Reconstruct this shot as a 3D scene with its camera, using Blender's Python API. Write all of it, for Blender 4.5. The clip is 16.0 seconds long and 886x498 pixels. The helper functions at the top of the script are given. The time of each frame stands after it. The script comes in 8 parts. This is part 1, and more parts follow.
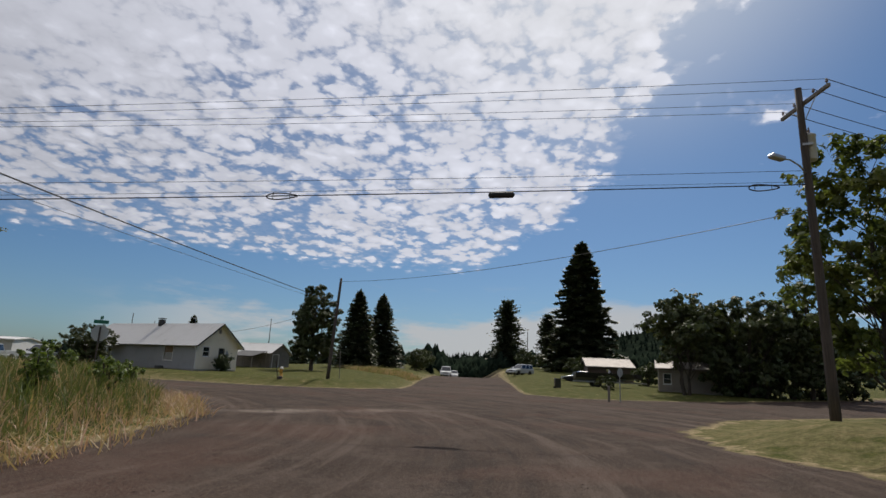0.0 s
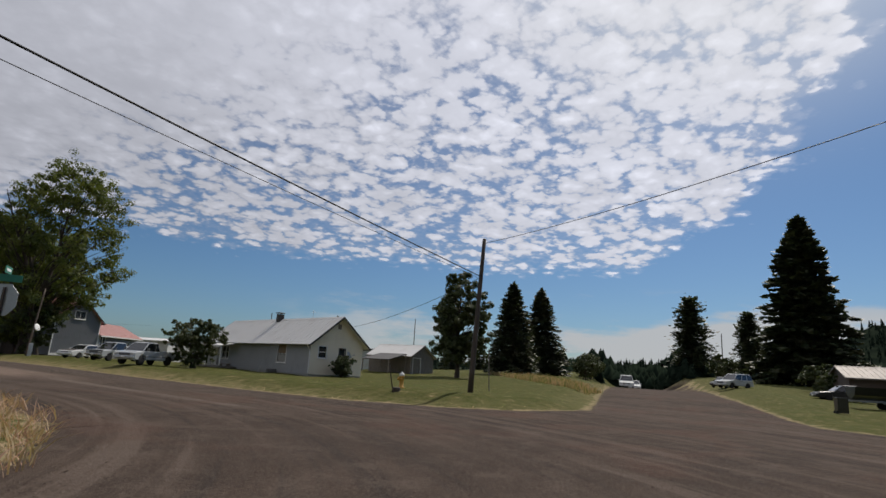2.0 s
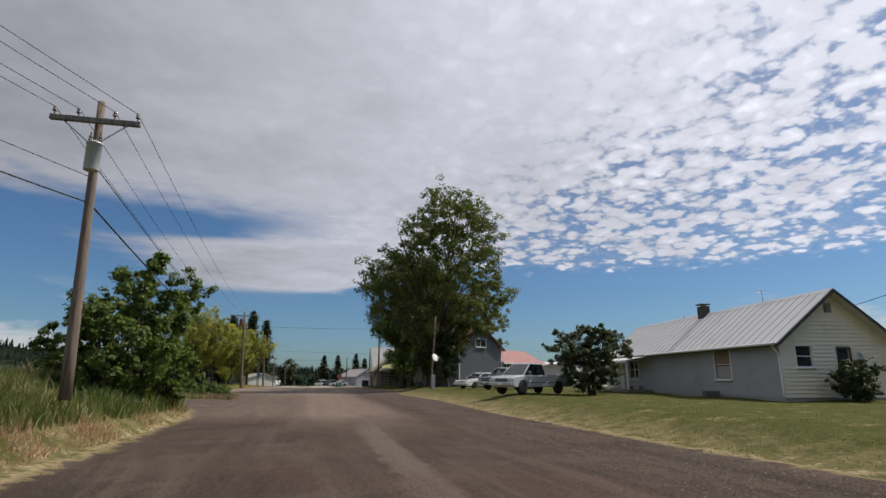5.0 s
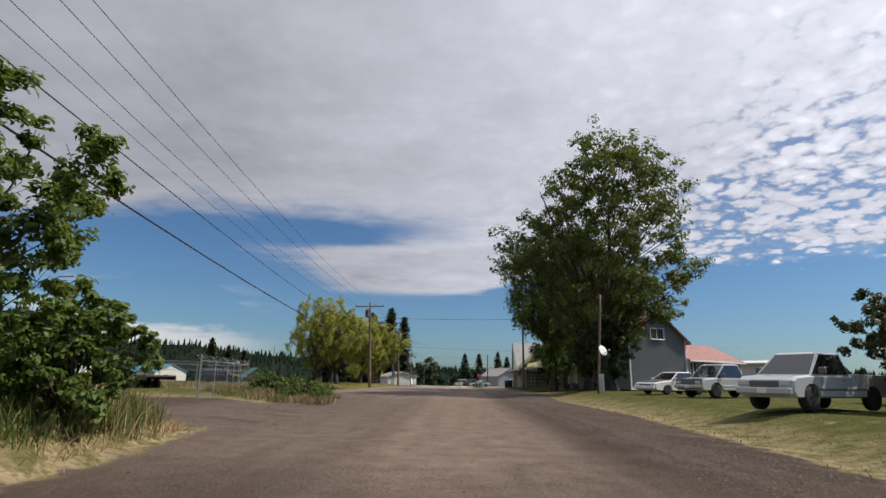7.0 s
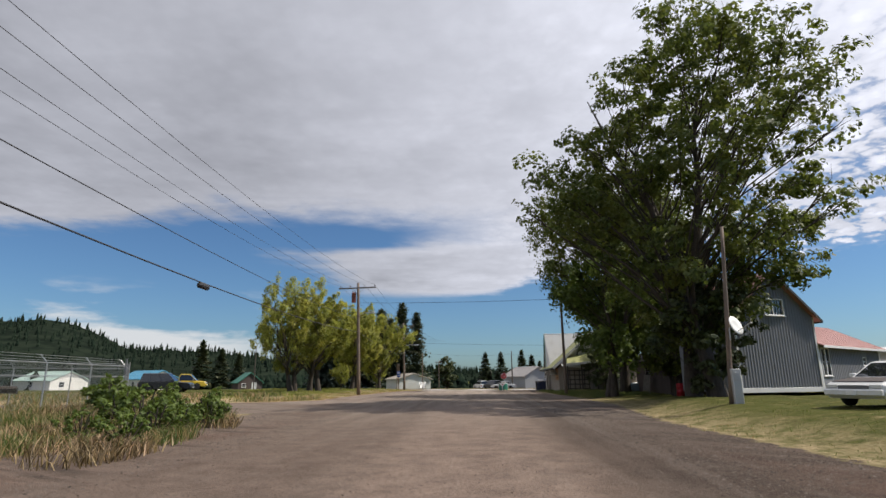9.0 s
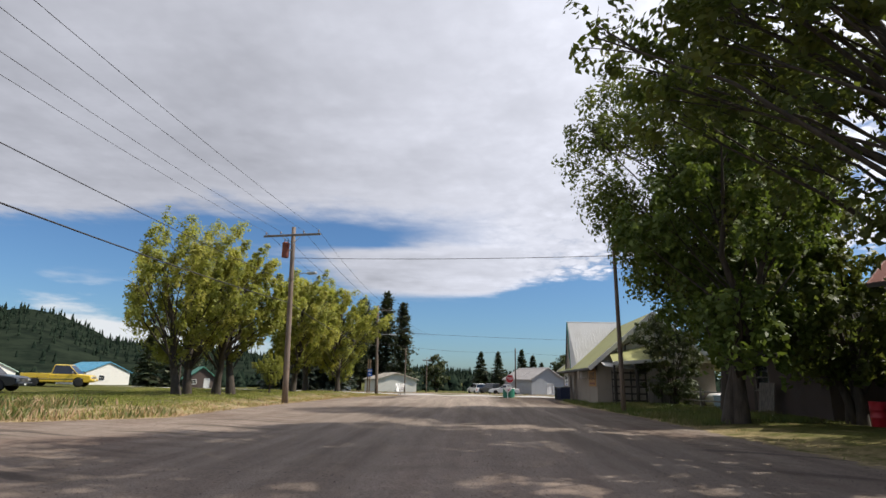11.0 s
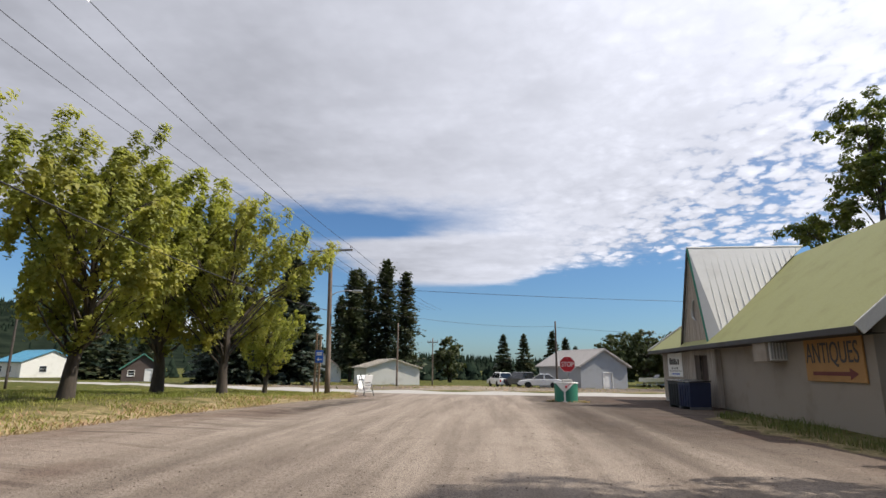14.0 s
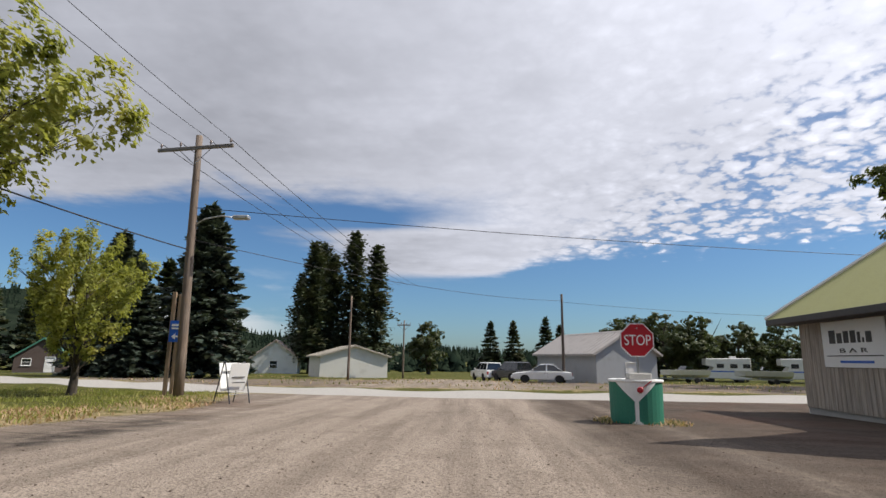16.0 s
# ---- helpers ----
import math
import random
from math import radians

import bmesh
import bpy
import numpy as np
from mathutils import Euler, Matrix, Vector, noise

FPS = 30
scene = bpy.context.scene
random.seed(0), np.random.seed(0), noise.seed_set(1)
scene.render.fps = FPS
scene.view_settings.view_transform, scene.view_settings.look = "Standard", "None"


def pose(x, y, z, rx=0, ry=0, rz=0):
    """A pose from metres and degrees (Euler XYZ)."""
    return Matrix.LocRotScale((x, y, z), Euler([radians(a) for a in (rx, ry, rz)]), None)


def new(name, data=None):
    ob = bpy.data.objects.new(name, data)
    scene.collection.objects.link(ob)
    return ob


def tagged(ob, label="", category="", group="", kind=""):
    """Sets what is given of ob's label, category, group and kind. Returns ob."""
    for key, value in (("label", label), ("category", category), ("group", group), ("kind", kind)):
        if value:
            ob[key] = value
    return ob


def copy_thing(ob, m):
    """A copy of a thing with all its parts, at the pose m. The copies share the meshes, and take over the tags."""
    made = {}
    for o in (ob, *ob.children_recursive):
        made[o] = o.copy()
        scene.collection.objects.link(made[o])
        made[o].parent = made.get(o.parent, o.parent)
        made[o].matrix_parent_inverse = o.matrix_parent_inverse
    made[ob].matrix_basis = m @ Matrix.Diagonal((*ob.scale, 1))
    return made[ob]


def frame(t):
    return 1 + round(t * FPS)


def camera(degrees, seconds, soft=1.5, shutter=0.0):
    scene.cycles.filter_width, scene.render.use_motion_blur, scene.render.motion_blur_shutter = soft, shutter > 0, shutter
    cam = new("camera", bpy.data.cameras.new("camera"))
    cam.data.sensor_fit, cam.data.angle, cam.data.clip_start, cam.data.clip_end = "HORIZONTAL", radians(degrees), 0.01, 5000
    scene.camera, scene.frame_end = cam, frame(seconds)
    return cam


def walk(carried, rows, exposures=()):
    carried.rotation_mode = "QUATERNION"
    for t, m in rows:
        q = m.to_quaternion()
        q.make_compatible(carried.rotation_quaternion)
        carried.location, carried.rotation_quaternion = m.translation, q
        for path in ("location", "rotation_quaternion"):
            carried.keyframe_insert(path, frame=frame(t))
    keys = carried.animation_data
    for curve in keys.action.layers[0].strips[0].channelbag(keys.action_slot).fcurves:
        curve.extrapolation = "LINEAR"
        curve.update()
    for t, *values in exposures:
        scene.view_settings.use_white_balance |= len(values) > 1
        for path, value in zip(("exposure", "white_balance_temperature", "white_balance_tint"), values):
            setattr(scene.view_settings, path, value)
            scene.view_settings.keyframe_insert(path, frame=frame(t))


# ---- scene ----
cam = camera(78.0, 16.0)
PATH = [
    (0, pose(-25.374, -114.725, 1.493, 102.651, -2.594, -69.776)),
    (0.5, pose(-21.034, -112.869, 1.514, 102.821, -2.881, -67.362)),
    (1, pose(-17.028, -110.931, 1.530, 102.528, -2.896, -63.867)),
    (1.5, pose(-13.755, -108.924, 1.538, 102.375, -2.619, -59.443)),
    (2, pose(-10.751, -106.557, 1.530, 102.539, -3.430, -53.869)),
    (2.5, pose(-8.154, -104.056, 1.523, 102.883, -2.879, -47.514)),
    (3, pose(-6.279, -101.428, 1.487, 103.242, -1.759, -40.854)),
    (3.5, pose(-4.455, -99.161, 1.459, 102.992, -0.684, -33.495)),
    (4, pose(-3.082, -96.725, 1.426, 102.793, -1.182, -26.306)),
    (4.5, pose(-2.006, -94.654, 1.415, 103.188, -0.658, -19.280)),
    (5, pose(-1.348, -92.492, 1.433, 103.298, -0.089, -13.094)),
    (5.2, pose(-1.128, -91.642, 1.443, 103.243, -0.161, -10.797)),
    (7.3, pose(0.006, -76.575, 1.371, 103.235, -0.862, 2.225)),
    (7.5, pose(0.079, -74.823, 1.374, 103.324, -0.807, 2.581)),
    (8, pose(0.174, -70.386, 1.383, 103.602, -0.446, 3.103)),
    (8.5, pose(0.233, -65.952, 1.410, 103.479, 0.096, 3.430)),
    (9, pose(0.239, -61.614, 1.460, 103.323, 0.335, 3.580)),
    (9.2, pose(0.267, -59.870, 1.488, 103.289, 0.426, 3.690)),
    (11.3, pose(-0.128, -38.797, 1.523, 103.441, -1.161, 2.830)),
    (11.5, pose(0.001, -36.845, 1.548, 103.121, -0.578, 3.225)),
    (12, pose(0.112, -32.170, 1.609, 102.804, -1.194, 3.518)),
    (12.5, pose(0.166, -27.710, 1.626, 102.907, -1.148, 3.999)),
    (13, pose(0.150, -23.546, 1.628, 102.637, -0.909, 4.581)),
    (13.5, pose(0.014, -19.753, 1.601, 102.388, -0.843, 4.932)),
    (14, pose(-0.123, -15.452, 1.512, 102.204, -0.569, 5.023)),
    (14.5, pose(-0.189, -11.199, 1.424, 102.084, -0.778, 4.968)),
    (15, pose(-0.171, -7.184, 1.356, 101.843, -0.815, 4.582)),
    (15.5, pose(-0.069, -3.445, 1.287, 101.582, -0.733, 4.133)),
    (16, pose(-0.001, 0.000, 1.237, 101.361, -0.768, 3.642)),
]
walk(cam, PATH, [(0.0, -0.70), (2.5, -0.68), (3.5, -0.60), (5.0, -0.38), (8.5, -0.14), (11.0, 0.12), (13.0, 0.18), (16.0, -0.02)])

# ---- sky, sun ----
SUN_EL, SUN_YAW = 49.0, -86.0      # yaw counted from +Y towards -X
world = bpy.data.worlds.new("sky")
scene.world = world
world.use_nodes = True
NT = None


def nd(kind, **kw):
    n = NT.nodes.new(kind)
    for k, v in kw.items():
        n.inputs[int(k[1:])].default_value = v
    return n


def link(a, b):
    NT.links.new(a, b)


def val(node_or_socket):
    return node_or_socket.outputs[0] if isinstance(node_or_socket, bpy.types.Node) else node_or_socket


def feed(node, i, v):
    if isinstance(v, (int, float)):
        node.inputs[i].default_value = v
    elif isinstance(v, tuple):
        node.inputs[i].default_value = v
    else:
        link(val(v), node.inputs[i])


def calc(op, a, b=0.0, c=0.0):
    n = NT.nodes.new("ShaderNodeMath")
    n.operation = op
    for i, v in enumerate((a, b, c)):
        feed(n, i, v)
    return n.outputs[0]


def ramp(v, lo, hi, a=0.0, b=1.0):
    """Smooth step of v from lo..hi to a..b."""
    n = NT.nodes.new("ShaderNodeMapRange")
    n.interpolation_type = "SMOOTHSTEP"
    feed(n, 0, v)
    if lo > hi:
        lo, hi, a, b = hi, lo, b, a
    for i, x in enumerate((lo, hi, a, b)):
        n.inputs[i + 1].default_value = x
    return n.outputs[0]


def mixc(f, a, b, blend="MIX"):
    n = NT.nodes.new("ShaderNodeMix")
    n.data_type, n.blend_type = "RGBA", blend
    feed(n, 0, f)
    feed(n, 6, a)
    feed(n, 7, b)
    return n.outputs[2]


def noise3(vec, scale, detail=3.0, rough=0.55, distort=0.0):
    n = NT.nodes.new("ShaderNodeTexNoise")
    if vec is not None:
        link(vec, n.inputs["Vector"])
    n.inputs["Scale"].default_value, n.inputs["Detail"].default_value = scale, detail
    n.inputs["Roughness"].default_value, n.inputs["Distortion"].default_value = rough, distort
    return n.outputs[0]


def build_sky():
    """Blue sky with a broken deck of small clouds on a plane overhead."""
    global NT
    NT = world.node_tree
    NT.nodes.clear()
    out, bg = nd("ShaderNodeOutputWorld"), nd("ShaderNodeBackground")
    link(bg.outputs[0], out.inputs[0])
    sky = nd("ShaderNodeTexSky")
    sky.sky_type, sky.sun_disc = "NISHITA", False
    sky.sun_elevation, sky.sun_rotation = radians(SUN_EL), radians(-SUN_YAW)
    sky.air_density, sky.dust_density, sky.ozone_density = 1.0, 0.7, 3.0
    blue = mixc(1.0, sky.outputs[0], (SKY_TINT[0], SKY_TINT[1], SKY_TINT[2], 1), "MULTIPLY")
    co = nd("ShaderNodeTexCoord")
    sep = nd("ShaderNodeSeparateXYZ")
    link(co.outputs["Generated"], sep.inputs[0])
    z = calc("MAXIMUM", sep.outputs[2], 0.03)
    u0, v0 = calc("DIVIDE", sep.outputs[0], z), calc("DIVIDE", sep.outputs[1], z)
    flat = nd("ShaderNodeCombineXYZ")
    feed(flat, 0, u0)
    feed(flat, 1, v0)
    flat = flat.outputs[0]
    zd = calc("ADD", z, 0.20)
    dome = nd("ShaderNodeCombineXYZ")
    feed(dome, 0, calc("DIVIDE", sep.outputs[0], zd))
    feed(dome, 1, calc("DIVIDE", sep.outputs[1], zd))
    dome = dome.outputs[0]
    warp = noise3(flat, 0.9, 4.0)
    rag = noise3(flat, 3.0, 5.0, 0.6)
    w = calc("MULTIPLY", calc("SUBTRACT", warp, 0.5), 1.0)
    u, v = calc("ADD", u0, w), calc("ADD", v0, w)
    r = calc("SQRT", calc("ADD", calc("MULTIPLY", u, u), calc("MULTIPLY", v, v)))
    # outer rim, with a tongue that reaches further out to the north
    tongue = calc("MULTIPLY", ramp(u, 1.0, -0.1), 1.0)
    inside = ramp(calc("SUBTRACT", r, tongue), 6.6, 4.7)
    ue = calc("MAXIMUM", u0, 0.0)
    south = calc("SUBTRACT", v0, calc("SUBTRACT", calc("MULTIPLY", calc("MULTIPLY", ue, ue), 0.072), 0.42))
    south = calc("ADD", south, calc("MULTIPLY", calc("SUBTRACT", rag, 0.5), 0.5))
    east = ramp(u0, -0.6, 0.6)
    inside = calc("MULTIPLY", inside, calc("MAXIMUM", ramp(south, -0.12, 0.22), calc("SUBTRACT", 1.0, east)))
    # a lone cloud south of the rim
    lx, ly = calc("SUBTRACT", u0, 2.17), calc("ADD", v0, 0.42)
    lone = calc("SQRT", calc("ADD", calc("MULTIPLY", lx, lx), calc("MULTIPLY", calc("MULTIPLY", ly, ly), 1.6)))
    inside = calc("MAXIMUM", inside, calc("MULTIPLY", ramp(lone, 0.30, 0.05), 0.80))
    # wedge of blue to the north-west
    band = calc("MULTIPLY", ramp(v, 3.9, 4.6), ramp(u, -2.0, -0.9))
    gap = calc("MULTIPLY", calc("MULTIPLY", ramp(u, 0.9, -1.2), ramp(calc("ADD", v, calc("MULTIPLY", rag, 0.6)), 3.0, 4.0)), calc("SUBTRACT", 1.0, band))
    cover = calc("MULTIPLY", inside, calc("SUBTRACT", 1.0, gap))
    # puffs: closed deck in the west, torn into small heaps in the east
    puffy = ramp(calc("ADD", u0, calc("MULTIPLY", warp, 1.0)), 0.3, 2.2)
    jit = nd("ShaderNodeVectorMath")
    jit.operation = "MULTIPLY_ADD"
    jn = nd("ShaderNodeTexNoise")
    link(dome, jn.inputs["Vector"])
    jn.inputs["Scale"].default_value, jn.inputs["Detail"].default_value = 20.0, 4.0
    link(jn.outputs["Color"], jit.inputs[0])
    jit.inputs[1].default_value = (0.055, 0.055, 0)
    link(dome, jit.inputs[2])
    cells = []
    for sc in (13.0, 24.0, 52.0):
        vor = NT.nodes.new("ShaderNodeTexVoronoi")
        vor.feature = "SMOOTH_F1"
        link(jit.outputs[0], vor.inputs["Vector"])
        vor.inputs["Scale"].default_value = sc
        vor.inputs["Smoothness"].default_value = 0.25
        cells.append(ramp(vor.outputs["Distance"], 0.72, 0.02))
    cell = calc("ADD", calc("MULTIPLY", cells[0], 0.58), calc("ADD", calc("MULTIPLY", cells[1], 0.34), calc("MULTIPLY", cells[2], 0.14)))
    fine = noise3(dome, 42.0, 5.0, 0.6)
    broad = noise3(flat, 1.7, 3.0)
    group = noise3(dome, 5.0, 3.0, 0.5)
    heap = calc("ADD", calc("ADD", calc("MULTIPLY", cell, 0.80), calc("MULTIPLY", fine, 0.34)), calc("ADD", calc("MULTIPLY", group, 0.56), 0.18))
    wisp = nd("ShaderNodeMapping")
    link(flat, wisp.inputs[0])
    wisp.inputs["Rotation"].default_value = (0, 0, 0.5)
    wisp.inputs["Scale"].default_value = (0.7, 1.9, 1.0)
    veil = noise3(wisp.outputs[0], 0.9, 5.0, 0.5, 0.6)
    sheet = calc("ADD", calc("ADD", 0.60, calc("MULTIPLY", broad, 0.30)), calc("ADD", calc("MULTIPLY", fine, 0.07), calc("MULTIPLY", veil, 0.42)))
    body = mixc(puffy, sheet, heap)
    bodyv = nd("ShaderNodeSeparateColor")
    link(body, bodyv.inputs[0])
    thin_out = calc("MULTIPLY", ramp(r, 2.6, 5.6), calc("MULTIPLY", puffy, 0.17))
    dens = calc("SUBTRACT", calc("SUBTRACT", bodyv.outputs[0], thin_out), calc("MULTIPLY", calc("SUBTRACT", 1.0, cover), 0.98))
    soft = ramp(dens, 0.10, 0.84)
    crisp = calc("MAXIMUM", ramp(dens, 0.54, 0.86), calc("MULTIPLY", ramp(dens, 0.30, 0.66), 0.22))
    alpha = calc("ADD", calc("MULTIPLY", soft, calc("SUBTRACT", 1.0, puffy)), calc("MULTIPLY", crisp, puffy))
    # flat banks of cloud low over the horizon
    el = sep.outputs[2]
    low = nd("ShaderNodeMapping")
    link(co.outputs["Generated"], low.inputs[0])
    low.inputs["Scale"].default_value = (2.0, 2.0, 9.0)
    lown = noise3(low.outputs[0], 1.7, 6.0, 0.55)
    lowa = calc("MULTIPLY", ramp(calc("SUBTRACT", lown, calc("MULTIPLY", el, 1.9)), 0.29, 0.41), 0.92)
    lowa = calc("MULTIPLY", lowa, ramp(el, 0.17, 0.10))
    lowa = calc("MULTIPLY", lowa, calc("MAXIMUM", ramp(sep.outputs[0], 0.55, 0.80), ramp(sep.outputs[0], -0.28, -0.45)))
    # light of the clouds: bright towards the sun, grey where thick
    sd = (-math.sin(radians(SUN_YAW)) * math.cos(radians(SUN_EL)), math.cos(radians(SUN_YAW)) * math.cos(radians(SUN_EL)), math.sin(radians(SUN_EL)))
    dot = nd("ShaderNodeVectorMath")
    dot.operation = "DOT_PRODUCT"
    link(co.outputs["Generated"], dot.inputs[0])
    dot.inputs[1].default_value = sd
    glow = ramp(dot.outputs["Value"], 0.35, 1.02)
    thick = calc("MULTIPLY", ramp(dens, 0.75, 1.15), ramp(noise3(flat, 1.5, 4.0), 0.3, 0.75))
    lum = calc("ADD", calc("MULTIPLY", glow, 0.50), calc("SUBTRACT", CLOUD, calc("MULTIPLY", thick, 0.20)))
    lum = calc("SUBTRACT", lum, calc("MULTIPLY", ramp(u0, 0.9, -1.6), 0.27))
    lum = calc("ADD", lum, calc("MULTIPLY", calc("SUBTRACT", veil, 0.5), calc("MULTIPLY", calc("SUBTRACT", 1.0, puffy), 0.30)))
    lum = calc("ADD", lum, calc("MULTIPLY", calc("SUBTRACT", fine, 0.5), calc("ADD", 0.05, calc("MULTIPLY", puffy, 0.22))))
    lum = calc("ADD", lum, calc("MULTIPLY", calc("SUBTRACT", cell, 0.52), calc("ADD", 0.04, calc("MULTIPLY", puffy, 0.52))))
    lumc = nd("ShaderNodeCombineColor")
    feed(lumc, 0, calc("MULTIPLY", lum, 0.965))
    feed(lumc, 1, calc("MULTIPLY", lum, 0.985))
    feed(lumc, 2, calc("MULTIPLY", lum, 1.10))
    sunhaze = calc("MULTIPLY", calc("POWER", ramp(dot.outputs["Value"], 0.82, 1.0), 2.0), 0.5)
    col = mixc(lowa, blue, (CLOUD * 0.95, CLOUD * 0.97, CLOUD, 1))
    col = mixc(calc("MULTIPLY", alpha, 0.96), col, lumc.outputs[0])
    col = mixc(sunhaze, col, (1.25, 1.25, 1.25, 1))
    link(col, bg.inputs[0])
    bg.inputs[1].default_value = 1.0


SKY_TINT = (0.0605, 0.0815, 0.1010)   # strength of the clear sky, channel by channel
CLOUD = 0.80
build_sky()
sun = new("sun", bpy.data.lights.new("sun", "SUN"))
sun.data.energy, sun.data.angle, sun.data.color = 5.0, radians(0.53), (1.0, 0.93, 0.83)
sun.matrix_world = pose(0, 0, 60, 90 - SUN_EL, 0, SUN_YAW + 180)

# ---- materials ----
def material(name, build):
    global NT
    m = bpy.data.materials.new(name)
    m.use_nodes = True
    NT = m.node_tree
    b = NT.nodes["Principled BSDF"]
    build(b)
    return m


def bump(b, height, strength=0.3, dist=0.02):
    n = NT.nodes.new("ShaderNodeBump")
    n.inputs["Strength"].default_value, n.inputs["Distance"].default_value = strength, dist
    link(height, n.inputs["Height"])
    link(n.outputs[0], b.inputs["Normal"])


def objco():
    return NT.nodes.new("ShaderNodeTexCoord").outputs["Object"]


def geoco():
    return NT.nodes.new("ShaderNodeNewGeometry").outputs["Position"]


def rgb(c):
    return (c[0], c[1], c[2], 1.0)


def shade(c, k):
    return (c[0] * k, c[1] * k, c[2] * k)


def paint(name, c, rough=0.6, metal=0.0, vary=0.18, dirt=0.25, grain=30.0, stain=1.2, relief=0.1, coat=0.0):
    """Painted or raw surface with fine grain and broad stains."""
    def build(b):
        co = objco()
        f = noise3(co, grain, 4.0)
        s = noise3(co, stain, 4.0, 0.6)
        col = mixc(ramp(f, 0.3, 0.7), rgb(shade(c, 1 - vary)), rgb(shade(c, 1 + vary * 0.5)))
        col = mixc(calc("MULTIPLY", ramp(s, 0.5, 0.75), dirt), col, rgb((c[0] * 0.45, c[1] * 0.41, c[2] * 0.36)))
        link(col, b.inputs["Base Color"])
        b.inputs["Metallic"].default_value = metal
        link(calc("ADD", rough - 0.1, calc("MULTIPLY", s, 0.2)), b.inputs["Roughness"])
        b.inputs["Coat Weight"].default_value = coat
        if relief:
            bump(b, f, relief, 0.01)
    return material(name, build)


def wood(name, c, stretch=(18.0, 18.0, 1.2), rough=0.8, relief=0.5, grey=0.3):
    """Weathered wood, grain along z of the piece."""
    def build(b):
        mp = NT.nodes.new("ShaderNodeMapping")
        link(objco(), mp.inputs[0])
        mp.inputs["Scale"].default_value = stretch
        f = noise3(mp.outputs[0], 1.0, 5.0, 0.65)
        s = noise3(objco(), 0.8, 3.0)
        col = mixc(ramp(f, 0.3, 0.72), rgb(shade(c, 0.55)), rgb(shade(c, 1.2)))
        g = (c[0] + c[1] + c[2]) / 3
        col = mixc(calc("MULTIPLY", ramp(s, 0.35, 0.7), grey), col, rgb((g, g * 0.98, g * 0.95)))
        link(col, b.inputs["Base Color"])
        b.inputs["Roughness"].default_value = rough
        bump(b, f, relief, 0.01)
    return material(name, build)


def leafy(name, dark, light, yellow=None, through_=0.35, gloss=0.3):
    """Leaves: colour varies leaf by leaf and in broad clumps; light passes through."""
    def build(b):
        g = NT.nodes.new("ShaderNodeNewGeometry")
        s = noise3(geoco(), 0.55, 2.0)
        col = mixc(g.outputs["Random Per Island"], rgb(dark), rgb(light))
        if yellow:
            col = mixc(calc("MULTIPLY", ramp(s, 0.45, 0.65), 0.75), col, rgb(yellow))
        link(col, b.inputs["Base Color"])
        b.inputs["Roughness"].default_value = 0.55 if gloss else 1.0
        b.inputs["Specular IOR Level"].default_value = gloss
        t = NT.nodes.new("ShaderNodeBsdfTranslucent")
        link(mixc(0.5, col, rgb((light[0] * 1.5, light[1] * 1.5, light[2] * 0.7))), t.inputs[0])
        m = NT.nodes.new("ShaderNodeMixShader")
        m.inputs[0].default_value = through_
        link(b.outputs[0], m.inputs[1])
        link(t.outputs[0], m.inputs[2])
        link(m.outputs[0], NT.nodes["Material Output"].inputs[0])
    return material(name, build)


def glassy(name, tint=(0.02, 0.025, 0.03), rough=0.05):
    def build(b):
        s = noise3(objco(), 2.0, 3.0)
        link(mixc(ramp(s, 0.4, 0.7), rgb(tint), rgb(shade(tint, 1.8))), b.inputs["Base Color"])
        b.inputs["Roughness"].default_value = rough
        b.inputs["Specular IOR Level"].default_value = 0.7
        b.inputs["Coat Weight"].default_value = 0.6
        b.inputs["Coat Roughness"].default_value = 0.03
    return material(name, build)


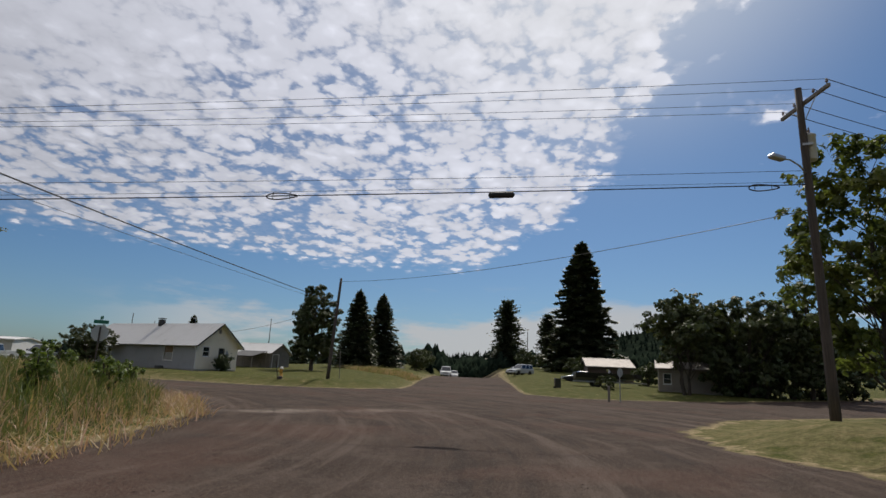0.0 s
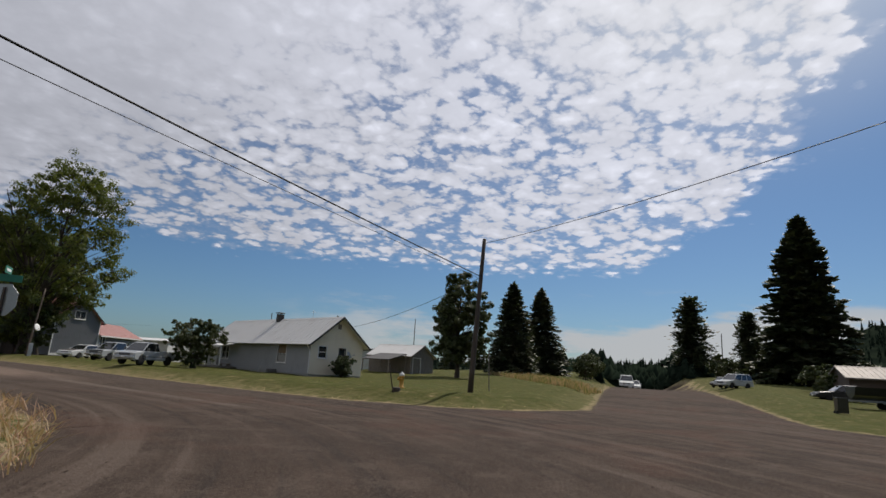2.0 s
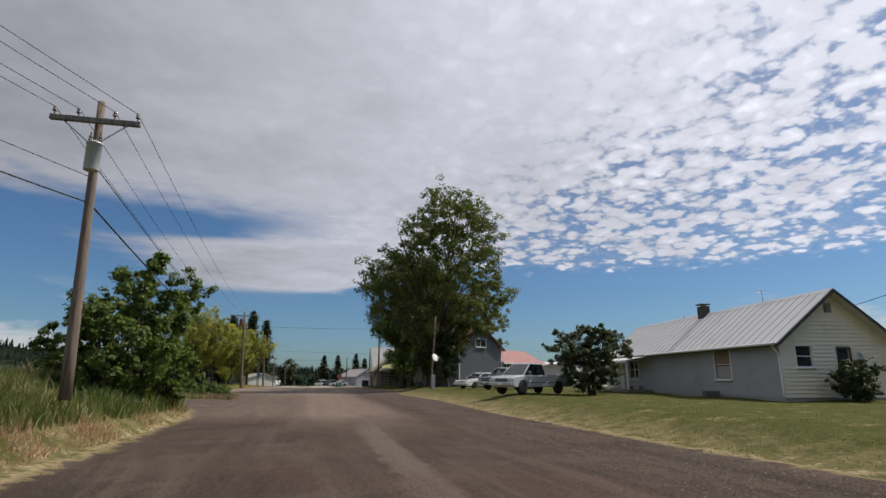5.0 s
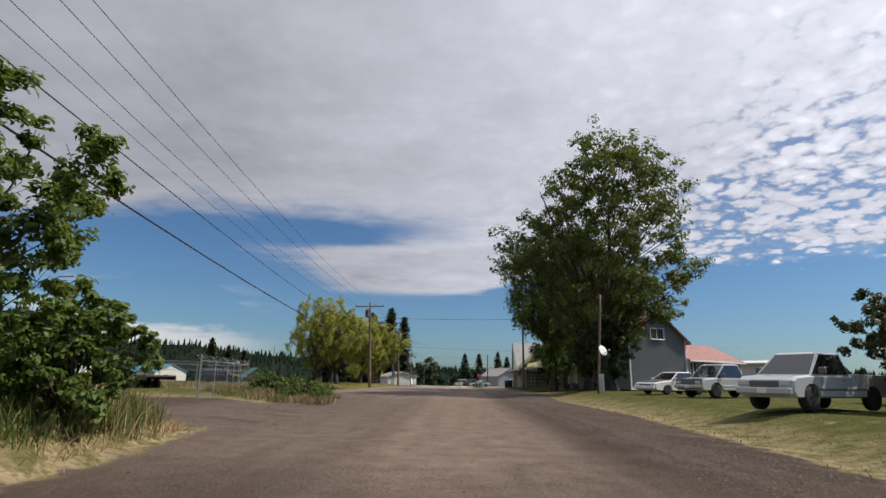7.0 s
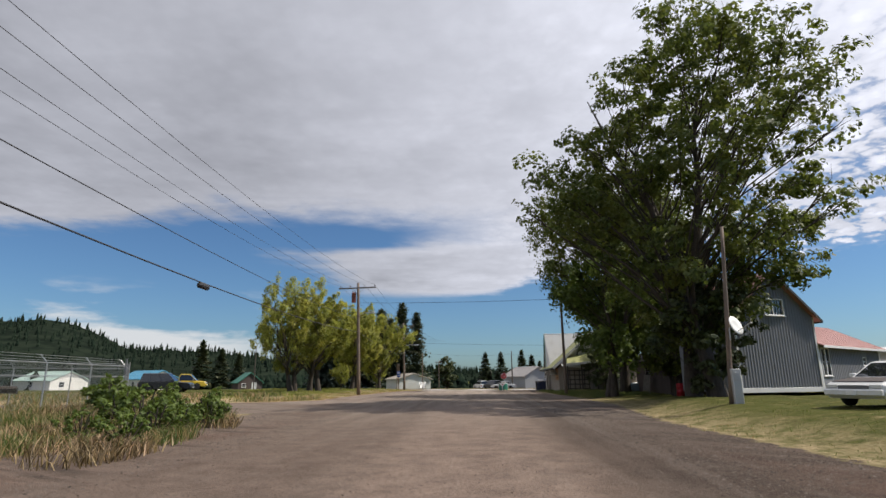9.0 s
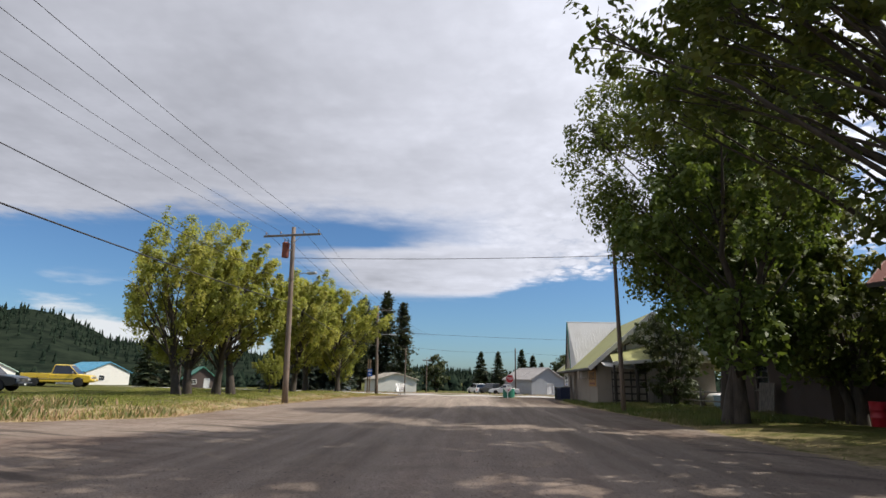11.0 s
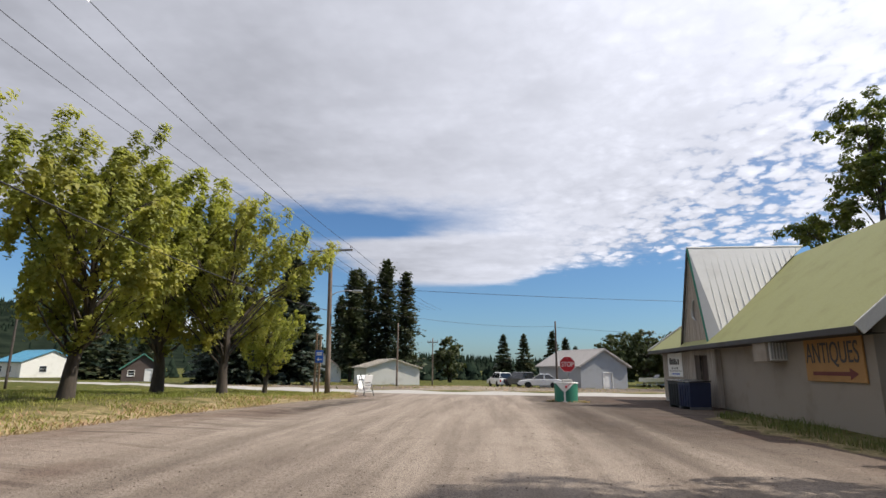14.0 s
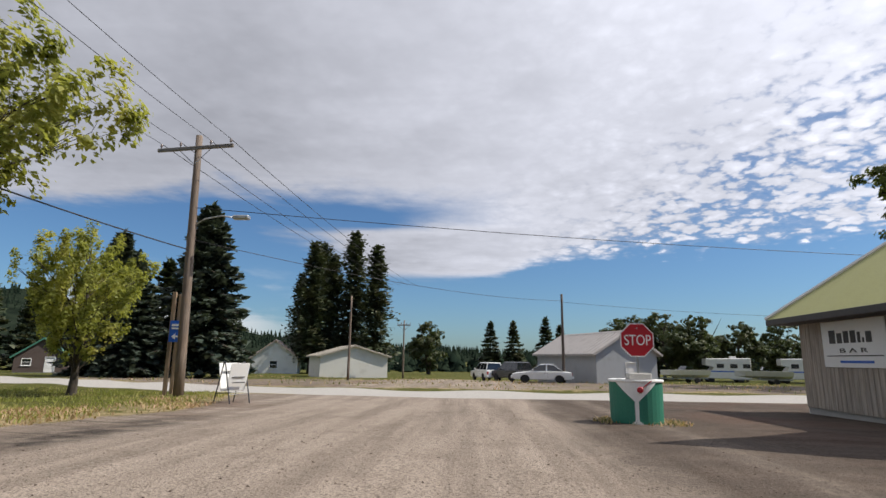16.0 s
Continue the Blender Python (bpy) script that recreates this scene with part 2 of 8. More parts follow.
def ground_build(b):
    """Lawn, dry weeds, gravel and worn asphalt, told apart by the masks of the sheet."""
    p = geoco()
    def mask(n):
        a = NT.nodes.new("ShaderNodeAttribute")
        a.attribute_name = n
        return a.outputs["Fac"]
    n1, n2, n3, n4 = noise3(p, 0.35, 4.0), noise3(p, 1.7, 4.0), noise3(p, 9.0, 4.0, 0.65), noise3(p, 45.0, 3.0, 0.7)
    # gravel: brown-grey base, pale loose stones, darker wheel tracks
    road = mixc(ramp(n1, 0.35, 0.65), rgb((0.045, 0.030, 0.022)), rgb((0.070, 0.048, 0.036)))
    mp = NT.nodes.new("ShaderNodeMapping")
    link(p, mp.inputs[0])
    mp.inputs["Scale"].default_value = (1.5, 0.10, 1.0)
    streak = noise3(mp.outputs[0], 1.0, 5.0, 0.6)
    road = mixc(calc("MULTIPLY", ramp(streak, 0.42, 0.68), calc("MULTIPLY", mask("lane"), 0.40)), road, rgb((0.155, 0.125, 0.105)))
    road = mixc(calc("MULTIPLY", ramp(streak, 0.50, 0.30), calc("MULTIPLY", mask("lane"), 0.30)), road, rgb((0.045, 0.036, 0.031)))
    road = mixc(calc("MULTIPLY", mask("red"), ramp(n2, 0.2, 0.8, 0.35, 0.85)), road, rgb((0.33, 0.24, 0.19)))
    road = mixc(calc("MULTIPLY", mask("pale"), ramp(streak, 0.3, 0.66, 0.55, 1.0)), road, rgb((0.39, 0.325, 0.270)))
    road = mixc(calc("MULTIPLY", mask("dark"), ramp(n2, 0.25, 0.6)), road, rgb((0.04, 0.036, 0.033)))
    # a worn pale strip along the street, and arcs left by turning wheels at the crossing
    xyz = nd("ShaderNodeSeparateXYZ")
    link(p, xyz.inputs[0])
    wob = calc("ADD", calc("MULTIPLY", calc("SUBTRACT", n3, 0.5), 0.45), calc("MULTIPLY", calc("SUBTRACT", n2, 0.5), 0.5))
    off = calc("ADD", calc("ABSOLUTE", calc("SUBTRACT", xyz.outputs[0], calc("ADD", 0.28, calc("MULTIPLY", wob, 0.25)))), wob)
    strip = calc("MULTIPLY", ramp(off, 0.42, 0.22), calc("MULTIPLY", ramp(xyz.outputs[1], -92.0, -89.5), ramp(xyz.outputs[1], -73.2, -76.0)))
    road = mixc(calc("MULTIPLY", strip, 0.8), road, rgb((0.165, 0.130, 0.105)))
    dist = nd("ShaderNodeVectorMath")
    dist.operation = "DISTANCE"
    link(p, dist.inputs[0])
    dist.inputs[1].default_value = (-24.0, -86.0, 0.0)
    arcv = nd("ShaderNodeCombineXYZ")
    feed(arcv, 0, calc("MULTIPLY", dist.outputs["Value"], 1.5))
    feed(arcv, 1, calc("MULTIPLY", xyz.outputs[0], 0.10))
    arc = noise3(arcv.outputs[0], 1.0, 5.0, 0.65)
    turnm = calc("SUBTRACT", 1.0, mask("lane"))
    road = mixc(calc("MULTIPLY", ramp(arc, 0.50, 0.66), calc("MULTIPLY", turnm, 0.75)), road, rgb((0.140, 0.105, 0.084)))
    road = mixc(calc("MULTIPLY", ramp(arc, 0.48, 0.34), calc("MULTIPLY", turnm, 0.75)), road, rgb((0.026, 0.020, 0.017)))
    rust = ramp(noise3(p, 0.22, 3.0, 0.5, 0.4), 0.50, 0.66)
    road = mixc(calc("MULTIPLY", rust, calc("MULTIPLY", turnm, 0.45)), road, rgb((0.105, 0.052, 0.036)))
    vs = NT.nodes.new("ShaderNodeTexVoronoi")
    link(p, vs.inputs["Vector"])
    vs.inputs["Scale"].default_value = 14.0
    stone = calc("MULTIPLY", ramp(vs.outputs["Distance"], 0.30, 0.12), ramp(n3, 0.46, 0.62))
    road = mixc(calc("MULTIPLY", stone, 0.5), road, rgb((0.23, 0.185, 0.155)))
    road = mixc(calc("MULTIPLY", ramp(n4, 0.46, 0.68), 0.7), road, rgb((0.035, 0.028, 0.024)))
    n6 = noise3(p, 19.0, 3.0, 0.7)
    road = mixc(calc("MULTIPLY", ramp(n6, 0.53, 0.68), 0.55), road, rgb((0.135, 0.102, 0.082)))
    road = mixc(calc("MULTIPLY", ramp(n6, 0.46, 0.34), 0.6), road, rgb((0.026, 0.019, 0.015)))
    n5 = noise3(p, 110.0, 2.0, 0.6)
    road = mixc(calc("MULTIPLY", ramp(n5, 0.52, 0.70), 0.7), road, rgb((0.20, 0.17, 0.145)))
    patch = ramp(noise3(p, 0.9, 5.0, 0.65), 0.50, 0.66)
    road = mixc(calc("MULTIPLY", patch, 0.30), road, rgb((0.135, 0.105, 0.085)))
    # lawn with straw patches
    lawn = mixc(ramp(n3, 0.3, 0.7), rgb((0.046, 0.054, 0.012)), rgb((0.092, 0.094, 0.022)))
    lawn = mixc(calc("MULTIPLY", ramp(n2, 0.45, 0.75), 0.55), lawn, rgb((0.145, 0.115, 0.040)))
    lawn = mixc(calc("MULTIPLY", ramp(n1, 0.48, 0.7), 0.5), lawn, rgb((0.075, 0.088, 0.022)))
    dry = mixc(ramp(n3, 0.3, 0.7), rgb((0.24, 0.18, 0.095)), rgb((0.42, 0.33, 0.20)))
    edge = calc("ADD", mask("road"), calc("MULTIPLY", calc("SUBTRACT", n2, 0.5), 1.1))
    edge = calc("ADD", edge, calc("MULTIPLY", calc("SUBTRACT", n3, 0.5), 0.5))
    isroad = ramp(edge, 0.42, 0.60)
    rim = calc("MULTIPLY", ramp(edge, 0.08, 0.40), ramp(n2, 0.3, 0.6, 0.25, 0.9))
    col = mixc(calc("MAXIMUM", rim, calc("MULTIPLY", mask("dry"), ramp(n2, 0.25, 0.6))), lawn, dry)
    col = mixc(isroad, col, road)
    tar = mixc(ramp(n3, 0.3, 0.7), rgb((0.33, 0.315, 0.295)), rgb((0.43, 0.41, 0.385)))
    col = mixc(ramp(mask("tar"), 0.35, 0.65), col, tar)
    link(col, b.inputs["Base Color"])
    b.inputs["Roughness"].default_value = 0.96
    b.inputs["Specular IOR Level"].default_value = 0.08
    h = calc("ADD", calc("MULTIPLY", n3, 0.6), calc("MULTIPLY", n4, 0.4))
    h = calc("ADD", h, calc("MULTIPLY", stone, 0.5))
    bump(b, h, 0.8, 0.05)


M_GROUND = material("ground_cover", ground_build)
M_POLE = wood("pole_wood", (0.20, 0.145, 0.105), relief=0.8)
M_POLE_DARK = wood("dark_pole_wood", (0.085, 0.065, 0.052), relief=0.8)
M_BARK = wood("bark", (0.070, 0.055, 0.042), (7.0, 7.0, 1.5), 0.95, 1.0)
M_CABLE = paint("black_cable", (0.02, 0.02, 0.022), 0.6, dirt=0.0, relief=0)
M_STEEL = paint("galvanised_steel", (0.45, 0.46, 0.47), 0.42, 0.85, vary=0.1)
M_PORCELAIN = paint("porcelain", (0.22, 0.17, 0.15), 0.25, vary=0.05)
M_WHITE = paint("white_paint", (0.78, 0.77, 0.74), 0.6, vary=0.06, dirt=0.18)
M_SIDING = paint("white_siding", (0.72, 0.70, 0.64), 0.65, vary=0.06, dirt=0.25, stain=0.7)
# white house siding with warm sunlight put into its colour, for the gable
M_SIDING_SUNLIT = paint("sunlit_white_clapboard", (0.82, 0.75, 0.60), 0.6, vary=0.08, dirt=0.2, stain=0.9)
# same siding for the street side, its shade put into a darker grey-blue
M_SIDING_SHADED = paint("shaded_white_siding", (0.40, 0.405, 0.42), 0.65, vary=0.06, dirt=0.25, stain=0.7)
M_GREYBOARD = paint("grey_board", (0.23, 0.235, 0.25), 0.7, vary=0.12, dirt=0.25)
M_TRIM_DARK = paint("dark_trim", (0.06, 0.055, 0.05), 0.6)
M_METALROOF = paint("pale_metal_roof", (0.66, 0.65, 0.63), 0.5, 0.0, vary=0.05, dirt=0.22, stain=0.6)
M_REDROOF = paint("red_metal_roof", (0.40, 0.19, 0.165), 0.5, 0.0, vary=0.08, dirt=0.2)
M_GREENROOF = paint("moss_green_roof", (0.325, 0.325, 0.125), 0.7, vary=0.12, dirt=0.25, stain=0.9)
M_TEALROOF = paint("green_metal_roof", (0.07, 0.22, 0.155), 0.5, 0.2)
M_BLUEROOF = paint("blue_metal_roof", (0.09, 0.30, 0.44), 0.5, 0.2)
M_STUCCO = paint("taupe_stucco", (0.33, 0.285, 0.235), 0.85, vary=0.1, dirt=0.3, grain=60.0)
M_PLANK = wood("taupe_plank", (0.40, 0.345, 0.285), (14.0, 14.0, 0.8), 0.8, 0.4, 0.2)
M_RAWWOOD = wood("raw_wood", (0.33, 0.22, 0.13))
M_OLDWOOD = wood("old_grey_wood", (0.24, 0.21, 0.18))
M_DARKWOOD = wood("dark_wood", (0.055, 0.045, 0.038))
M_BROWNWALL = paint("brown_wall", (0.09, 0.065, 0.055), 0.8)
M_GLASS = glassy("window_glass")
M_CARGLASS = glassy("car_glass", (0.012, 0.014, 0.016), 0.03)
M_RUBBER = paint("rubber", (0.02, 0.02, 0.02), 0.85, dirt=0.0)
M_CHROME = paint("chrome", (0.62, 0.62, 0.62), 0.2, 0.95, vary=0.05, dirt=0.1)
M_CONCRETE = paint("concrete", (0.40, 0.385, 0.36), 0.9, vary=0.12)
M_BRICK = paint("chimney_brick", (0.20, 0.11, 0.085), 0.9)
M_YELLOW = paint("hydrant_yellow", (0.56, 0.30, 0.045), 0.55, dirt=0.3)
M_RED = paint("stop_red", (0.45, 0.018, 0.03), 0.45, vary=0.05, dirt=0.05)
M_SIGNWHITE = paint("sign_white", (0.82, 0.82, 0.80), 0.5, vary=0.03, dirt=0.05)
M_SIGNGREEN = paint("planter_green", (0.03, 0.20, 0.135), 0.6, vary=0.1, dirt=0.15)
M_SIGNBLUE = paint("sign_blue", (0.02, 0.12, 0.55), 0.45, vary=0.05, dirt=0.05)
M_DUMPSTER = paint("dumpster_blue", (0.022, 0.032, 0.075), 0.55, vary=0.1, dirt=0.3)
M_DUMPDARK = paint("dumpster_dark", (0.03, 0.036, 0.04), 0.6, vary=0.1)
M_PORTABLE = paint("transformer_grey", (0.52, 0.53, 0.53), 0.4, 0.3, vary=0.06)
M_RUSTCAN = paint("rusty_transformer", (0.29, 0.10, 0.075), 0.7, vary=0.2, dirt=0.4)
M_LEAF = leafy("cottonwood_leaf", (0.044, 0.066, 0.018), (0.128, 0.160, 0.042), (0.175, 0.178, 0.042), through_=0.40)
M_LEAF_BRIGHT = leafy("maple_leaf_yellow_green", (0.165, 0.190, 0.044), (0.355, 0.370, 0.098), (0.45, 0.400, 0.100), 0.50)
M_LEAF_DARK = leafy("dark_leaf", (0.034, 0.048, 0.020), (0.085, 0.108, 0.042), (0.095, 0.100, 0.042), through_=0.25)
M_LEAF_MID = leafy("shrub_leaf", (0.06, 0.10, 0.022), (0.15, 0.20, 0.045))
M_NEEDLE = leafy("spruce_needle", (0.028, 0.042, 0.022), (0.078, 0.098, 0.048), (0.095, 0.088, 0.046), through_=0.15)
M_NEEDLE_BLUE = leafy("blue_spruce_needle", (0.036, 0.054, 0.040), (0.095, 0.118, 0.088), through_=0.12)
M_GRASS = leafy("green_grass", (0.075, 0.105, 0.025), (0.175, 0.20, 0.06), (0.26, 0.225, 0.10), 0.3)
# copy of the green grass with the west lawn's sunlight put into its colour
M_GRASS_LIT = leafy("sunlit_lawn_grass", (0.150, 0.180, 0.042), (0.300, 0.315, 0.090), (0.42, 0.36, 0.15), 0.40, 0.1)
M_STRAW = leafy("dry_grass", (0.26, 0.185, 0.095), (0.46, 0.35, 0.20), (0.50, 0.31, 0.22), 0.3)
M_TINPALE = paint("dull_pale_tin_roof", (0.42, 0.39, 0.37), 0.6, 0.2, 0.2, 0.35)
M_TINROOF = paint("weathered_tin_roof", (0.20, 0.17, 0.15), 0.6, 0.2, 0.3, 0.4)
M_PINKGRASS = leafy("pink_dry_grass", (0.33, 0.19, 0.13), (0.52, 0.33, 0.24), through_=0.3)
M_WEED = leafy("weed", (0.050, 0.080, 0.022), (0.13, 0.165, 0.05), (0.19, 0.16, 0.07), 0.3)
M_SHRUBRED = leafy("rusty_weed", (0.09, 0.065, 0.035), (0.17, 0.12, 0.06), through_=0.2)
M_OLDROOF = paint("faded_roof", (0.42, 0.38, 0.32), 0.7, vary=0.12, dirt=0.35)
M_GREYMETAL = paint("grey_metal_cladding", (0.40, 0.41, 0.42), 0.5, 0.1, vary=0.08, dirt=0.25)
M_RUSTROOF = paint("rust_stained_roof", (0.52, 0.40, 0.34), 0.6, vary=0.15, dirt=0.6, stain=0.8)
M_PALEGREEN = paint("pale_green_roof", (0.42, 0.55, 0.47), 0.6)

# ---- mesh building ----
class Geo:
    """Collects vertices and faces of one mesh."""

    def __init__(self):
        self.v, self.f = [], []

    def add(self, verts, faces):
        n = len(self.v)
        self.v += [tuple(p) for p in verts]
        self.f += [tuple(i + n for i in q) for q in faces]
        return self

    def box(self, c, s, m=None, bevel=0.0):
        """Box of size s at centre c, with chamfered edges; m turns it about its centre."""
        hx, hy, hz = s[0] / 2, s[1] / 2, s[2] / 2
        e = min(bevel, hx * 0.45, hy * 0.45, hz * 0.45)
        if e <= 0:
            pts = [Vector((x, y, z)) for x in (-hx, hx) for y in (-hy, hy) for z in (-hz, hz)]
            fc = [(0, 1, 3, 2), (4, 6, 7, 5), (0, 4, 5, 1), (2, 3, 7, 6), (0, 2, 6, 4), (1, 5, 7, 3)]
        else:
            pts, ix = [], {}
            for sx in (-1, 1):
                for sy in (-1, 1):
                    for sz in (-1, 1):
                        for a in range(3):
                            q = [sx * (hx - e), sy * (hy - e), sz * (hz - e)]
                            q[a] = (sx, sy, sz)[a] * (hx, hy, hz)[a]
                            ix[sx, sy, sz, a] = len(pts)
                            pts.append(Vector(q))
            fc = []
            sg = (-1, 1)
            for a in range(3):
                b, c2 = (a + 1) % 3, (a + 2) % 3
                for s1 in sg:
                    def key(sb, sc, ax):
                        k = [0, 0, 0]
                        k[a], k[b], k[c2] = s1, sb, sc
                        return ix[k[0], k[1], k[2], ax]
                    q = [key(-1, -1, a), key(1, -1, a), key(1, 1, a), key(-1, 1, a)]
                    fc.append(tuple(q if s1 > 0 else q[::-1]))
                for sb in sg:
                    for sc in sg:
                        def key2(sa, ax):
                            k = [0, 0, 0]
                            k[a], k[b], k[c2] = sa, sb, sc
                            return ix[k[0], k[1], k[2], ax]
                        q = [key2(-1, b), key2(1, b), key2(1, c2), key2(-1, c2)]
                        fc.append(tuple(q if sb * sc < 0 else q[::-1]))
            for sx in sg:
                for sy in sg:
                    for sz in sg:
                        q = [ix[sx, sy, sz, 0], ix[sx, sy, sz, 1], ix[sx, sy, sz, 2]]
                        fc.append(tuple(q if sx * sy * sz > 0 else q[::-1]))
        c = Vector(c)
        pts = [(m @ p if m else p) + c for p in pts]
        return self.add(pts, fc)

    def tube(self, pts, radii, n=8, caps=True):
        pts = [Vector(p) for p in pts]
        if isinstance(radii, (int, float)):
            radii = [radii] * len(pts)
        rings, up = [], None
        for i, p in enumerate(pts):
            d = (pts[min(i + 1, len(pts) - 1)] - pts[max(i - 1, 0)]).normalized()
            if up is None:
                up = Vector((1, 0, 0)) if abs(d.z) > 0.9 else Vector((0, 0, 1))
            a = d.cross(up).normalized()
            up = a.cross(d).normalized()
            rings.append([p + (a * math.cos(k * 2 * math.pi / n) + up * math.sin(k * 2 * math.pi / n)) * radii[i] for k in range(n)])
        base = [q for r in rings for q in r]
        fc = [(i * n + k, i * n + (k + 1) % n, (i + 1) * n + (k + 1) % n, (i + 1) * n + k) for i in range(len(pts) - 1) for k in range(n)]
        if caps:
            fc += [tuple(range(n))[::-1], tuple((len(pts) - 1) * n + k for k in range(n))]
        return self.add(base, fc)

    def lathe(self, prof, n=16, c=(0, 0, 0), m=None):
        """Turned body: prof is a list of (radius, z)."""
        c = Vector(c)
        pts = []
        for r, z in prof:
            for k in range(n):
                q = Vector((r * math.cos(2 * math.pi * k / n), r * math.sin(2 * math.pi * k / n), z))
                pts.append((m @ q if m else q) + c)
        fc = [(i * n + k, i * n + (k + 1) % n, (i + 1) * n + (k + 1) % n, (i + 1) * n + k) for i in range(len(prof) - 1) for k in range(n)]
        fc += [tuple(range(n))[::-1], tuple((len(prof) - 1) * n + k for k in range(n))]
        return self.add(pts, fc)

    def prism(self, outline, a, b):
        """Outline of (x, z) drawn out along y from a to b."""
        n = len(outline)
        pts = [(x, a, z) for x, z in outline] + [(x, b, z) for x, z in outline]
        fc = [tuple(range(n)), tuple(range(2 * n - 1, n - 1, -1))] + [(i, n + i, n + (i + 1) % n, (i + 1) % n) for i in range(n)]
        return self.add(pts, fc)

    def slab(self, p, q, r, s, thick):
        """Sheet with the corners p q r s and a thickness along its normal."""
        p, q, r, s = (Vector(k) for k in (p, q, r, s))
        nrm = (q - p).cross(s - p).normalized() * thick
        lo = [p, q, r, s]
        return self.add(lo + [k + nrm for k in lo], [(3, 2, 1, 0), (4, 5, 6, 7), (0, 1, 5, 4), (1, 2, 6, 5), (2, 3, 7, 6), (3, 0, 4, 7)])

    def mesh(self, name, mat, smooth=False):
        me = bpy.data.meshes.new(name)
        me.from_pydata(self.v, [], self.f)
        me.materials.append(mat)
        bm = bmesh.new()
        bm.from_mesh(me)
        bmesh.ops.recalc_face_normals(bm, faces=bm.faces)
        bm.to_mesh(me)
        bm.free()
        if smooth:
            me.polygons.foreach_set("use_smooth", [True] * len(me.polygons))
        return me


def thing(name, m=None, label="", category="", group="", kind=""):
    """An empty at the base of a thing."""
    ob = new(name)
    ob.empty_display_size = 0.2
    if m is not None:
        ob.matrix_world = m
    return tagged(ob, label, category, group, kind)


def part(name, geo, mat, parent, label="", smooth=False):
    """One mesh under a thing or a part."""
    ob = new(name, geo.mesh(name, mat, smooth) if isinstance(geo, Geo) else geo)
    ob.parent = parent
    if label:
        ob["label"] = label
    return ob


def solid(name, geo, mat, m=None, label="", category="", group="", kind="", smooth=False):
    """A thing that is one mesh."""
    ob = new(name, geo.mesh(name, mat, smooth) if isinstance(geo, Geo) else geo)
    if m is not None:
        ob.matrix_world = m
    return tagged(ob, label, category, group, kind)


def np_mesh(name, verts, faces, mats, smooth=False):
    """Mesh from arrays; all faces have the same number of corners."""
    me = bpy.data.meshes.new(name)
    nv, nf, k = len(verts), len(faces), faces.shape[1]
    me.vertices.add(nv)
    me.vertices.foreach_set("co", np.ascontiguousarray(verts, dtype=np.float32).ravel())
    me.loops.add(nf * k)
    me.loops.foreach_set("vertex_index", np.ascontiguousarray(faces, dtype=np.int32).ravel())
    me.polygons.add(nf)
    me.polygons.foreach_set("loop_start", np.arange(0, nf * k, k, dtype=np.int32))
    if smooth:
        me.polygons.foreach_set("use_smooth", np.ones(nf, dtype=bool))
    for mt in mats:
        me.materials.append(mt)
    me.update(calc_edges=True)
    return me

# ---- ground ----
def sstep(a, b, x):
    t = np.clip((np.asarray(x, float) - a) / (b - a), 0, 1)
    return t * t * (3 - 2 * t)


EDGE_Y = [-95, -82, -70, -55, -42, -30, -16, 0, 6, 14, 22]
EDGE_L = [-6.0, -5.2, -5.6, -8.2, -9.2, -10.6, -11.2, -10.2, -9.0, -7.4, -9.5]
EDGE_R = [7.6, 6.4, 6.2, 7.0, 6.5, 7.8, 7.7, 6.5, 6.9, 9.0, 12.0]
STREET = [(-6.2, -95)] + [(x, y) for x, y in zip(EDGE_L[1:], EDGE_Y[1:])] + [(x, y) for x, y in zip(EDGE_R[::-1], EDGE_Y[::-1])]
CROSS = [(-5.1, -91), (-7.9, -97.6), (-12.9, -102.7), (-18.5, -105.8), (-32, -109.5), (-75, -121), (-75, -134), (-30, -122.5), (-13, -118.6),
         (-10.5, -116.4), (-6, -115.6), (1.9, -117.8), (14, -126.5), (34, -142), (50, -140), (36.7, -128.7), (20.5, -113.5), (17.6, -109.5),
         (20.2, -105.2), (26, -103.4), (115, -77), (134, -71), (131, -58.5), (94, -70), (38.6, -88.2), (17, -95.6), (11.6, -94.6), (9.0, -92.4), (7.6, -89), (0, -86)]
YARD = [(-6, -64), (-6, -49), (-10, -51), (-14, -46), (-34, -44), (-44, -58), (-30, -66), (-12, -66)]
SPUR = [(-8, -37.5), (-16, -36), (-30, -34), (-30, -29), (-14, -25), (-10, -21), (-7, -24)]
BARLOT = [(6, 3), (9.5, 6), (14, 14), (26, 18), (26, 22), (0, 22), (4, 10)]
HIGHWAY = [(120, 34), (60, 29.5), (14, 27.2), (-2, 26.2), (-12, 27.6), (-26, 33), (-60, 48), (-150, 92), (-152, 84), (-60, 41), (-26, 27.6), (-12, 22.6), (-2, 21.4), (14, 22.0), (60, 24.5), (120, 29)]


def sdf(poly, x, y):
    """Signed distance to a polygon, negative inside."""
    p = np.array(poly, float)
    d = np.full(x.shape, 1e9)
    inside = np.zeros(x.shape, bool)
    for a, b in zip(p, np.roll(p, -1, axis=0)):
        e = b - a
        t = np.clip(((x - a[0]) * e[0] + (y - a[1]) * e[1]) / (e @ e), 0, 1)
        d = np.minimum(d, np.hypot(x - a[0] - t * e[0], y - a[1] - t * e[1]))
        cross = ((a[1] > y) != (b[1] > y))
        with np.errstate(divide="ignore", invalid="ignore"):
            xi = (b[0] - a[0]) * (y - a[1]) / (b[1] - a[1]) + a[0]
        inside ^= cross & (x < xi)
    return np.where(inside, -d, d)


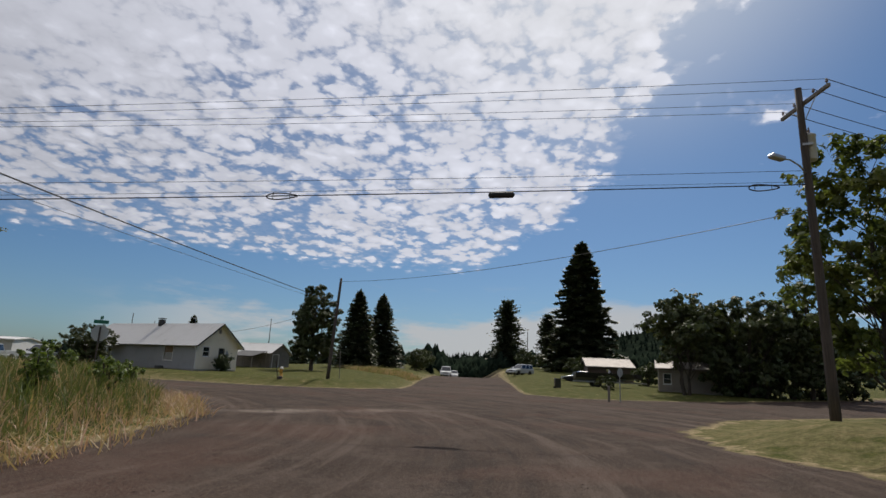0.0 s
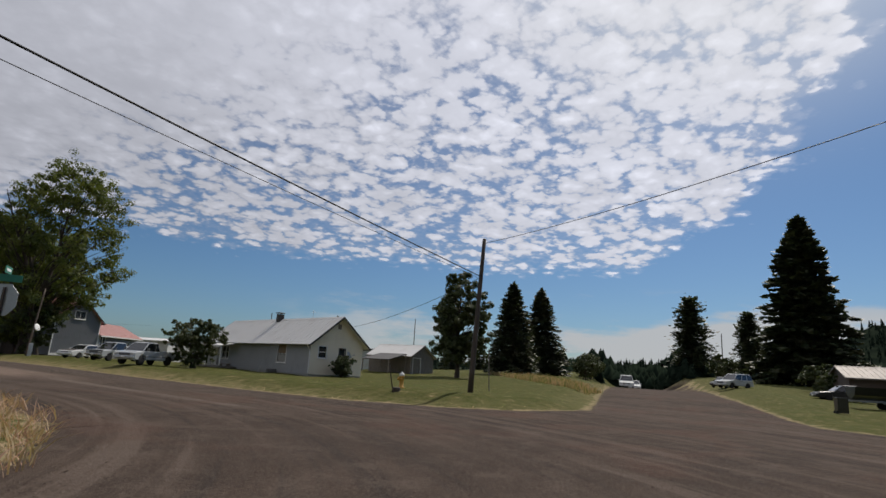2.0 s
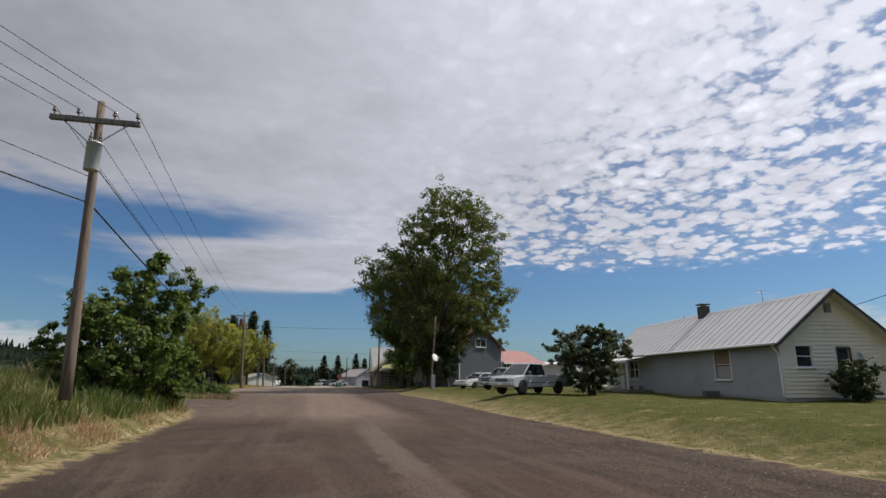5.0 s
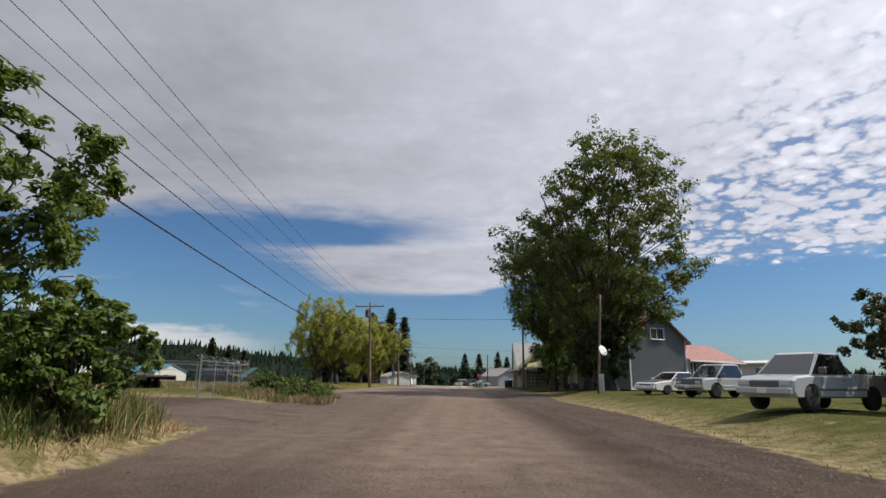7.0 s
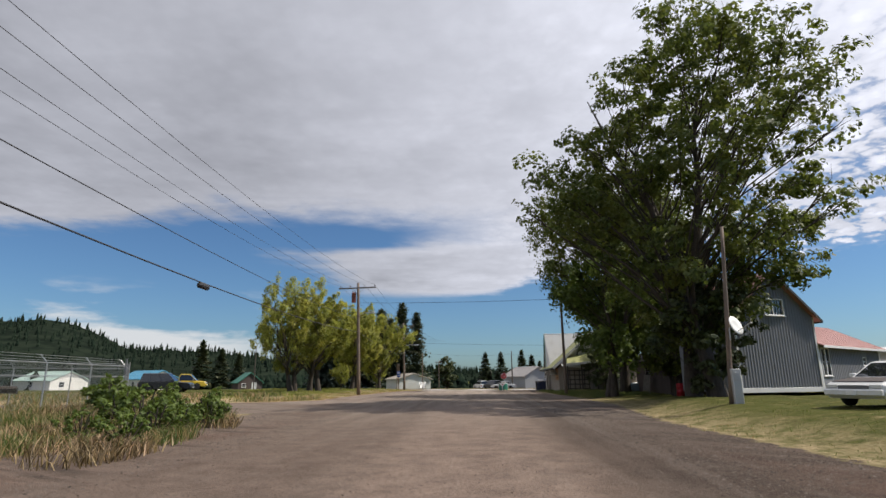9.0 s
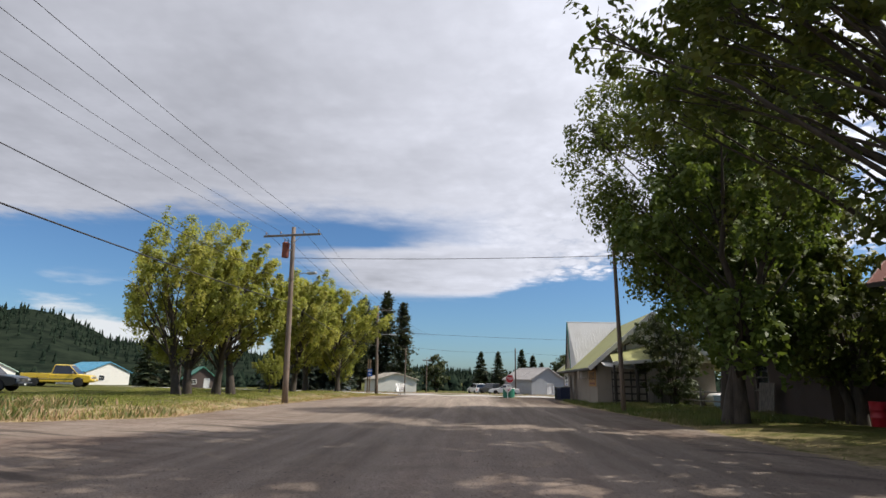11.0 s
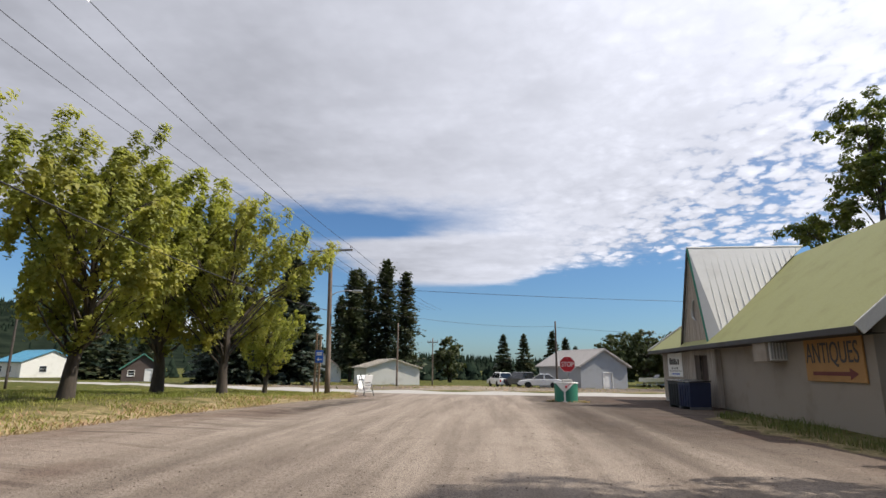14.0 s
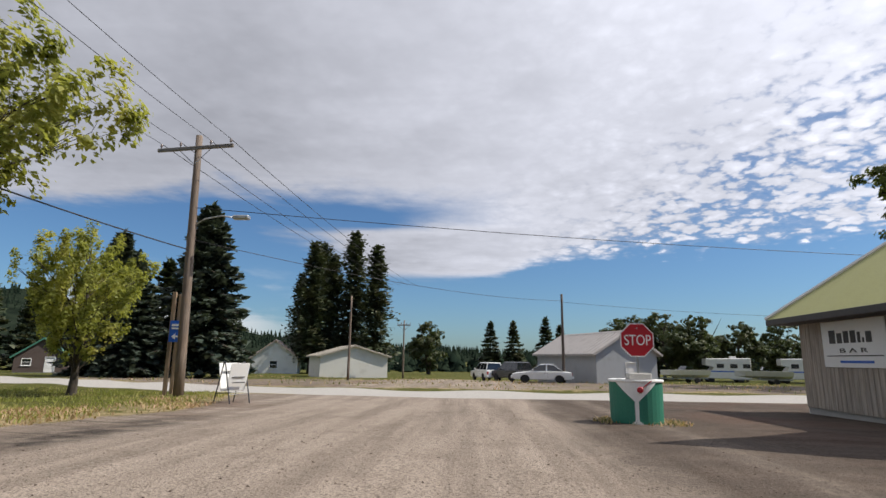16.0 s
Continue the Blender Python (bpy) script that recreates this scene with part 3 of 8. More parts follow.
def road_distance(x, y):
    return np.minimum.reduce([sdf(STREET, x, y), sdf(CROSS, x, y), sdf(YARD, x, y), sdf(SPUR, x, y), sdf(BARLOT, x, y)])


def heights(x, y):
    """Height of the ground and its distance from the gravel."""
    x, y = np.asarray(x, float), np.asarray(y, float)
    d = road_distance(x, y)
    hw = sdf(HIGHWAY, x, y)
    z = -0.22 * sstep(6, 22, y) - 0.9 * sstep(27, 75, y) - 1.0 * sstep(75, 140, y)
    right, left = sstep(2, 8, x), sstep(-2, -8, x)
    south = sstep(-80, -98, y)
    lift = right * (0.50 * sstep(-20, -34, y) * (1 - sstep(-100, -108, y)) + 0.16 * sstep(4, -6, y) * sstep(-34, -20, y) + 0.10 * sstep(-100, -108, y))
    lift = lift + left * (0.70 * sstep(-64, -70, y) + 0.40 * sstep(-64, -52, y) * sstep(-30, -40, y) * 0.8 + 0.30 * sstep(-40, -28, y) * sstep(16, 6, y))
    z = z + sstep(-3.5, -5.6, x) * 0.55 * sstep(-90, -84, y) * sstep(-62, -70, y) * sstep(0.1, 1.4, d)
    z = z + lift * sstep(0.2, 3.6, d) * sstep(0.3, 3.0, hw)
    z = z + right * sstep(-30, -50, y) * 0.028 * np.clip(x - 26, 0, 140)
    # the cross street goes over a low crest and sinks into a hollow
    side = np.abs((y + 84.5) * 0.954 - (x - 64) * 0.300)
    z = z - sstep(12, 5, side) * (0.28 * sstep(38, 62, x) + 0.058 * np.clip(x - 64, 0, 130))
    bumps = 0.05 * np.sin(x * 0.9 + 1.3 * np.sin(y * 0.31)) * np.sin(y * 0.77 + 0.5) * sstep(0.4, 3, d)
    rut = 0.012 * np.sin(x * 2.1 + 0.8 * np.sin(y * 0.13)) * sstep(0, -1, d)
    return z + bumps + rut, d, hw


def gz(x, y):
    return float(heights(np.array([x]), np.array([y]))[0][0])


def spread(lo, hi, step, far, grow=1.22):
    a = list(np.arange(lo, hi, step))
    s, up = step, [hi]
    while up[-1] < far:
        s *= grow
        up.append(up[-1] + s)
    s, dn = step, [lo]
    while dn[-1] > -far:
        s *= grow
        dn.append(dn[-1] - s)
    return np.array(sorted(set(dn[1:] + a + up)))


def build_ground():
    gx, gy = spread(-26, 34, 0.55, 2600), spread(-128, 34, 0.55, 2600)
    X, Y = np.meshgrid(gx, gy)
    Z, D, HW = heights(X, Y)
    nx, ny = len(gx), len(gy)
    verts = np.stack([X, Y, Z], -1).reshape(-1, 3)
    i = (np.arange(ny - 1)[:, None] * nx + np.arange(nx - 1)[None, :]).ravel()
    quads = np.stack([i, i + 1, i + nx + 1, i + nx], 1)
    mid = verts[quads].mean(1)
    dq, hq = road_distance(mid[:, 0], mid[:, 1]), sdf(HIGHWAY, mid[:, 0], mid[:, 1])
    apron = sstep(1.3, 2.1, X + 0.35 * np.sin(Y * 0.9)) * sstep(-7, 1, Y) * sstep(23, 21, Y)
    over = sstep(0.5, -1.5, sdf([(-14, 27), (60, 30), (60, 44), (22, 47), (16, 54), (-6, 60), (-9, 46), (-16, 40), (-30, 46), (-28, 34)], X, Y))
    masks = {
        "road": np.maximum(1 - sstep(-0.9, 0.9, D), 0.62 * over),
        "tar": 1 - sstep(-0.5, 0.3, HW),
        "dry": 0.30 * sstep(-112, -115, Y) * sstep(14, 8, X) + sstep(3.2, 0.6, D) * sstep(-110, -60, Y) * 0.6 + sstep(-9, -10.5, X) * sstep(-40, -34, Y) * sstep(-16, -26, Y) * 0.7 + sstep(-7, -9.5, X) * sstep(-40, -30, Y) * sstep(18, 10, Y) * 0.5 * sstep(5.5, 0.3, D),
        # pale: loose stones between the tracks and the bleached approach to the highway
        "pale": np.clip(0.66 * sstep(-52, -22, Y) * (1 - 0.75 * apron) + sstep(-14, 2, Y + 4 * np.sin(X * 0.4)) * sstep(-9, -5, X) * sstep(2.6, 1.2, X) * 0.8
                        + 0.35 * sstep(0.55, 0.1, np.abs(np.abs(X - 1.2) - 2.4)) * sstep(-30, -12, Y)
                        + sstep(0.9, 0.2, np.abs((Y + 103.9) + 0.7 * (X + 8.7) + 0.35 * np.sin(X * 2.3))) * sstep(-12.5, -10, X) * sstep(-4, -6.5, X) * 0.75, 0, 1),
        "lane": sstep(-88, -76, Y) * sstep(6.5, 4.5, np.abs(X + 0.5)),
        "red": np.clip(sstep(2.6, 1.2, np.abs(X - 0.4)) * sstep(-80, -66, Y) * sstep(-16, -30, Y) * 0.8 + 0.55 * sstep(8, 5, np.abs(X + 6)) * sstep(-74, -68, Y) * sstep(-28, -36, Y) + sstep(-5, -8, X) * sstep(-34, -24, Y) * sstep(14, 4, Y) * 0.9
                       + sstep(4, 8, X) * sstep(-2, 4, Y) * sstep(14, 8, Y) * 0.5, 0, 1),
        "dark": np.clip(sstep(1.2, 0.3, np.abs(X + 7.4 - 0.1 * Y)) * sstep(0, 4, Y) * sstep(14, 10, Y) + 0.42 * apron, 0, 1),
    }
    lots = (dq > 0.25) & (hq > 0.25)
    groups = [("ground", lots, "mown lawn, dry weeds and open grass around the streets", "ground"),
              ("road", (~lots) & (hq > 0.25), "brown gravel street with pale loose stones and worn tracks", "road"),
              ("highway", (~lots) & (hq <= 0.25), "pale grey asphalt highway across the end of the street", "road")]
    for name, sel, label, cat in groups:
        q = quads[sel]
        used, inv = np.unique(q, return_inverse=True)
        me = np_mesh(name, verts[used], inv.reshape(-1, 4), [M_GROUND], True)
        for k, a in masks.items():
            at = me.attributes.new(k, "FLOAT", "POINT")
            at.data.foreach_set("value", a.ravel()[used].astype(np.float32))
        tagged(new(name, me), label, cat, kind="structure")


build_ground()


# ---- plants ----
def leaf_cards(rng, centres, size, normals, droop=0.45, fold=0.25, narrow=0.62):
    """Small folded leaves, one quad each, that face roughly along the given normals."""
    n = len(centres)
    nn = normals + rng.normal(size=(n, 3)) * 0.45
    nn /= np.linalg.norm(nn, axis=1)[:, None] + 1e-9
    q = rng.normal(size=(n, 3))
    q[:, 2] -= droop
    d = q - nn * np.sum(q * nn, 1)[:, None]
    d /= np.linalg.norm(d, axis=1)[:, None] + 1e-9
    s = np.cross(nn, d)
    L = size * rng.uniform(0.6, 1.35, n)[:, None]
    w = L * narrow * rng.uniform(0.7, 1.2, n)[:, None]
    c = centres
    p = [c - d * L * 0.5, c + s * w * 0.5 + nn * L * fold * 0.5 - d * L * 0.08, c + d * L * 0.5, c - s * w * 0.5 + nn * L * fold * 0.5 + d * L * 0.05]
    V = np.stack(p, 1).reshape(-1, 3)
    F = np.arange(n)[:, None] * 4 + np.array([[0, 1, 2, 3]])
    return V, F


def crown_clumps(rng, h, w, z0, n, lean, taper=0.0):
    """Clump centres spread through a lumpy, rounded crown."""
    p1, p2, p3 = rng.uniform(0, 6.28, 3)
    got, tries = [], 9
    while len(got) < n:
        best, far = None, -1
        for k in range(tries):
            s = rng.uniform(0.03, 0.97)
            a = rng.uniform(0, 6.283)
            lump = 1 + 0.22 * math.sin(2 * a + p1 + 4 * s) + 0.17 * math.sin(3 * a + p2 - 7 * s) + 0.13 * math.sin(11 * s + p3)
            R = w / 2 * math.sin(math.pi * min(max(s, 0.07), 0.96) ** 0.92) ** 0.56 * lump
            R *= 1 - taper * (1 - min(s / 0.5, 1.0))
            rr = rng.uniform(0.15, 1.0) ** 0.55 * R * 0.86
            z = z0 + (h - z0) * s
            c = (math.cos(a) * rr + lean[0] * z, math.sin(a) * rr + lean[1] * z, z)
            d = min((sum((c[i] - q[i]) ** 2 for i in range(3)) for q in got), default=1e9)
            if d > far:
                best, far = c, d
        got.append(best)
    return np.array(got)


def deciduous(name, seed, h, w, mat, label, r0=0.3, per=16, size=0.42, first=0.25, levels=3, count=7, lean=(0, 0), stems=1, m=None, floor_z=None, scatter=0.6, group="", bark=None, sx=1.0, clumps=60, gather=0.4, hang=0.0, thin=0.18, spray=0.0, wind=(0.0, 0.0), taper=0.0):
    """A broad-leaved tree: trunk(s), a limb to every clump of leaves, and the clumps, each made of tufts; spray draws the clumps out along their limbs."""
    rng = np.random.default_rng(seed)
    z0 = h * 0.14 if floor_z is None else floor_z
    rc0 = 0.42 * (w * w * (h - z0) / clumps) ** (1 / 3)
    cs = crown_clumps(rng, h - rc0 * 0.6, w - rc0 * 0.9, z0 + rc0 * 0.4, clumps, lean, taper)
    cs = cs[rng.uniform(0, 1, len(cs)) > thin]
    g = Geo()
    feet, axes = [], []
    for k in range(stems):
        f_ = Vector((rng.normal() * r0 * 1.6, rng.normal() * r0 * 1.6, -0.15)) if stems > 1 else Vector((0, 0, -0.15))
        t_ = Vector((rng.normal() * 0.13 * w * (stems > 1) + lean[0] * h, rng.normal() * 0.13 * w * (stems > 1) + lean[1] * h, h * (0.90 if k == 0 else rng.uniform(0.6, 0.82))))
        pts = []
        for q in range(8):
            u_ = q / 7
            b_ = Vector((rng.normal(), rng.normal(), 0)) * (0.02 * h * u_ * (1 - u_) * 2)
            pts.append(f_.lerp(t_, u_) + b_ + Vector((t_.x - f_.x, t_.y - f_.y, 0)) * (u_ * u_ - u_) * 0.4)
        g.tube(pts, [max(r0 * (1.25 if q == 0 else 1) * (1 - 0.93 * q / 7), 0.015) for q in range(8)], 9, caps=False)
        axes.append(pts)
    leaf, wide = [], []
    for c in cs:
        c = Vector(c)
        pts = min(axes, key=lambda A: min((c - p).length for p in A))
        reach = math.hypot(c.x - lean[0] * c.z, c.y - lean[1] * c.z)
        zt = min(max(c.z - 0.75 * reach - 0.06 * h, h * 0.12, 0.3 * z0), h * 0.85)
        i = max(min(sum(p.z < zt for p in pts) - 1, 6), 0)
        a = pts[i].lerp(pts[i + 1], min(max((zt - pts[i].z) / max(pts[i + 1].z - pts[i].z, 0.01), 0), 1))
        mid = a.lerp(c, 0.5) + Vector((rng.normal(), rng.normal(), rng.normal() * 0.5)) * 0.06 * (c - a).length + Vector((0, 0, 0.08 * reach))
        rl = max(r0 * 0.26 * (1 - zt / h * 0.7), 0.02)
        g.tube([a, a.lerp(mid, 0.5) + Vector((0, 0, -0.02 * reach)), mid, c], [rl, rl * 0.8, rl * 0.55, rl * 0.25], 5, caps=False)
        rc = rc0 * rng.uniform(0.7, 1.35)
        for q in range(4):
            e = c + Vector(rng.normal(size=3)).normalized() * rc * 0.8
            g.tube([mid.lerp(c, 0.6), c.lerp(e, 0.4), e], [rl * 0.3, rl * 0.2, 0.006], 3, caps=False)
        n = int(per * 6.5 * (rc / rc0) ** 2 * rng.uniform(0.7, 1.25))
        # tufts on the shell of the clump, or drawn out along the limb
        k = 7 + int(rng.uniform(0, 5))
        d = rng.normal(size=(k, 3))
        d[:, 2] += 0.25
        d /= np.linalg.norm(d, axis=1)[:, None]
        tuft = d * (rc * rng.uniform(0.35, 1.08, k))[:, None] * np.array([1.08, 1.08, 0.82])
        if spray:
            ax = np.array((c - a).normalized()) * 0.55 + np.array([wind[0], wind[1], 0.45])
            ax /= np.linalg.norm(ax)
            u_ = rng.uniform(-0.9, 1.35, k)
            tuft = tuft * 0.62 * (1.25 - 0.45 * np.abs(u_))[:, None] * (1 - 0.3 * spray) + ax[None, :] * (u_ * rc * spray)[:, None]
        pick = rng.integers(0, k, n)
        rt = rc * rng.uniform(0.26, 0.42, k)[pick]
        e = rng.normal(size=(n, 3))
        e *= (rt * rng.uniform(0.2, 1, n) ** 0.6 / np.linalg.norm(e, axis=1))[:, None]
        e[:, 2] *= 0.72
        q = tuft[pick] + e + rng.normal(size=(n, 3)) * 0.05 * rc
        if hang:
            q[:, 2] -= hang * rng.uniform(0, 1, n) ** 3
        leaf.append(q + np.array(c))
        wide.append(q / rc * 0.7 + e / rt[:, None] * 0.6 + np.array([0, 0, 0.55]))
    P, N = np.concatenate(leaf), np.concatenate(wide)
    ok = P[:, 2] > max(z0 * 0.75 - 0.2, 0.08)
    P, N = P[ok], N[ok]
    P[:, 0] *= sx
    V, F = leaf_cards(rng, P, size, N)
    ob = thing(name, m, label, "tree" if name.endswith("tree") else "shrub", group)
    part("trunk", g, bark or M_BARK, ob, smooth=True)
    part("crown", np_mesh("crown", V, F, [mat]), mat, ob)
    return ob


def conifer(name, seed, h, w, mat, label, per=34, size=0.55, bare=0.06, m=None, group="", ragged=0.2, shape=0.85, levels=None, tuft=0.0):
    """A needle tree: straight trunk and whorls of drooping boughs set with needle sprays."""
    rng = np.random.default_rng(seed)
    g = Geo()
    n = 10
    g.tube([(0.05 * math.sin(k), 0.05 * math.cos(k * 1.7), -0.15 + (h * 0.985 + 0.15) * k / n) for k in range(n + 1)], [max(0.018 * h * (1 - k / n), 0.02) for k in range(n + 1)], 7)
    cs, ds = [], []
    z = h * bare + 0.3
    step = h / (levels or 26)
    while z < h * 0.985:
        f = (z / h - bare) / (1 - bare)
        reach = w / 2 * (1 - f) ** shape + 0.12
        if f < 0.12:
            reach *= 0.86 + 1.2 * f
        k = int(6 + 5 * (1 - f))
        a0 = rng.uniform(0, 6.28)
        for j in range(k):
            a = a0 + j * 6.283 / k + rng.normal() * 0.2
            L = reach * rng.uniform(1 - ragged * 1.6, 1 + ragged * 0.6)
            rise = 0.35 * f - 0.22 + rng.normal() * 0.08
            out = Vector((math.cos(a), math.sin(a), 0))
            pts = [Vector((0, 0, z)) + out * L * t + Vector((0, 0, L * (rise * t - 0.25 * t * t + 0.16 * t ** 3))) for t in (0, 0.35, 0.7, 1.0)]
            g.tube(pts, [0.03 + 0.012 * L * (1 - t) for t in (0, 0.35, 0.7, 1)], 3, caps=False)
            m_ = max(int(per * 0.55 * (0.25 + L / (w / 2))), 5)
            for i in range(m_):
                t = (0.12 + 0.88 * (i + rng.uniform()) / m_)
                p = pts[0].lerp(pts[1], t / 0.35) if t < 0.35 else (pts[1].lerp(pts[2], (t - 0.35) / 0.35) if t < 0.7 else pts[2].lerp(pts[3], (t - 0.7) / 0.3))
                side = Vector((-out.y, out.x, 0)) * rng.normal() * 0.20 * L * (1.15 - t)
                if tuft:
                    p = p + Vector(rng.normal(size=3)) * tuft * (0.35 + 0.65 * t)
                cs.append(p + side + Vector((0, 0, rng.normal() * 0.10 - 0.06)))
                ds.append(out + side.normalized() * 0.7 + Vector((0, 0, -0.15 + 0.35 * f)))
        z += step * rng.uniform(0.75, 1.25) * (1.15 - 0.45 * f)
    for k in range(8):
        cs.append(Vector((rng.normal() * 0.06, rng.normal() * 0.06, h - 0.12 * k)))
        ds.append(Vector((rng.normal() * 0.3, rng.normal() * 0.3, 1)))
    C = np.array([list(p) for p in cs])
    D = np.array([list(p) for p in ds]) + rng.normal(size=C.shape) * 0.25
    D /= np.linalg.norm(D, axis=1)[:, None]
    up = np.tile(np.array([[0, 0, 1.0]]), (len(C), 1)) + rng.normal(size=C.shape) * 0.35
    S = np.cross(D, up)
    S /= np.linalg.norm(S, axis=1)[:, None] + 1e-9
    N = np.cross(S, D)
    L = size * rng.uniform(0.6, 1.3, (len(C), 1))
    W = L * 0.40
    V = np.stack([C - D * L * 0.4, C + S * W - N * W * 0.35, C + D * L * 0.65, C - S * W - N * W * 0.35], 1).reshape(-1, 3)
    F = np.arange(len(C))[:, None] * 4 + np.array([[0, 1, 2, 3]])
    ob = thing(name, m, label, "tree", group)
    part("trunk", g, M_BARK, ob, smooth=True)
    part("crown", np_mesh("crown", V, F, [mat]), mat, ob)
    return ob


def at(x, y, turn=0.0, dz=0.0, s=1.0):
    return Matrix.Translation((x, y, gz(x, y) + dz)) @ Matrix.Rotation(radians(turn), 4, "Z") @ Matrix.Scale(s, 4)


def plant_copy(ob, x, y, turn, s=1.0, dz=0.0):
    c = copy_thing(ob, Matrix.Translation((x, y, gz(x, y) + dz)) @ Matrix.Rotation(radians(turn), 4, "Z"))
    c.scale = (s, s, s)
    return c


def blades(name, seed, pts, hgt, wid, mats, label, cat="grass", bend=0.5):
    """Grass or weeds: bent blades standing on the ground, one mesh."""
    rng = np.random.default_rng(seed)
    n = len(pts)
    x, y = pts[:, 0], pts[:, 1]
    z = heights(x, y)[0] - 0.02
    a = rng.uniform(0, 2 * math.pi, n)
    h = hgt * rng.uniform(0.5, 1.3, n) if np.isscalar(hgt) else hgt * rng.uniform(0.6, 1.25, n)
    lean = rng.normal(size=(n, 2)) * (bend * h)[:, None] * 0.6
    w = wid * rng.uniform(0.6, 1.4, n)
    sx, sy = np.cos(a) * w / 2, np.sin(a) * w / 2
    P = np.stack([x, y, z], 1)
    q = lambda dx, dy, dz: P + np.stack([dx, dy, dz], 1)
    zz = np.zeros(n)
    v = [q(-sx, -sy, zz), q(sx, sy, zz), q(lean[:, 0] * 0.35 + sx * 0.8, lean[:, 1] * 0.35 + sy * 0.8, h * 0.6),
         q(lean[:, 0] * 0.35 - sx * 0.8, lean[:, 1] * 0.35 - sy * 0.8, h * 0.6), q(lean[:, 0], lean[:, 1], h)]
    V = np.stack(v, 1).reshape(-1, 3)
    b = np.arange(n)[:, None] * 5
    F = np.concatenate([b + np.array([[0, 1, 2]]), b + np.array([[0, 2, 3]]), b + np.array([[3, 2, 4]])], 0)
    me = np_mesh(name, V, F, mats)
    if len(mats) > 1:
        pick = rng.integers(0, len(mats), n)
        me.polygons.foreach_set("material_index", np.concatenate([pick, pick, pick]).astype(np.int32))
    return tagged(new(name, me), label, cat, kind="stuff")


def scatter_in(seed, n, x0, x1, y0, y1, keep):
    rng = np.random.default_rng(seed)
    p = np.stack([rng.uniform(x0, x1, n), rng.uniform(y0, y1, n)], 1)
    return p[keep(p[:, 0], p[:, 1], rng)]

# cottonwoods along the east side of the street
COT = "tall green cottonwood tree with dense glossy leaves beside the street"
deciduous("cottonwood_tree", 11, 24.5, 19.0, M_LEAF, COT, 0.40, 52, 0.30, 0.14, 3, 10, stems=3, m=at(13.2, -29.5, 0), floor_z=2.0, clumps=160, thin=0.15, taper=0.55)
deciduous("cottonwood_tree", 12, 12.5, 8.0, M_LEAF_MID, "bright green roadside tree below the tall cottonwood", 0.26, 52, 0.28, 0.15, 3, 9, stems=2, m=at(10.6, -19.5, 70), scatter=0.5, floor_z=1.8, clumps=60, hang=1.0, thin=0.38)
deciduous("cottonwood_tree", 13, 20.0, 16.6, M_LEAF, "tall green roadside tree shading the gravel street", 0.40, 62, 0.24, 0.16, 3, 12, stems=1, m=at(12.5, -13.5, 20), floor_z=3.8, clumps=150, hang=1.4, thin=0.24, taper=0.45)
deciduous("cottonwood_tree", 14, 18.5, 12.0, M_LEAF, "tall green roadside tree shading the gravel street", 0.36, 70, 0.25, 0.16, 3, 9, stems=1, m=at(15.4, -10.9, 120), scatter=0.55, floor_z=3.4, clumps=84, hang=1.4, thin=0.32)
deciduous("cottonwood_tree", 15, 7.4, 5.6, M_LEAF, "leafy dark green tree before the brown house", 0.2, 30, 0.30, 0.1, 3, 8, stems=3, m=at(14.8, -19.0, 40), scatter=0.5, floor_z=1.6, clumps=36, hang=0.6)
deciduous("cottonwood_tree", 19, 30.0, 16.0, M_LEAF, "very tall green cottonwood tree beyond the highway behind the bar", 0.6, 50, 0.48, 0.12, 3, 11, stems=1, m=at(37.5, 39.0, 10), scatter=0.75, floor_z=3.0, clumps=80, gather=0.45)
deciduous("wild_shrub", 16, 6.4, 5.4, M_LEAF_DARK, "dense dark green shrub under the roadside trees", 0.08, 52, 0.17, 0.1, 2, 9, stems=5, m=at(12.8, -4.9), floor_z=0.2, scatter=0.45, clumps=44, thin=0.05)
deciduous("wild_shrub", 17, 7.0, 5.4, M_LEAF_DARK, "dark green undergrowth below the tall cottonwood", 0.06, 40, 0.24, 0.1, 2, 9, stems=5, m=at(12.6, -30.4), floor_z=0.2, scatter=0.35, clumps=44)
# bright maples on the west lawn
YEL = "yellow-green maple tree with a wide airy crown on the lawn"
mp1 = deciduous("maple_tree", 21, 10.0, 7.4, M_LEAF_BRIGHT, YEL, 0.28, 54, 0.19, 0.14, 3, 10, stems=2, spray=1.5, wind=(0.5, 0.1), m=at(-16.5, -5.2), scatter=0.5, floor_z=2.6, group="maples on the west lawn", clumps=100, hang=0.5, thin=0.08)
mpa = deciduous("maple_tree", 24, 11.0, 9.8, M_LEAF_BRIGHT, YEL, 0.26, 54, 0.18, 0.14, 3, 10, stems=2, spray=1.5, wind=(0.5, 0.1), m=at(-18.0, -8.3), scatter=0.5, floor_z=2.5, group="maples on the west lawn", clumps=100, hang=0.5, thin=0.08)
mp2 = deciduous("maple_tree", 22, 9.3, 7.0, M_LEAF_BRIGHT, YEL, 0.24, 52, 0.19, 0.14, 3, 9, lean=(0.06, 0.02), spray=1.5, wind=(0.5, 0.1), m=at(-14.2, 2.1), scatter=0.5, floor_z=2.2, group="maples on the west lawn", clumps=84, hang=0.5, thin=0.08)
plant_copy(mp2, -15.1, 8.6, 140, 1.12)
mp3 = deciduous("maple_tree", 23, 9.2, 7.6, M_LEAF_BRIGHT, YEL, 0.22, 52, 0.18, 0.14, 3, 9, stems=1, spray=1.5, wind=(0.5, 0.1), m=at(-12.3, 9.1), scatter=0.48, floor_z=2.2, group="maples on the west lawn", clumps=84, hang=0.5, thin=0.08)
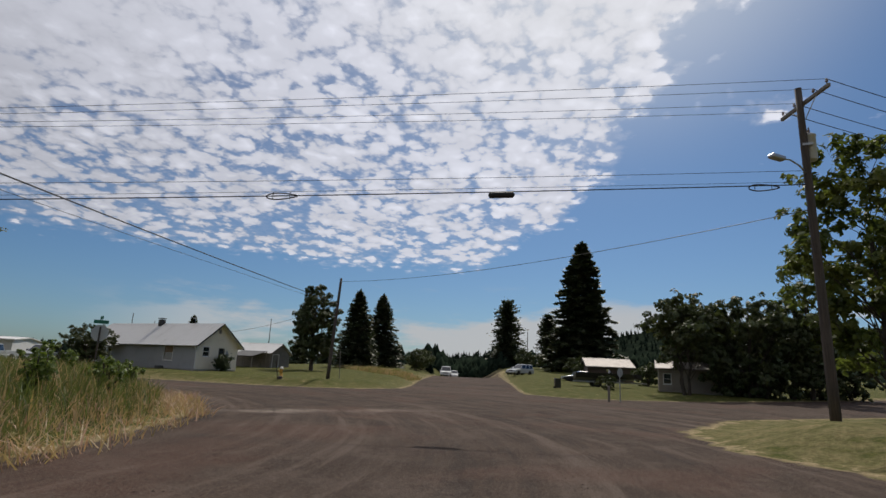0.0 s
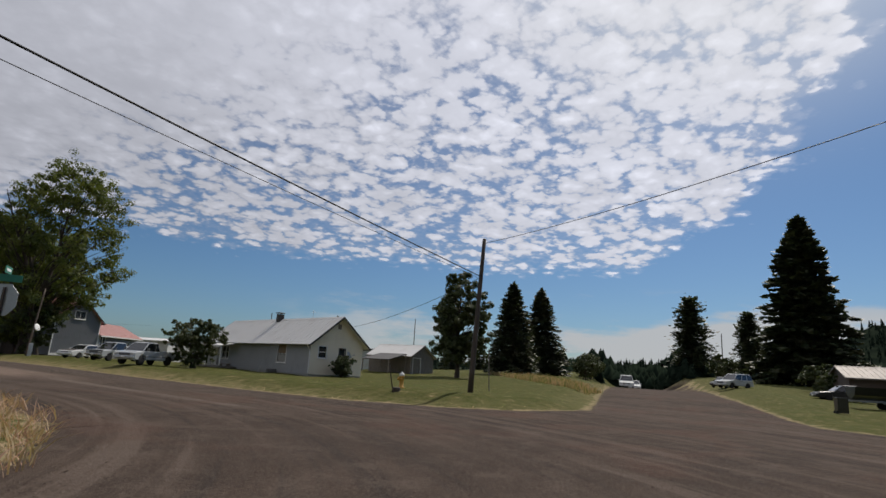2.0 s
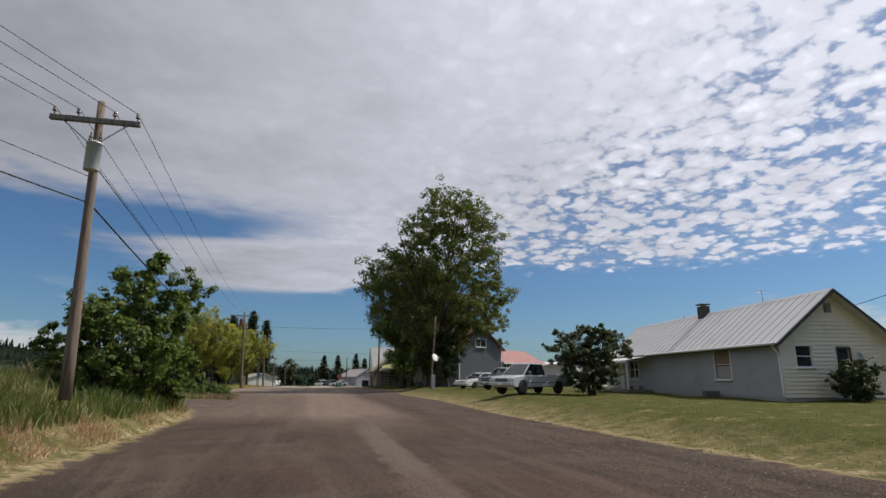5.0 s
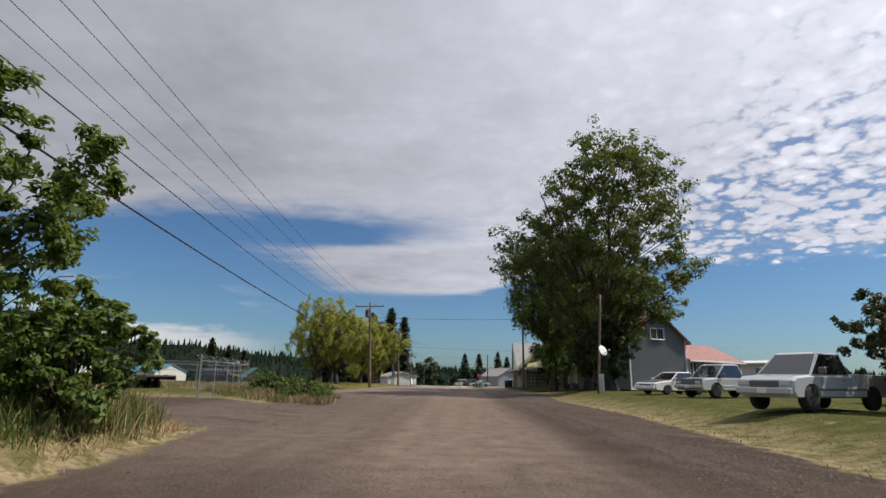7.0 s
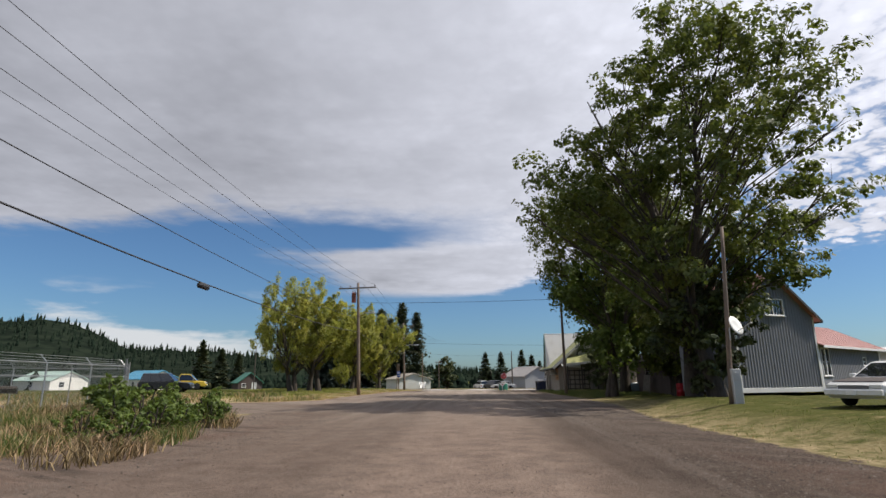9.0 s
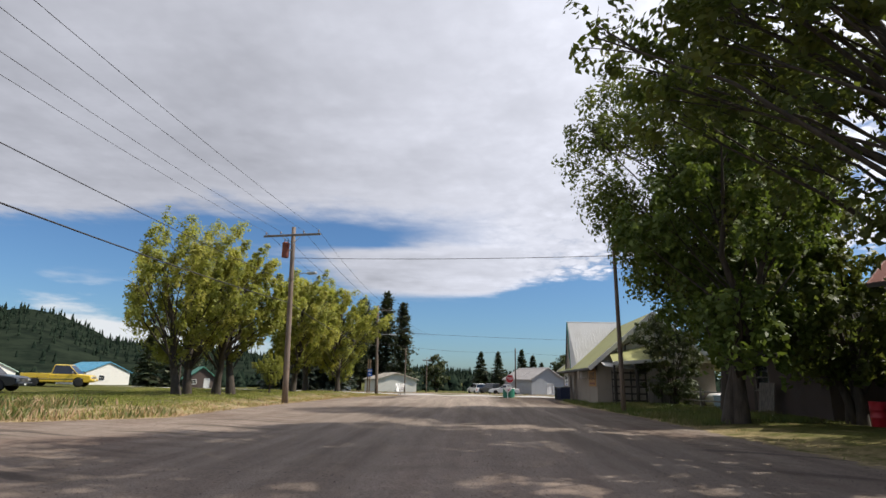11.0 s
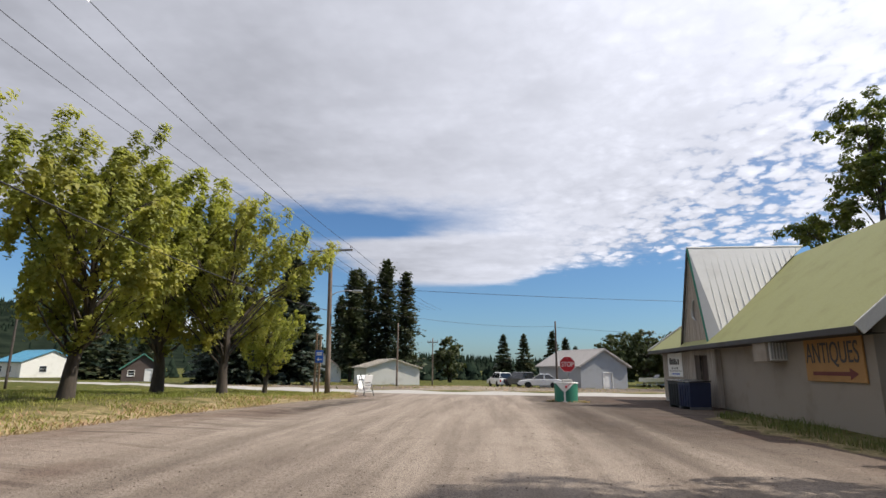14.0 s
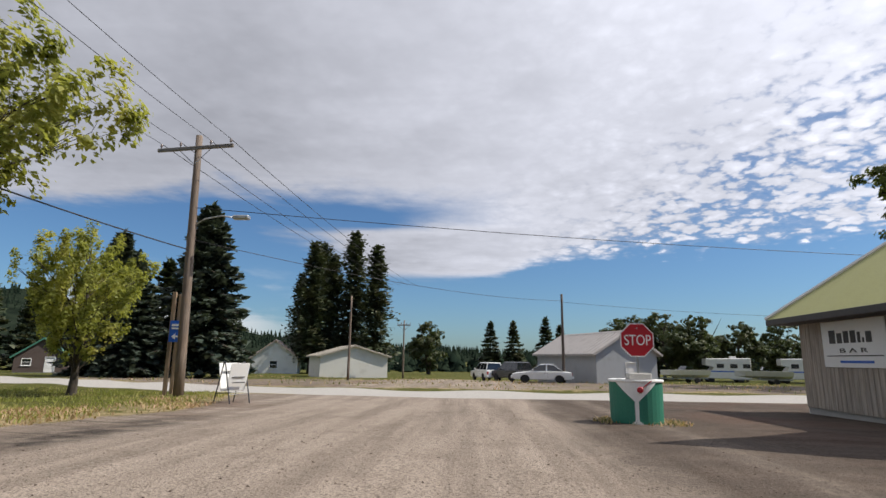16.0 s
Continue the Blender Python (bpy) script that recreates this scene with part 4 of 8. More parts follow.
plant_copy(mp3, -14.6, 19.4, 80, 0.66)
plant_copy(mp3, -14.2, -3.0, 200, 0.29)
deciduous("maple_tree", 27, 11.8, 8.2, M_LEAF_DARK, "round green maple tree on the lawn behind the house", 0.26, 40, 0.34, 0.14, 3, 9, clumps=90, thin=0.08, floor_z=1.0, m=at(39.9, -71.5), scatter=0.55)
# conifers
SPR = "dark green spruce tree with drooping boughs"
s1 = conifer("spruce_tree", 31, 13.4, 9.6, M_NEEDLE, SPR, 66, 0.6, shape=0.75, m=at(62.1, -65.8, dz=0.3), group="pair of spruces", levels=40)
plant_copy(s1, 74.8, -64.2, 100, 1.08)
conifer("spruce_tree", 32, 30.5, 20.0, M_NEEDLE, "very tall dark spruce tree with heavy boughs", 110, 1.25, shape=0.72, m=at(105, -100.5, dz=-0.1), levels=52, ragged=0.2)
s2 = conifer("pine_tree", 33, 21.0, 11.0, M_NEEDLE, "tall ragged dark pine tree", 70, 1.05, 0.16, m=at(148.5, -72.1), ragged=0.5, shape=0.42, levels=30, tuft=0.6, group="far pines")
plant_copy(s2, 131.2, -88.1, 70, 0.72)
bs = conifer("blue_spruce_tree", 34, 13.6, 8.8, M_NEEDLE_BLUE, "blue-green spruce tree beyond the highway", 70, 0.66, shape=0.75, levels=38, m=at(-21.1, 40.9), group="spruces beyond the highway")
plant_copy(bs, -28.3, 41.0, 50, 0.84)
plant_copy(bs, -24.6, 37.6, 300, 0.66)
p1 = conifer("pine_tree", 35, 23.0, 7.0, M_NEEDLE, "tall dark pine tree with a ragged crown", 52, 0.8, 0.14, m=at(-20.2, 87.7), ragged=0.5, shape=0.42, group="tall pines beyond the highway", levels=26, tuft=0.45)
for x_, y_, t_, k_ in ((-25.0, 81.2, 40, 0.86), (-26.6, 91.5, 120, 0.95), (-15.8, 83.5, 210, 0.86), (-22.6, 84.0, 300, 0.8), (-29.0, 88.0, 10, 0.7)):
    plant_copy(p1, x_, y_, t_, k_)
s3 = conifer("pine_tree", 36, 12.0, 6.8, M_NEEDLE, "dark pine tree in the distance", 34, 1.0, m=at(2.8, 130), levels=16, group="small pines in the distance")
for x_, y_, t_, k_ in ((8.1, 129.8, 60, 1.0), (14.3, 119.2, 120, 1.0), (17.9, 123.7, 200, 0.9), (21.0, 128.0, 30, 0.75), (-67.7, 72.1, 90, 1.0), (-63.7, 74.1, 180, 0.85), (-60.0, 76.0, 270, 0.75), (-29.5, 4.9 + 45, 20, 0.9),
                       (60.0, -30.0, 10, 0.8), (66.0, -26.0, 80, 0.7), (90, -35, 140, 0.9), (97, -38, 220, 0.8)):
    plant_copy(s3, x_, y_, t_, k_)
# shrubs and darker trees
deciduous("lilac_shrub", 41, 4.6, 5.2, M_LEAF_DARK, "round dark lilac shrub between the house and the parked trucks", 0.07, 46, 0.16, 0.1, 2, 9, stems=6, m=at(15.0, -61.5), floor_z=0.2, scatter=0.4, thin=0.04)
deciduous("house_shrub", 42, 1.7, 2.2, M_LEAF_DARK, "small round green shrub against the gable wall", 0.03, 34, 0.10, 0.1, 2, 8, stems=5, clumps=40, thin=0.0, m=at(20.9, -73.4), floor_z=0.05, scatter=0.22)
deciduous("roadside_shrub", 43, 4.5, 4.3, M_LEAF_MID, "bushy green roadside shrub below the power pole", 0.07, 84, 0.12, 0.1, 2, 9, stems=6, clumps=46, thin=0.05, spray=1.2, m=at(-6.9, -72.4), floor_z=0.15, scatter=0.42)
deciduous("roadside_shrub", 44, 3.0, 3.0, M_LEAF_MID, "bushy green roadside shrub below the power pole", 0.06, 60, 0.12, 0.1, 2, 9, stems=6, clumps=34, thin=0.05, m=at(-7.6, -74.3), floor_z=0.15, scatter=0.4)
deciduous("roadside_shrub", 45, 2.4, 2.6, M_LEAF_MID, "low green roadside shrub in dry grass", 0.05, 54, 0.12, 0.1, 2, 8, stems=5, clumps=34, thin=0.05, m=at(-6.6, -69.8), floor_z=0.1, scatter=0.35)
DK = "dark green broad-leaved tree in the shaded yard"
d1 = deciduous("yard_tree", 46, 10.6, 9.6, M_LEAF_DARK, DK, 0.16, 34, 0.42, 0.12, 3, 9, stems=3, m=at(35.5, -118.2), floor_z=2.6, scatter=0.6, group="dark yard trees", clumps=50)
plant_copy(d1, 37.5, -123.6, 90, 1.0)
plant_copy(d1, 43.5, -120.5, 190, 0.95)
plant_copy(d1, 40.5, -128.5, 250, 0.92)
plant_copy(d1, 46.0, -132.0, 30, 0.9)
deciduous("poplar_tree", 47, 17.5, 5.6, M_LEAF, "slim upright poplar tree with light leaves", 0.2, 16, 0.42, 0.12, 3, 9, m=at(40.0, -129.8), scatter=0.5, clumps=40)
deciduous("roadside_tree", 48, 12.6, 6.5, M_LEAF, "leafy green tree beside the transformer pole", 0.2, 24, 0.32, 0.16, 3, 8, m=at(1.6, -123.6), scatter=0.5)
rd = deciduous("willow_tree", 49, 9.4, 7.6, M_LEAF_DARK, "round grey-green tree beyond the highway", 0.2, 16, 0.55, 0.12, 2, 8, stems=2, m=at(-8.8, 94.6), floor_z=0.4, scatter=0.8, clumps=38, thin=0.1)
for x_, y_, t_, k_ in ((24, 76, 30, 1.0), (29, 75, 110, 0.95), (34, 74, 200, 0.85), (27, 80, 290, 0.9), (39, 74, 70, 0.85), (19.5, 78, 160, 0.9), (44, 72, 20, 0.85), (22, 82, 250, 1.0)):
    plant_copy(rd, x_, y_, t_, k_)
for x_, y_, t_, k_ in ((76, -71.5, 0, 0.46), (82, -69.5, 90, 0.5), (88, -67.5, 200, 0.52), (95, -65, 40, 0.5), (103, -62.5, 150, 0.55), (112, -59.5, 10, 0.55), (104, -88, 220, 0.5), (118, -84, 300, 0.6)):
    plant_copy(rd, x_, y_, t_, k_)
u1 = deciduous("yard_shrub", 50, 3.6, 5.0, M_LEAF_DARK, "dense dark shrub under the yard trees", 0.06, 22, 0.34, 0.08, 2, 9, stems=6, m=at(37.0, -121.8), floor_z=0.1, scatter=0.45, clumps=30, group="dark yard shrubs")
for x_, y_, t_, k_ in ((36.6, -125.2, 60, 1.0), (38.4, -127.8, 130, 1.05), (53.0, -114.5, 200, 0.9), (40.5, -130.5, 20, 0.9), (43.5, -134.0, 290, 1.1), (72.0, -103.5, 100, 1.0), (39.0, -123.4, 250, 1.2), (66.5, -105.5, 200, 1.0), (36.8, -110.4, 90, 0.45)):
    plant_copy(u1, x_, y_, t_, k_)
wb = deciduous("weed_bush", 51, 0.95, 1.3, M_LEAF_MID, "knee-high leafy green weed bush in the roadside patch", 0.012, 14, 0.10, 0.1, 2, 9, stems=5, m=at(-8.0, -47.5), floor_z=0.05, clumps=16, group="weed bushes")
for x_, y_, t_, k_ in ((-7.4, -49.6, 60, 0.85), (-9.2, -46.2, 15, 1.35), (-10.6, -45.0, 75, 1.2), (-12.2, -43.0, 160, 1.4), (-8.3, -44.2, 220, 1.0), (-9.7, -41.2, 280, 1.2), (-7.9, -46.4, 330, 0.8), (-13.4, -41.4, 45, 1.3), (-8.8, -45.0, 130, 1.1), (-10.2, -43.2, 200, 0.9), (-9.4, -48.3, 20, 0.8), (-11.5, -41.0, 290, 1.2), (-8.6, -42.6, 100, 0.8), (-9.9, -70.5, 40, 1.1), (-11.5, -73.5, 70, 1.2), (-11.6, -98.4, 10, 0.95), (-13.8, -100.4, 80, 1.05), (-9.6, -96.0, 140, 1.0), (-16.6, -101.6, 230, 0.95), (-13.0, -96.8, 310, 1.2), (-19.0, -102.2, 60, 0.9), (-8.6, -93.6, 190, 1.05)):
    plant_copy(wb, x_, y_, t_, k_)

# ---- poles and wires ----
def sag(a, b, drop, n=18):
    a, b = Vector(a), Vector(b)
    return [a.lerp(b, k / n) - Vector((0, 0, drop * 4 * (k / n) * (1 - k / n))) for k in range(n + 1)]


def wire(a, b, drop, r=0.012, label="thin black overhead power line", mat=None, n=18):
    g = Geo()
    o = Vector(a)
    g.tube([p - o for p in sag(a, b, drop, n)], r, 5)
    return solid("power_line", g, mat or M_CABLE, Matrix.Translation(o), label, "wire", "overhead lines", smooth=True)


def utility_pole(x, y, h, lean=(0, 0), arm_turn=None, arm=2.4, mat=None, label="", can=None, lamp=None, base=None, r=0.16, can_scale=1.0):
    """Wooden pole; optional crossarm with insulators, transformer and street lamp."""
    z = gz(x, y) if base is None else base
    ob = thing("utility_pole", Matrix.Translation((x, y, z)), label or "weathered brown wooden utility pole", "utility pole", "utility poles")
    top = Vector((lean[0] * h, lean[1] * h, h))
    g = Geo()
    n = 7
    g.tube([top * (k / n) - Vector((0, 0, 0.15 if k == 0 else 0)) for k in range(n + 1)], [r * (1 - 0.35 * k / n) for k in range(n + 1)], 12)
    part("pole", g, mat or M_POLE, ob, smooth=True)
    att = []
    if arm_turn is not None:
        m = Matrix.Rotation(radians(arm_turn), 3, "Z")
        c = top - Vector((0, 0, 0.55))
        off = m @ Vector((0, -0.16, 0))
        part("crossarm", Geo().box(c + off, (arm, 0.1, 0.13), m, 0.012), M_OLDWOOD, ob)
        for s in (-1, 1):
            g = Geo()
            g.box(c + off + m @ Vector((s * 0.36, 0.02, -0.32)), (0.86, 0.012, 0.035), m @ Matrix.Rotation(s * -0.72, 3, "Y"))
            part("brace", g, M_STEEL, ob)
        for k in (-0.46, -0.2, 0.2, 0.46):
            p = c + off + m @ Vector((k * arm, 0, 0.06))
            part("insulator", Geo().lathe([(0.015, 0), (0.015, 0.08), (0.05, 0.09), (0.045, 0.13), (0.03, 0.14), (0.042, 0.16), (0.03, 0.21), (0.0, 0.215)], 10, p), M_PORCELAIN, ob, smooth=True)
            att.append(Vector((x, y, z)) + p + Vector((0, 0, 0.2)))
    if can:
        cm, side, drop = can
        p = top + Vector((side[0], side[1], -drop))
        g = Geo().lathe([(q_[0] * can_scale, q_[1] * can_scale) for q_ in ((0.0, -0.48), (0.2, -0.48), (0.215, -0.45), (0.215, 0.38), (0.235, 0.39), (0.235, 0.44), (0.14, 0.5), (0.0, 0.51))], 18, p)
        tk = part("transformer", g, cm, ob, "cylindrical transformer can", smooth=True)
        for s in (-0.1, 0.1):
            part("bushing", Geo().lathe([(0.03, 0), (0.05, 0.05), (0.03, 0.08), (0.045, 0.12), (0.025, 0.17), (0.02, 0.24), (0.0, 0.245)], 8, p + Vector((s, 0.0, 0.47 * can_scale))), M_PORCELAIN, tk)
        part("bracket", Geo().box((top + Vector((side[0] * 0.5, side[1] * 0.5, -drop))), (abs(side[0]) + 0.06, abs(side[1]) + 0.06, 0.08)), M_STEEL, ob)
    if lamp:
        hz_, dx, dy = lamp
        p = Vector((lean[0] * hz_, lean[1] * hz_, hz_))
        e = p + Vector((dx, dy, 0.35))
        part("lamp_arm", Geo().tube([p, p.lerp(e, 0.3) + Vector((0, 0, 0.18)), p.lerp(e, 0.7) + Vector((0, 0, 0.16)), e], 0.028, 8), M_STEEL, ob, smooth=True)
        d = Vector((dx, dy, 0)).normalized()
        mm = Matrix.Rotation(math.atan2(d.y, d.x), 3, "Z")
        part("lamp_head", Geo().box(e + d * 0.28, (0.62, 0.26, 0.15), mm, 0.05), M_STEEL, ob, "grey cobra-head street lamp")
    return ob, att


PA, _ = utility_pole(13.72, -90.50, 8.2, (0.025, -0.041), mat=M_POLE_DARK, label="dark bare wooden utility pole at the lawn corner", r=0.15)
PB, AB = utility_pole(-6.35, -79.2, 6.7, (-0.035, 0.02), 0, 1.9, label="weathered wooden utility pole with crossarm and grey transformer", can=(M_PORTABLE, (0.12, -0.34), 1.5), base=1.12, can_scale=0.72, r=0.125)
PC, AC = utility_pole(-11.0, -9.1, 10.7, (-0.035, 0.01), -10, 3.9, label="brown wooden utility pole with crossarm and rusty transformer", can=(M_RUSTCAN, (-0.36, -0.12), 1.5), lamp=(7.3, 1.2, -0.5), r=0.19)
PD, AD = utility_pole(-10.35, 18.9, 9.65, (-0.03, 0.01), -8, 3.2, label="brown wooden utility pole with crossarm and street lamp", lamp=(6.1, 1.5, 0.1), r=0.18)
PR, AR = utility_pole(-4.1, -120.2, 11.6, (-0.05, 0.02), 20, 2.6, label="dark wooden utility pole with crossarm, transformer and street lamp", mat=M_POLE_DARK, can=(M_PORTABLE, (0.35, -0.25), 2.1), lamp=(8.4, -0.9, 0.9), r=0.17)
PX, AX = utility_pole(-14.8, -92.0, 8.9, (0.0, 0.0), -35, 2.2, label="weathered wooden corner pole in the weeds where the lines turn", r=0.15)
PE, _ = utility_pole(6.6, 44.0, 6.9, mat=M_POLE_DARK, label="dark bare utility pole beside the grey barn", r=0.13)
PG, _ = utility_pole(-10.2, 43.4, 6.6, label="plain wooden pole in front of the white garage", r=0.11)
PF, AF = utility_pole(-8.4, 62.0, 6.4, (0, 0), 0, 1.5, label="small wooden utility pole beyond the highway", r=0.11)
PH, _ = utility_pole(7.95, -11.3, 9.4, (-0.005, 0.005), mat=M_POLE, label="dark wooden pole beside the bar yard", r=0.14)
PI, _ = utility_pole(9.75, -39.6, 6.9, (0.065, 0), mat=M_POLE, label="slim wooden pole carrying a satellite dish and meter box", r=0.1)
PJ, _ = utility_pole(126.0, -83.4, 10.0, mat=M_POLE_DARK, label="dark wooden pole far down the street", r=0.14)
for x_, y_, h_ in ((41, -36, 8.0), (58, -22, 8.6), (62, -47, 8.5), (-33, 20, 6.5)):
    utility_pole(x_, y_, h_, mat=M_POLE_DARK, label="thin dark pole behind the houses", r=0.09)
for k in range(4):
    wire(AB[k], AC[k], 1.3, 0.0075)
    wire(AC[k], AD[k], 0.5, 0.010)
    wire(AR[k], AX[k], 0.10, 0.008)
    wire(AX[k], AB[k], 0.10, 0.008)
    wire(AD[k], Vector((-9.9 + k * 0.9, 62, 9.5)), 0.5, 0.014)
    wire(AR[k], Vector((8 + k * 0.6, -142 + k * 0.4, 10.0)), 0.5, 0.014)
TELB, TELC, TELD = Vector((-6.5, -79.1, 5.3)), Vector((-11.2, -9.1, 5.9)), Vector((-10.5, 18.9, 5.0))
TELX = Vector((-14.8, -92.0, 6.4))
TELR, TELA = Vector((-4.5, -120.0, 8.3)), Vector((13.90, -90.78, 6.6))
wire(TELB, TELC, 1.0, 0.022, "thick black overhead telephone cable")
wire(TELB + Vector((0, 0, 0.9)), TELC + Vector((0, 0, 1.2)), 0.9, 0.013)
wire(TELC, TELD, 0.5, 0.022, "thick black overhead telephone cable")
wire(TELR, TELX, 0.08, 0.020, "thick black overhead telephone cable")
wire(TELX, TELB, 0.15, 0.018, "thick black overhead telephone cable")
wire(TELR + Vector((0, 0, 0.5)), TELX + Vector((0, 0, 0.6)), 0.1, 0.009)
wire(TELR + Vector((0, 0, 0.1)), TELX + Vector((0, 0, 0.15)), 0.06, 0.007)
wire(TELX + Vector((0, 0, 0.6)), TELB + Vector((0, 0, 0.6)), 0.12, 0.009)
wire(TELA, Vector((-34.9, -100.8, 7.0)), 0.2, 0.026, "thick black overhead telephone cable")
wire(TELA - Vector((0, 0, 0.12)), Vector((-34.9, -100.8, 6.3)), 0.2, 0.010)
wire(TELA + Vector((0, 0, 1.85)), TELR + Vector((0, 0, -0.9)), 0.6, 0.014)
wire(TELA, Vector((24, -69, 4.6)), 0.5, 0.014)
wire(TELC + Vector((0, 0, 2.8)), Vector((7.9, -11.25, 8.5)), 0.12, 0.016)
wire(TELD + Vector((0, 0, 1.6)), Vector((60, 40, 8.5)), 0.9, 0.014)
wire(TELD + Vector((0, 0, 0.4)), Vector((6.6, 44, 5.9)), 0.5, 0.012)
wire(Vector((6.6, 44, 5.8)), Vector((40, 52, 5.4)), 0.4, 0.012)

# ---- buildings ----
def cut_wall(L, H, th, openings):
    """Wall along +x with its outer face at y = 0, thickness to +y, and openings (x0, x1, z0, z1) right through it."""
    g = Geo()
    xs = sorted({0.0, L, *[o[0] for o in openings], *[o[1] for o in openings]})
    for a, b in zip(xs, xs[1:]):
        holes = sorted([(o[2], o[3]) for o in openings if o[0] <= a + 1e-6 and o[1] >= b - 1e-6])
        z = 0.0
        for lo, hi in holes + [(H, H)]:
            if lo - z > 0.01:
                g.box(((a + b) / 2, th / 2, (z + lo) / 2), (b - a, th, lo - z))
            z = hi
    return g


def placed(ob, m):
    ob.matrix_local = m
    return ob


def wall(parent, m, L, H, mat, openings=(), th=0.16, name="wall", label=""):
    return placed(part(name, cut_wall(L, H, th, list(openings)), mat, parent, label), m)


def gable(parent, m, L, H0, H1, mat, th=0.16, apex=0.5, name="gable_wall"):
    """The triangle above a wall, outer face at y = 0."""
    g = Geo().prism([(0, H0), (L, H0), (L * apex, H1)], 0, th)
    return placed(part(name, g, mat, parent), m)


def window(parent, m, x0, x1, z0, z1, frame_mat, cross=(0, 1), pane_mat=None, depth=0.05, trim=0.07, label=""):
    """Window set in an opening: casing, sill, bars and panes."""
    w, h = x1 - x0, z1 - z0
    ob = part("window", Geo().box(((x0 + x1) / 2, 0.10, (z0 + z1) / 2), (w, 0.02, h)), pane_mat or M_GLASS, parent, label)
    placed(ob, m)
    g = Geo()
    for a, b, c, d in ((x0 - trim, x0, z0 - trim, z1 + trim), (x1, x1 + trim, z0 - trim, z1 + trim), (x0, x1, z1, z1 + trim), (x0, x1, z0 - trim, z0)):
        g.box(((a + b) / 2, 0.02, (c + d) / 2), (b - a, 0.09, d - c), None, 0.008)
    part("window_frame", g, frame_mat, ob)
    g = Geo().box(((x0 + x1) / 2, -0.03, z0 - trim - 0.02), (w + 2 * trim + 0.08, 0.14, 0.05), None, 0.01)
    part("sill", g, frame_mat, ob)
    for k in range(cross[0]):
        part("bar", Geo().box((x0 + w * (k + 1) / (cross[0] + 1), 0.07, (z0 + z1) / 2), (0.04, 0.05, h)), frame_mat, ob)
    for k in range(cross[1]):
        part("bar", Geo().box(((x0 + x1) / 2, 0.07, z0 + h * (k + 1) / (cross[1] + 1)), (w, 0.05, 0.045)), frame_mat, ob)
    return ob


def door(parent, m, x0, x1, z1, mat, handle_side=1, frame_mat=None, z0=0.02):
    ob = placed(part("door", Geo().box(((x0 + x1) / 2, 0.1, (z0 + z1) / 2), (x1 - x0, 0.05, z1 - z0), None, 0.01), mat, parent), m)
    g = Geo()
    for a, b, c, d in ((x0 - 0.08, x0, z0, z1 + 0.08), (x1, x1 + 0.08, z0, z1 + 0.08), (x0, x1, z1, z1 + 0.08)):
        g.box(((a + b) / 2, 0.02, (c + d) / 2), (b - a, 0.1, d - c), None, 0.008)
    part("door_frame", g, frame_mat or M_WHITE, ob)
    hx = x1 - 0.1 if handle_side > 0 else x0 + 0.1
    part("handle", Geo().lathe([(0.0, 0), (0.025, 0.0), (0.03, 0.03), (0.02, 0.06), (0.0, 0.065)], 10, (hx, 0.07, 1.0), Matrix.Rotation(radians(90), 3, "X")), M_CHROME, ob)
    for z in (0.25, 0.6):
        part("panel", Geo().box(((x0 + x1) / 2, 0.07, z0 + (z1 - z0) * (z + 0.1)), ((x1 - x0) * 0.6, 0.03, (z1 - z0) * 0.24), None, 0.012), mat, ob)
    return ob


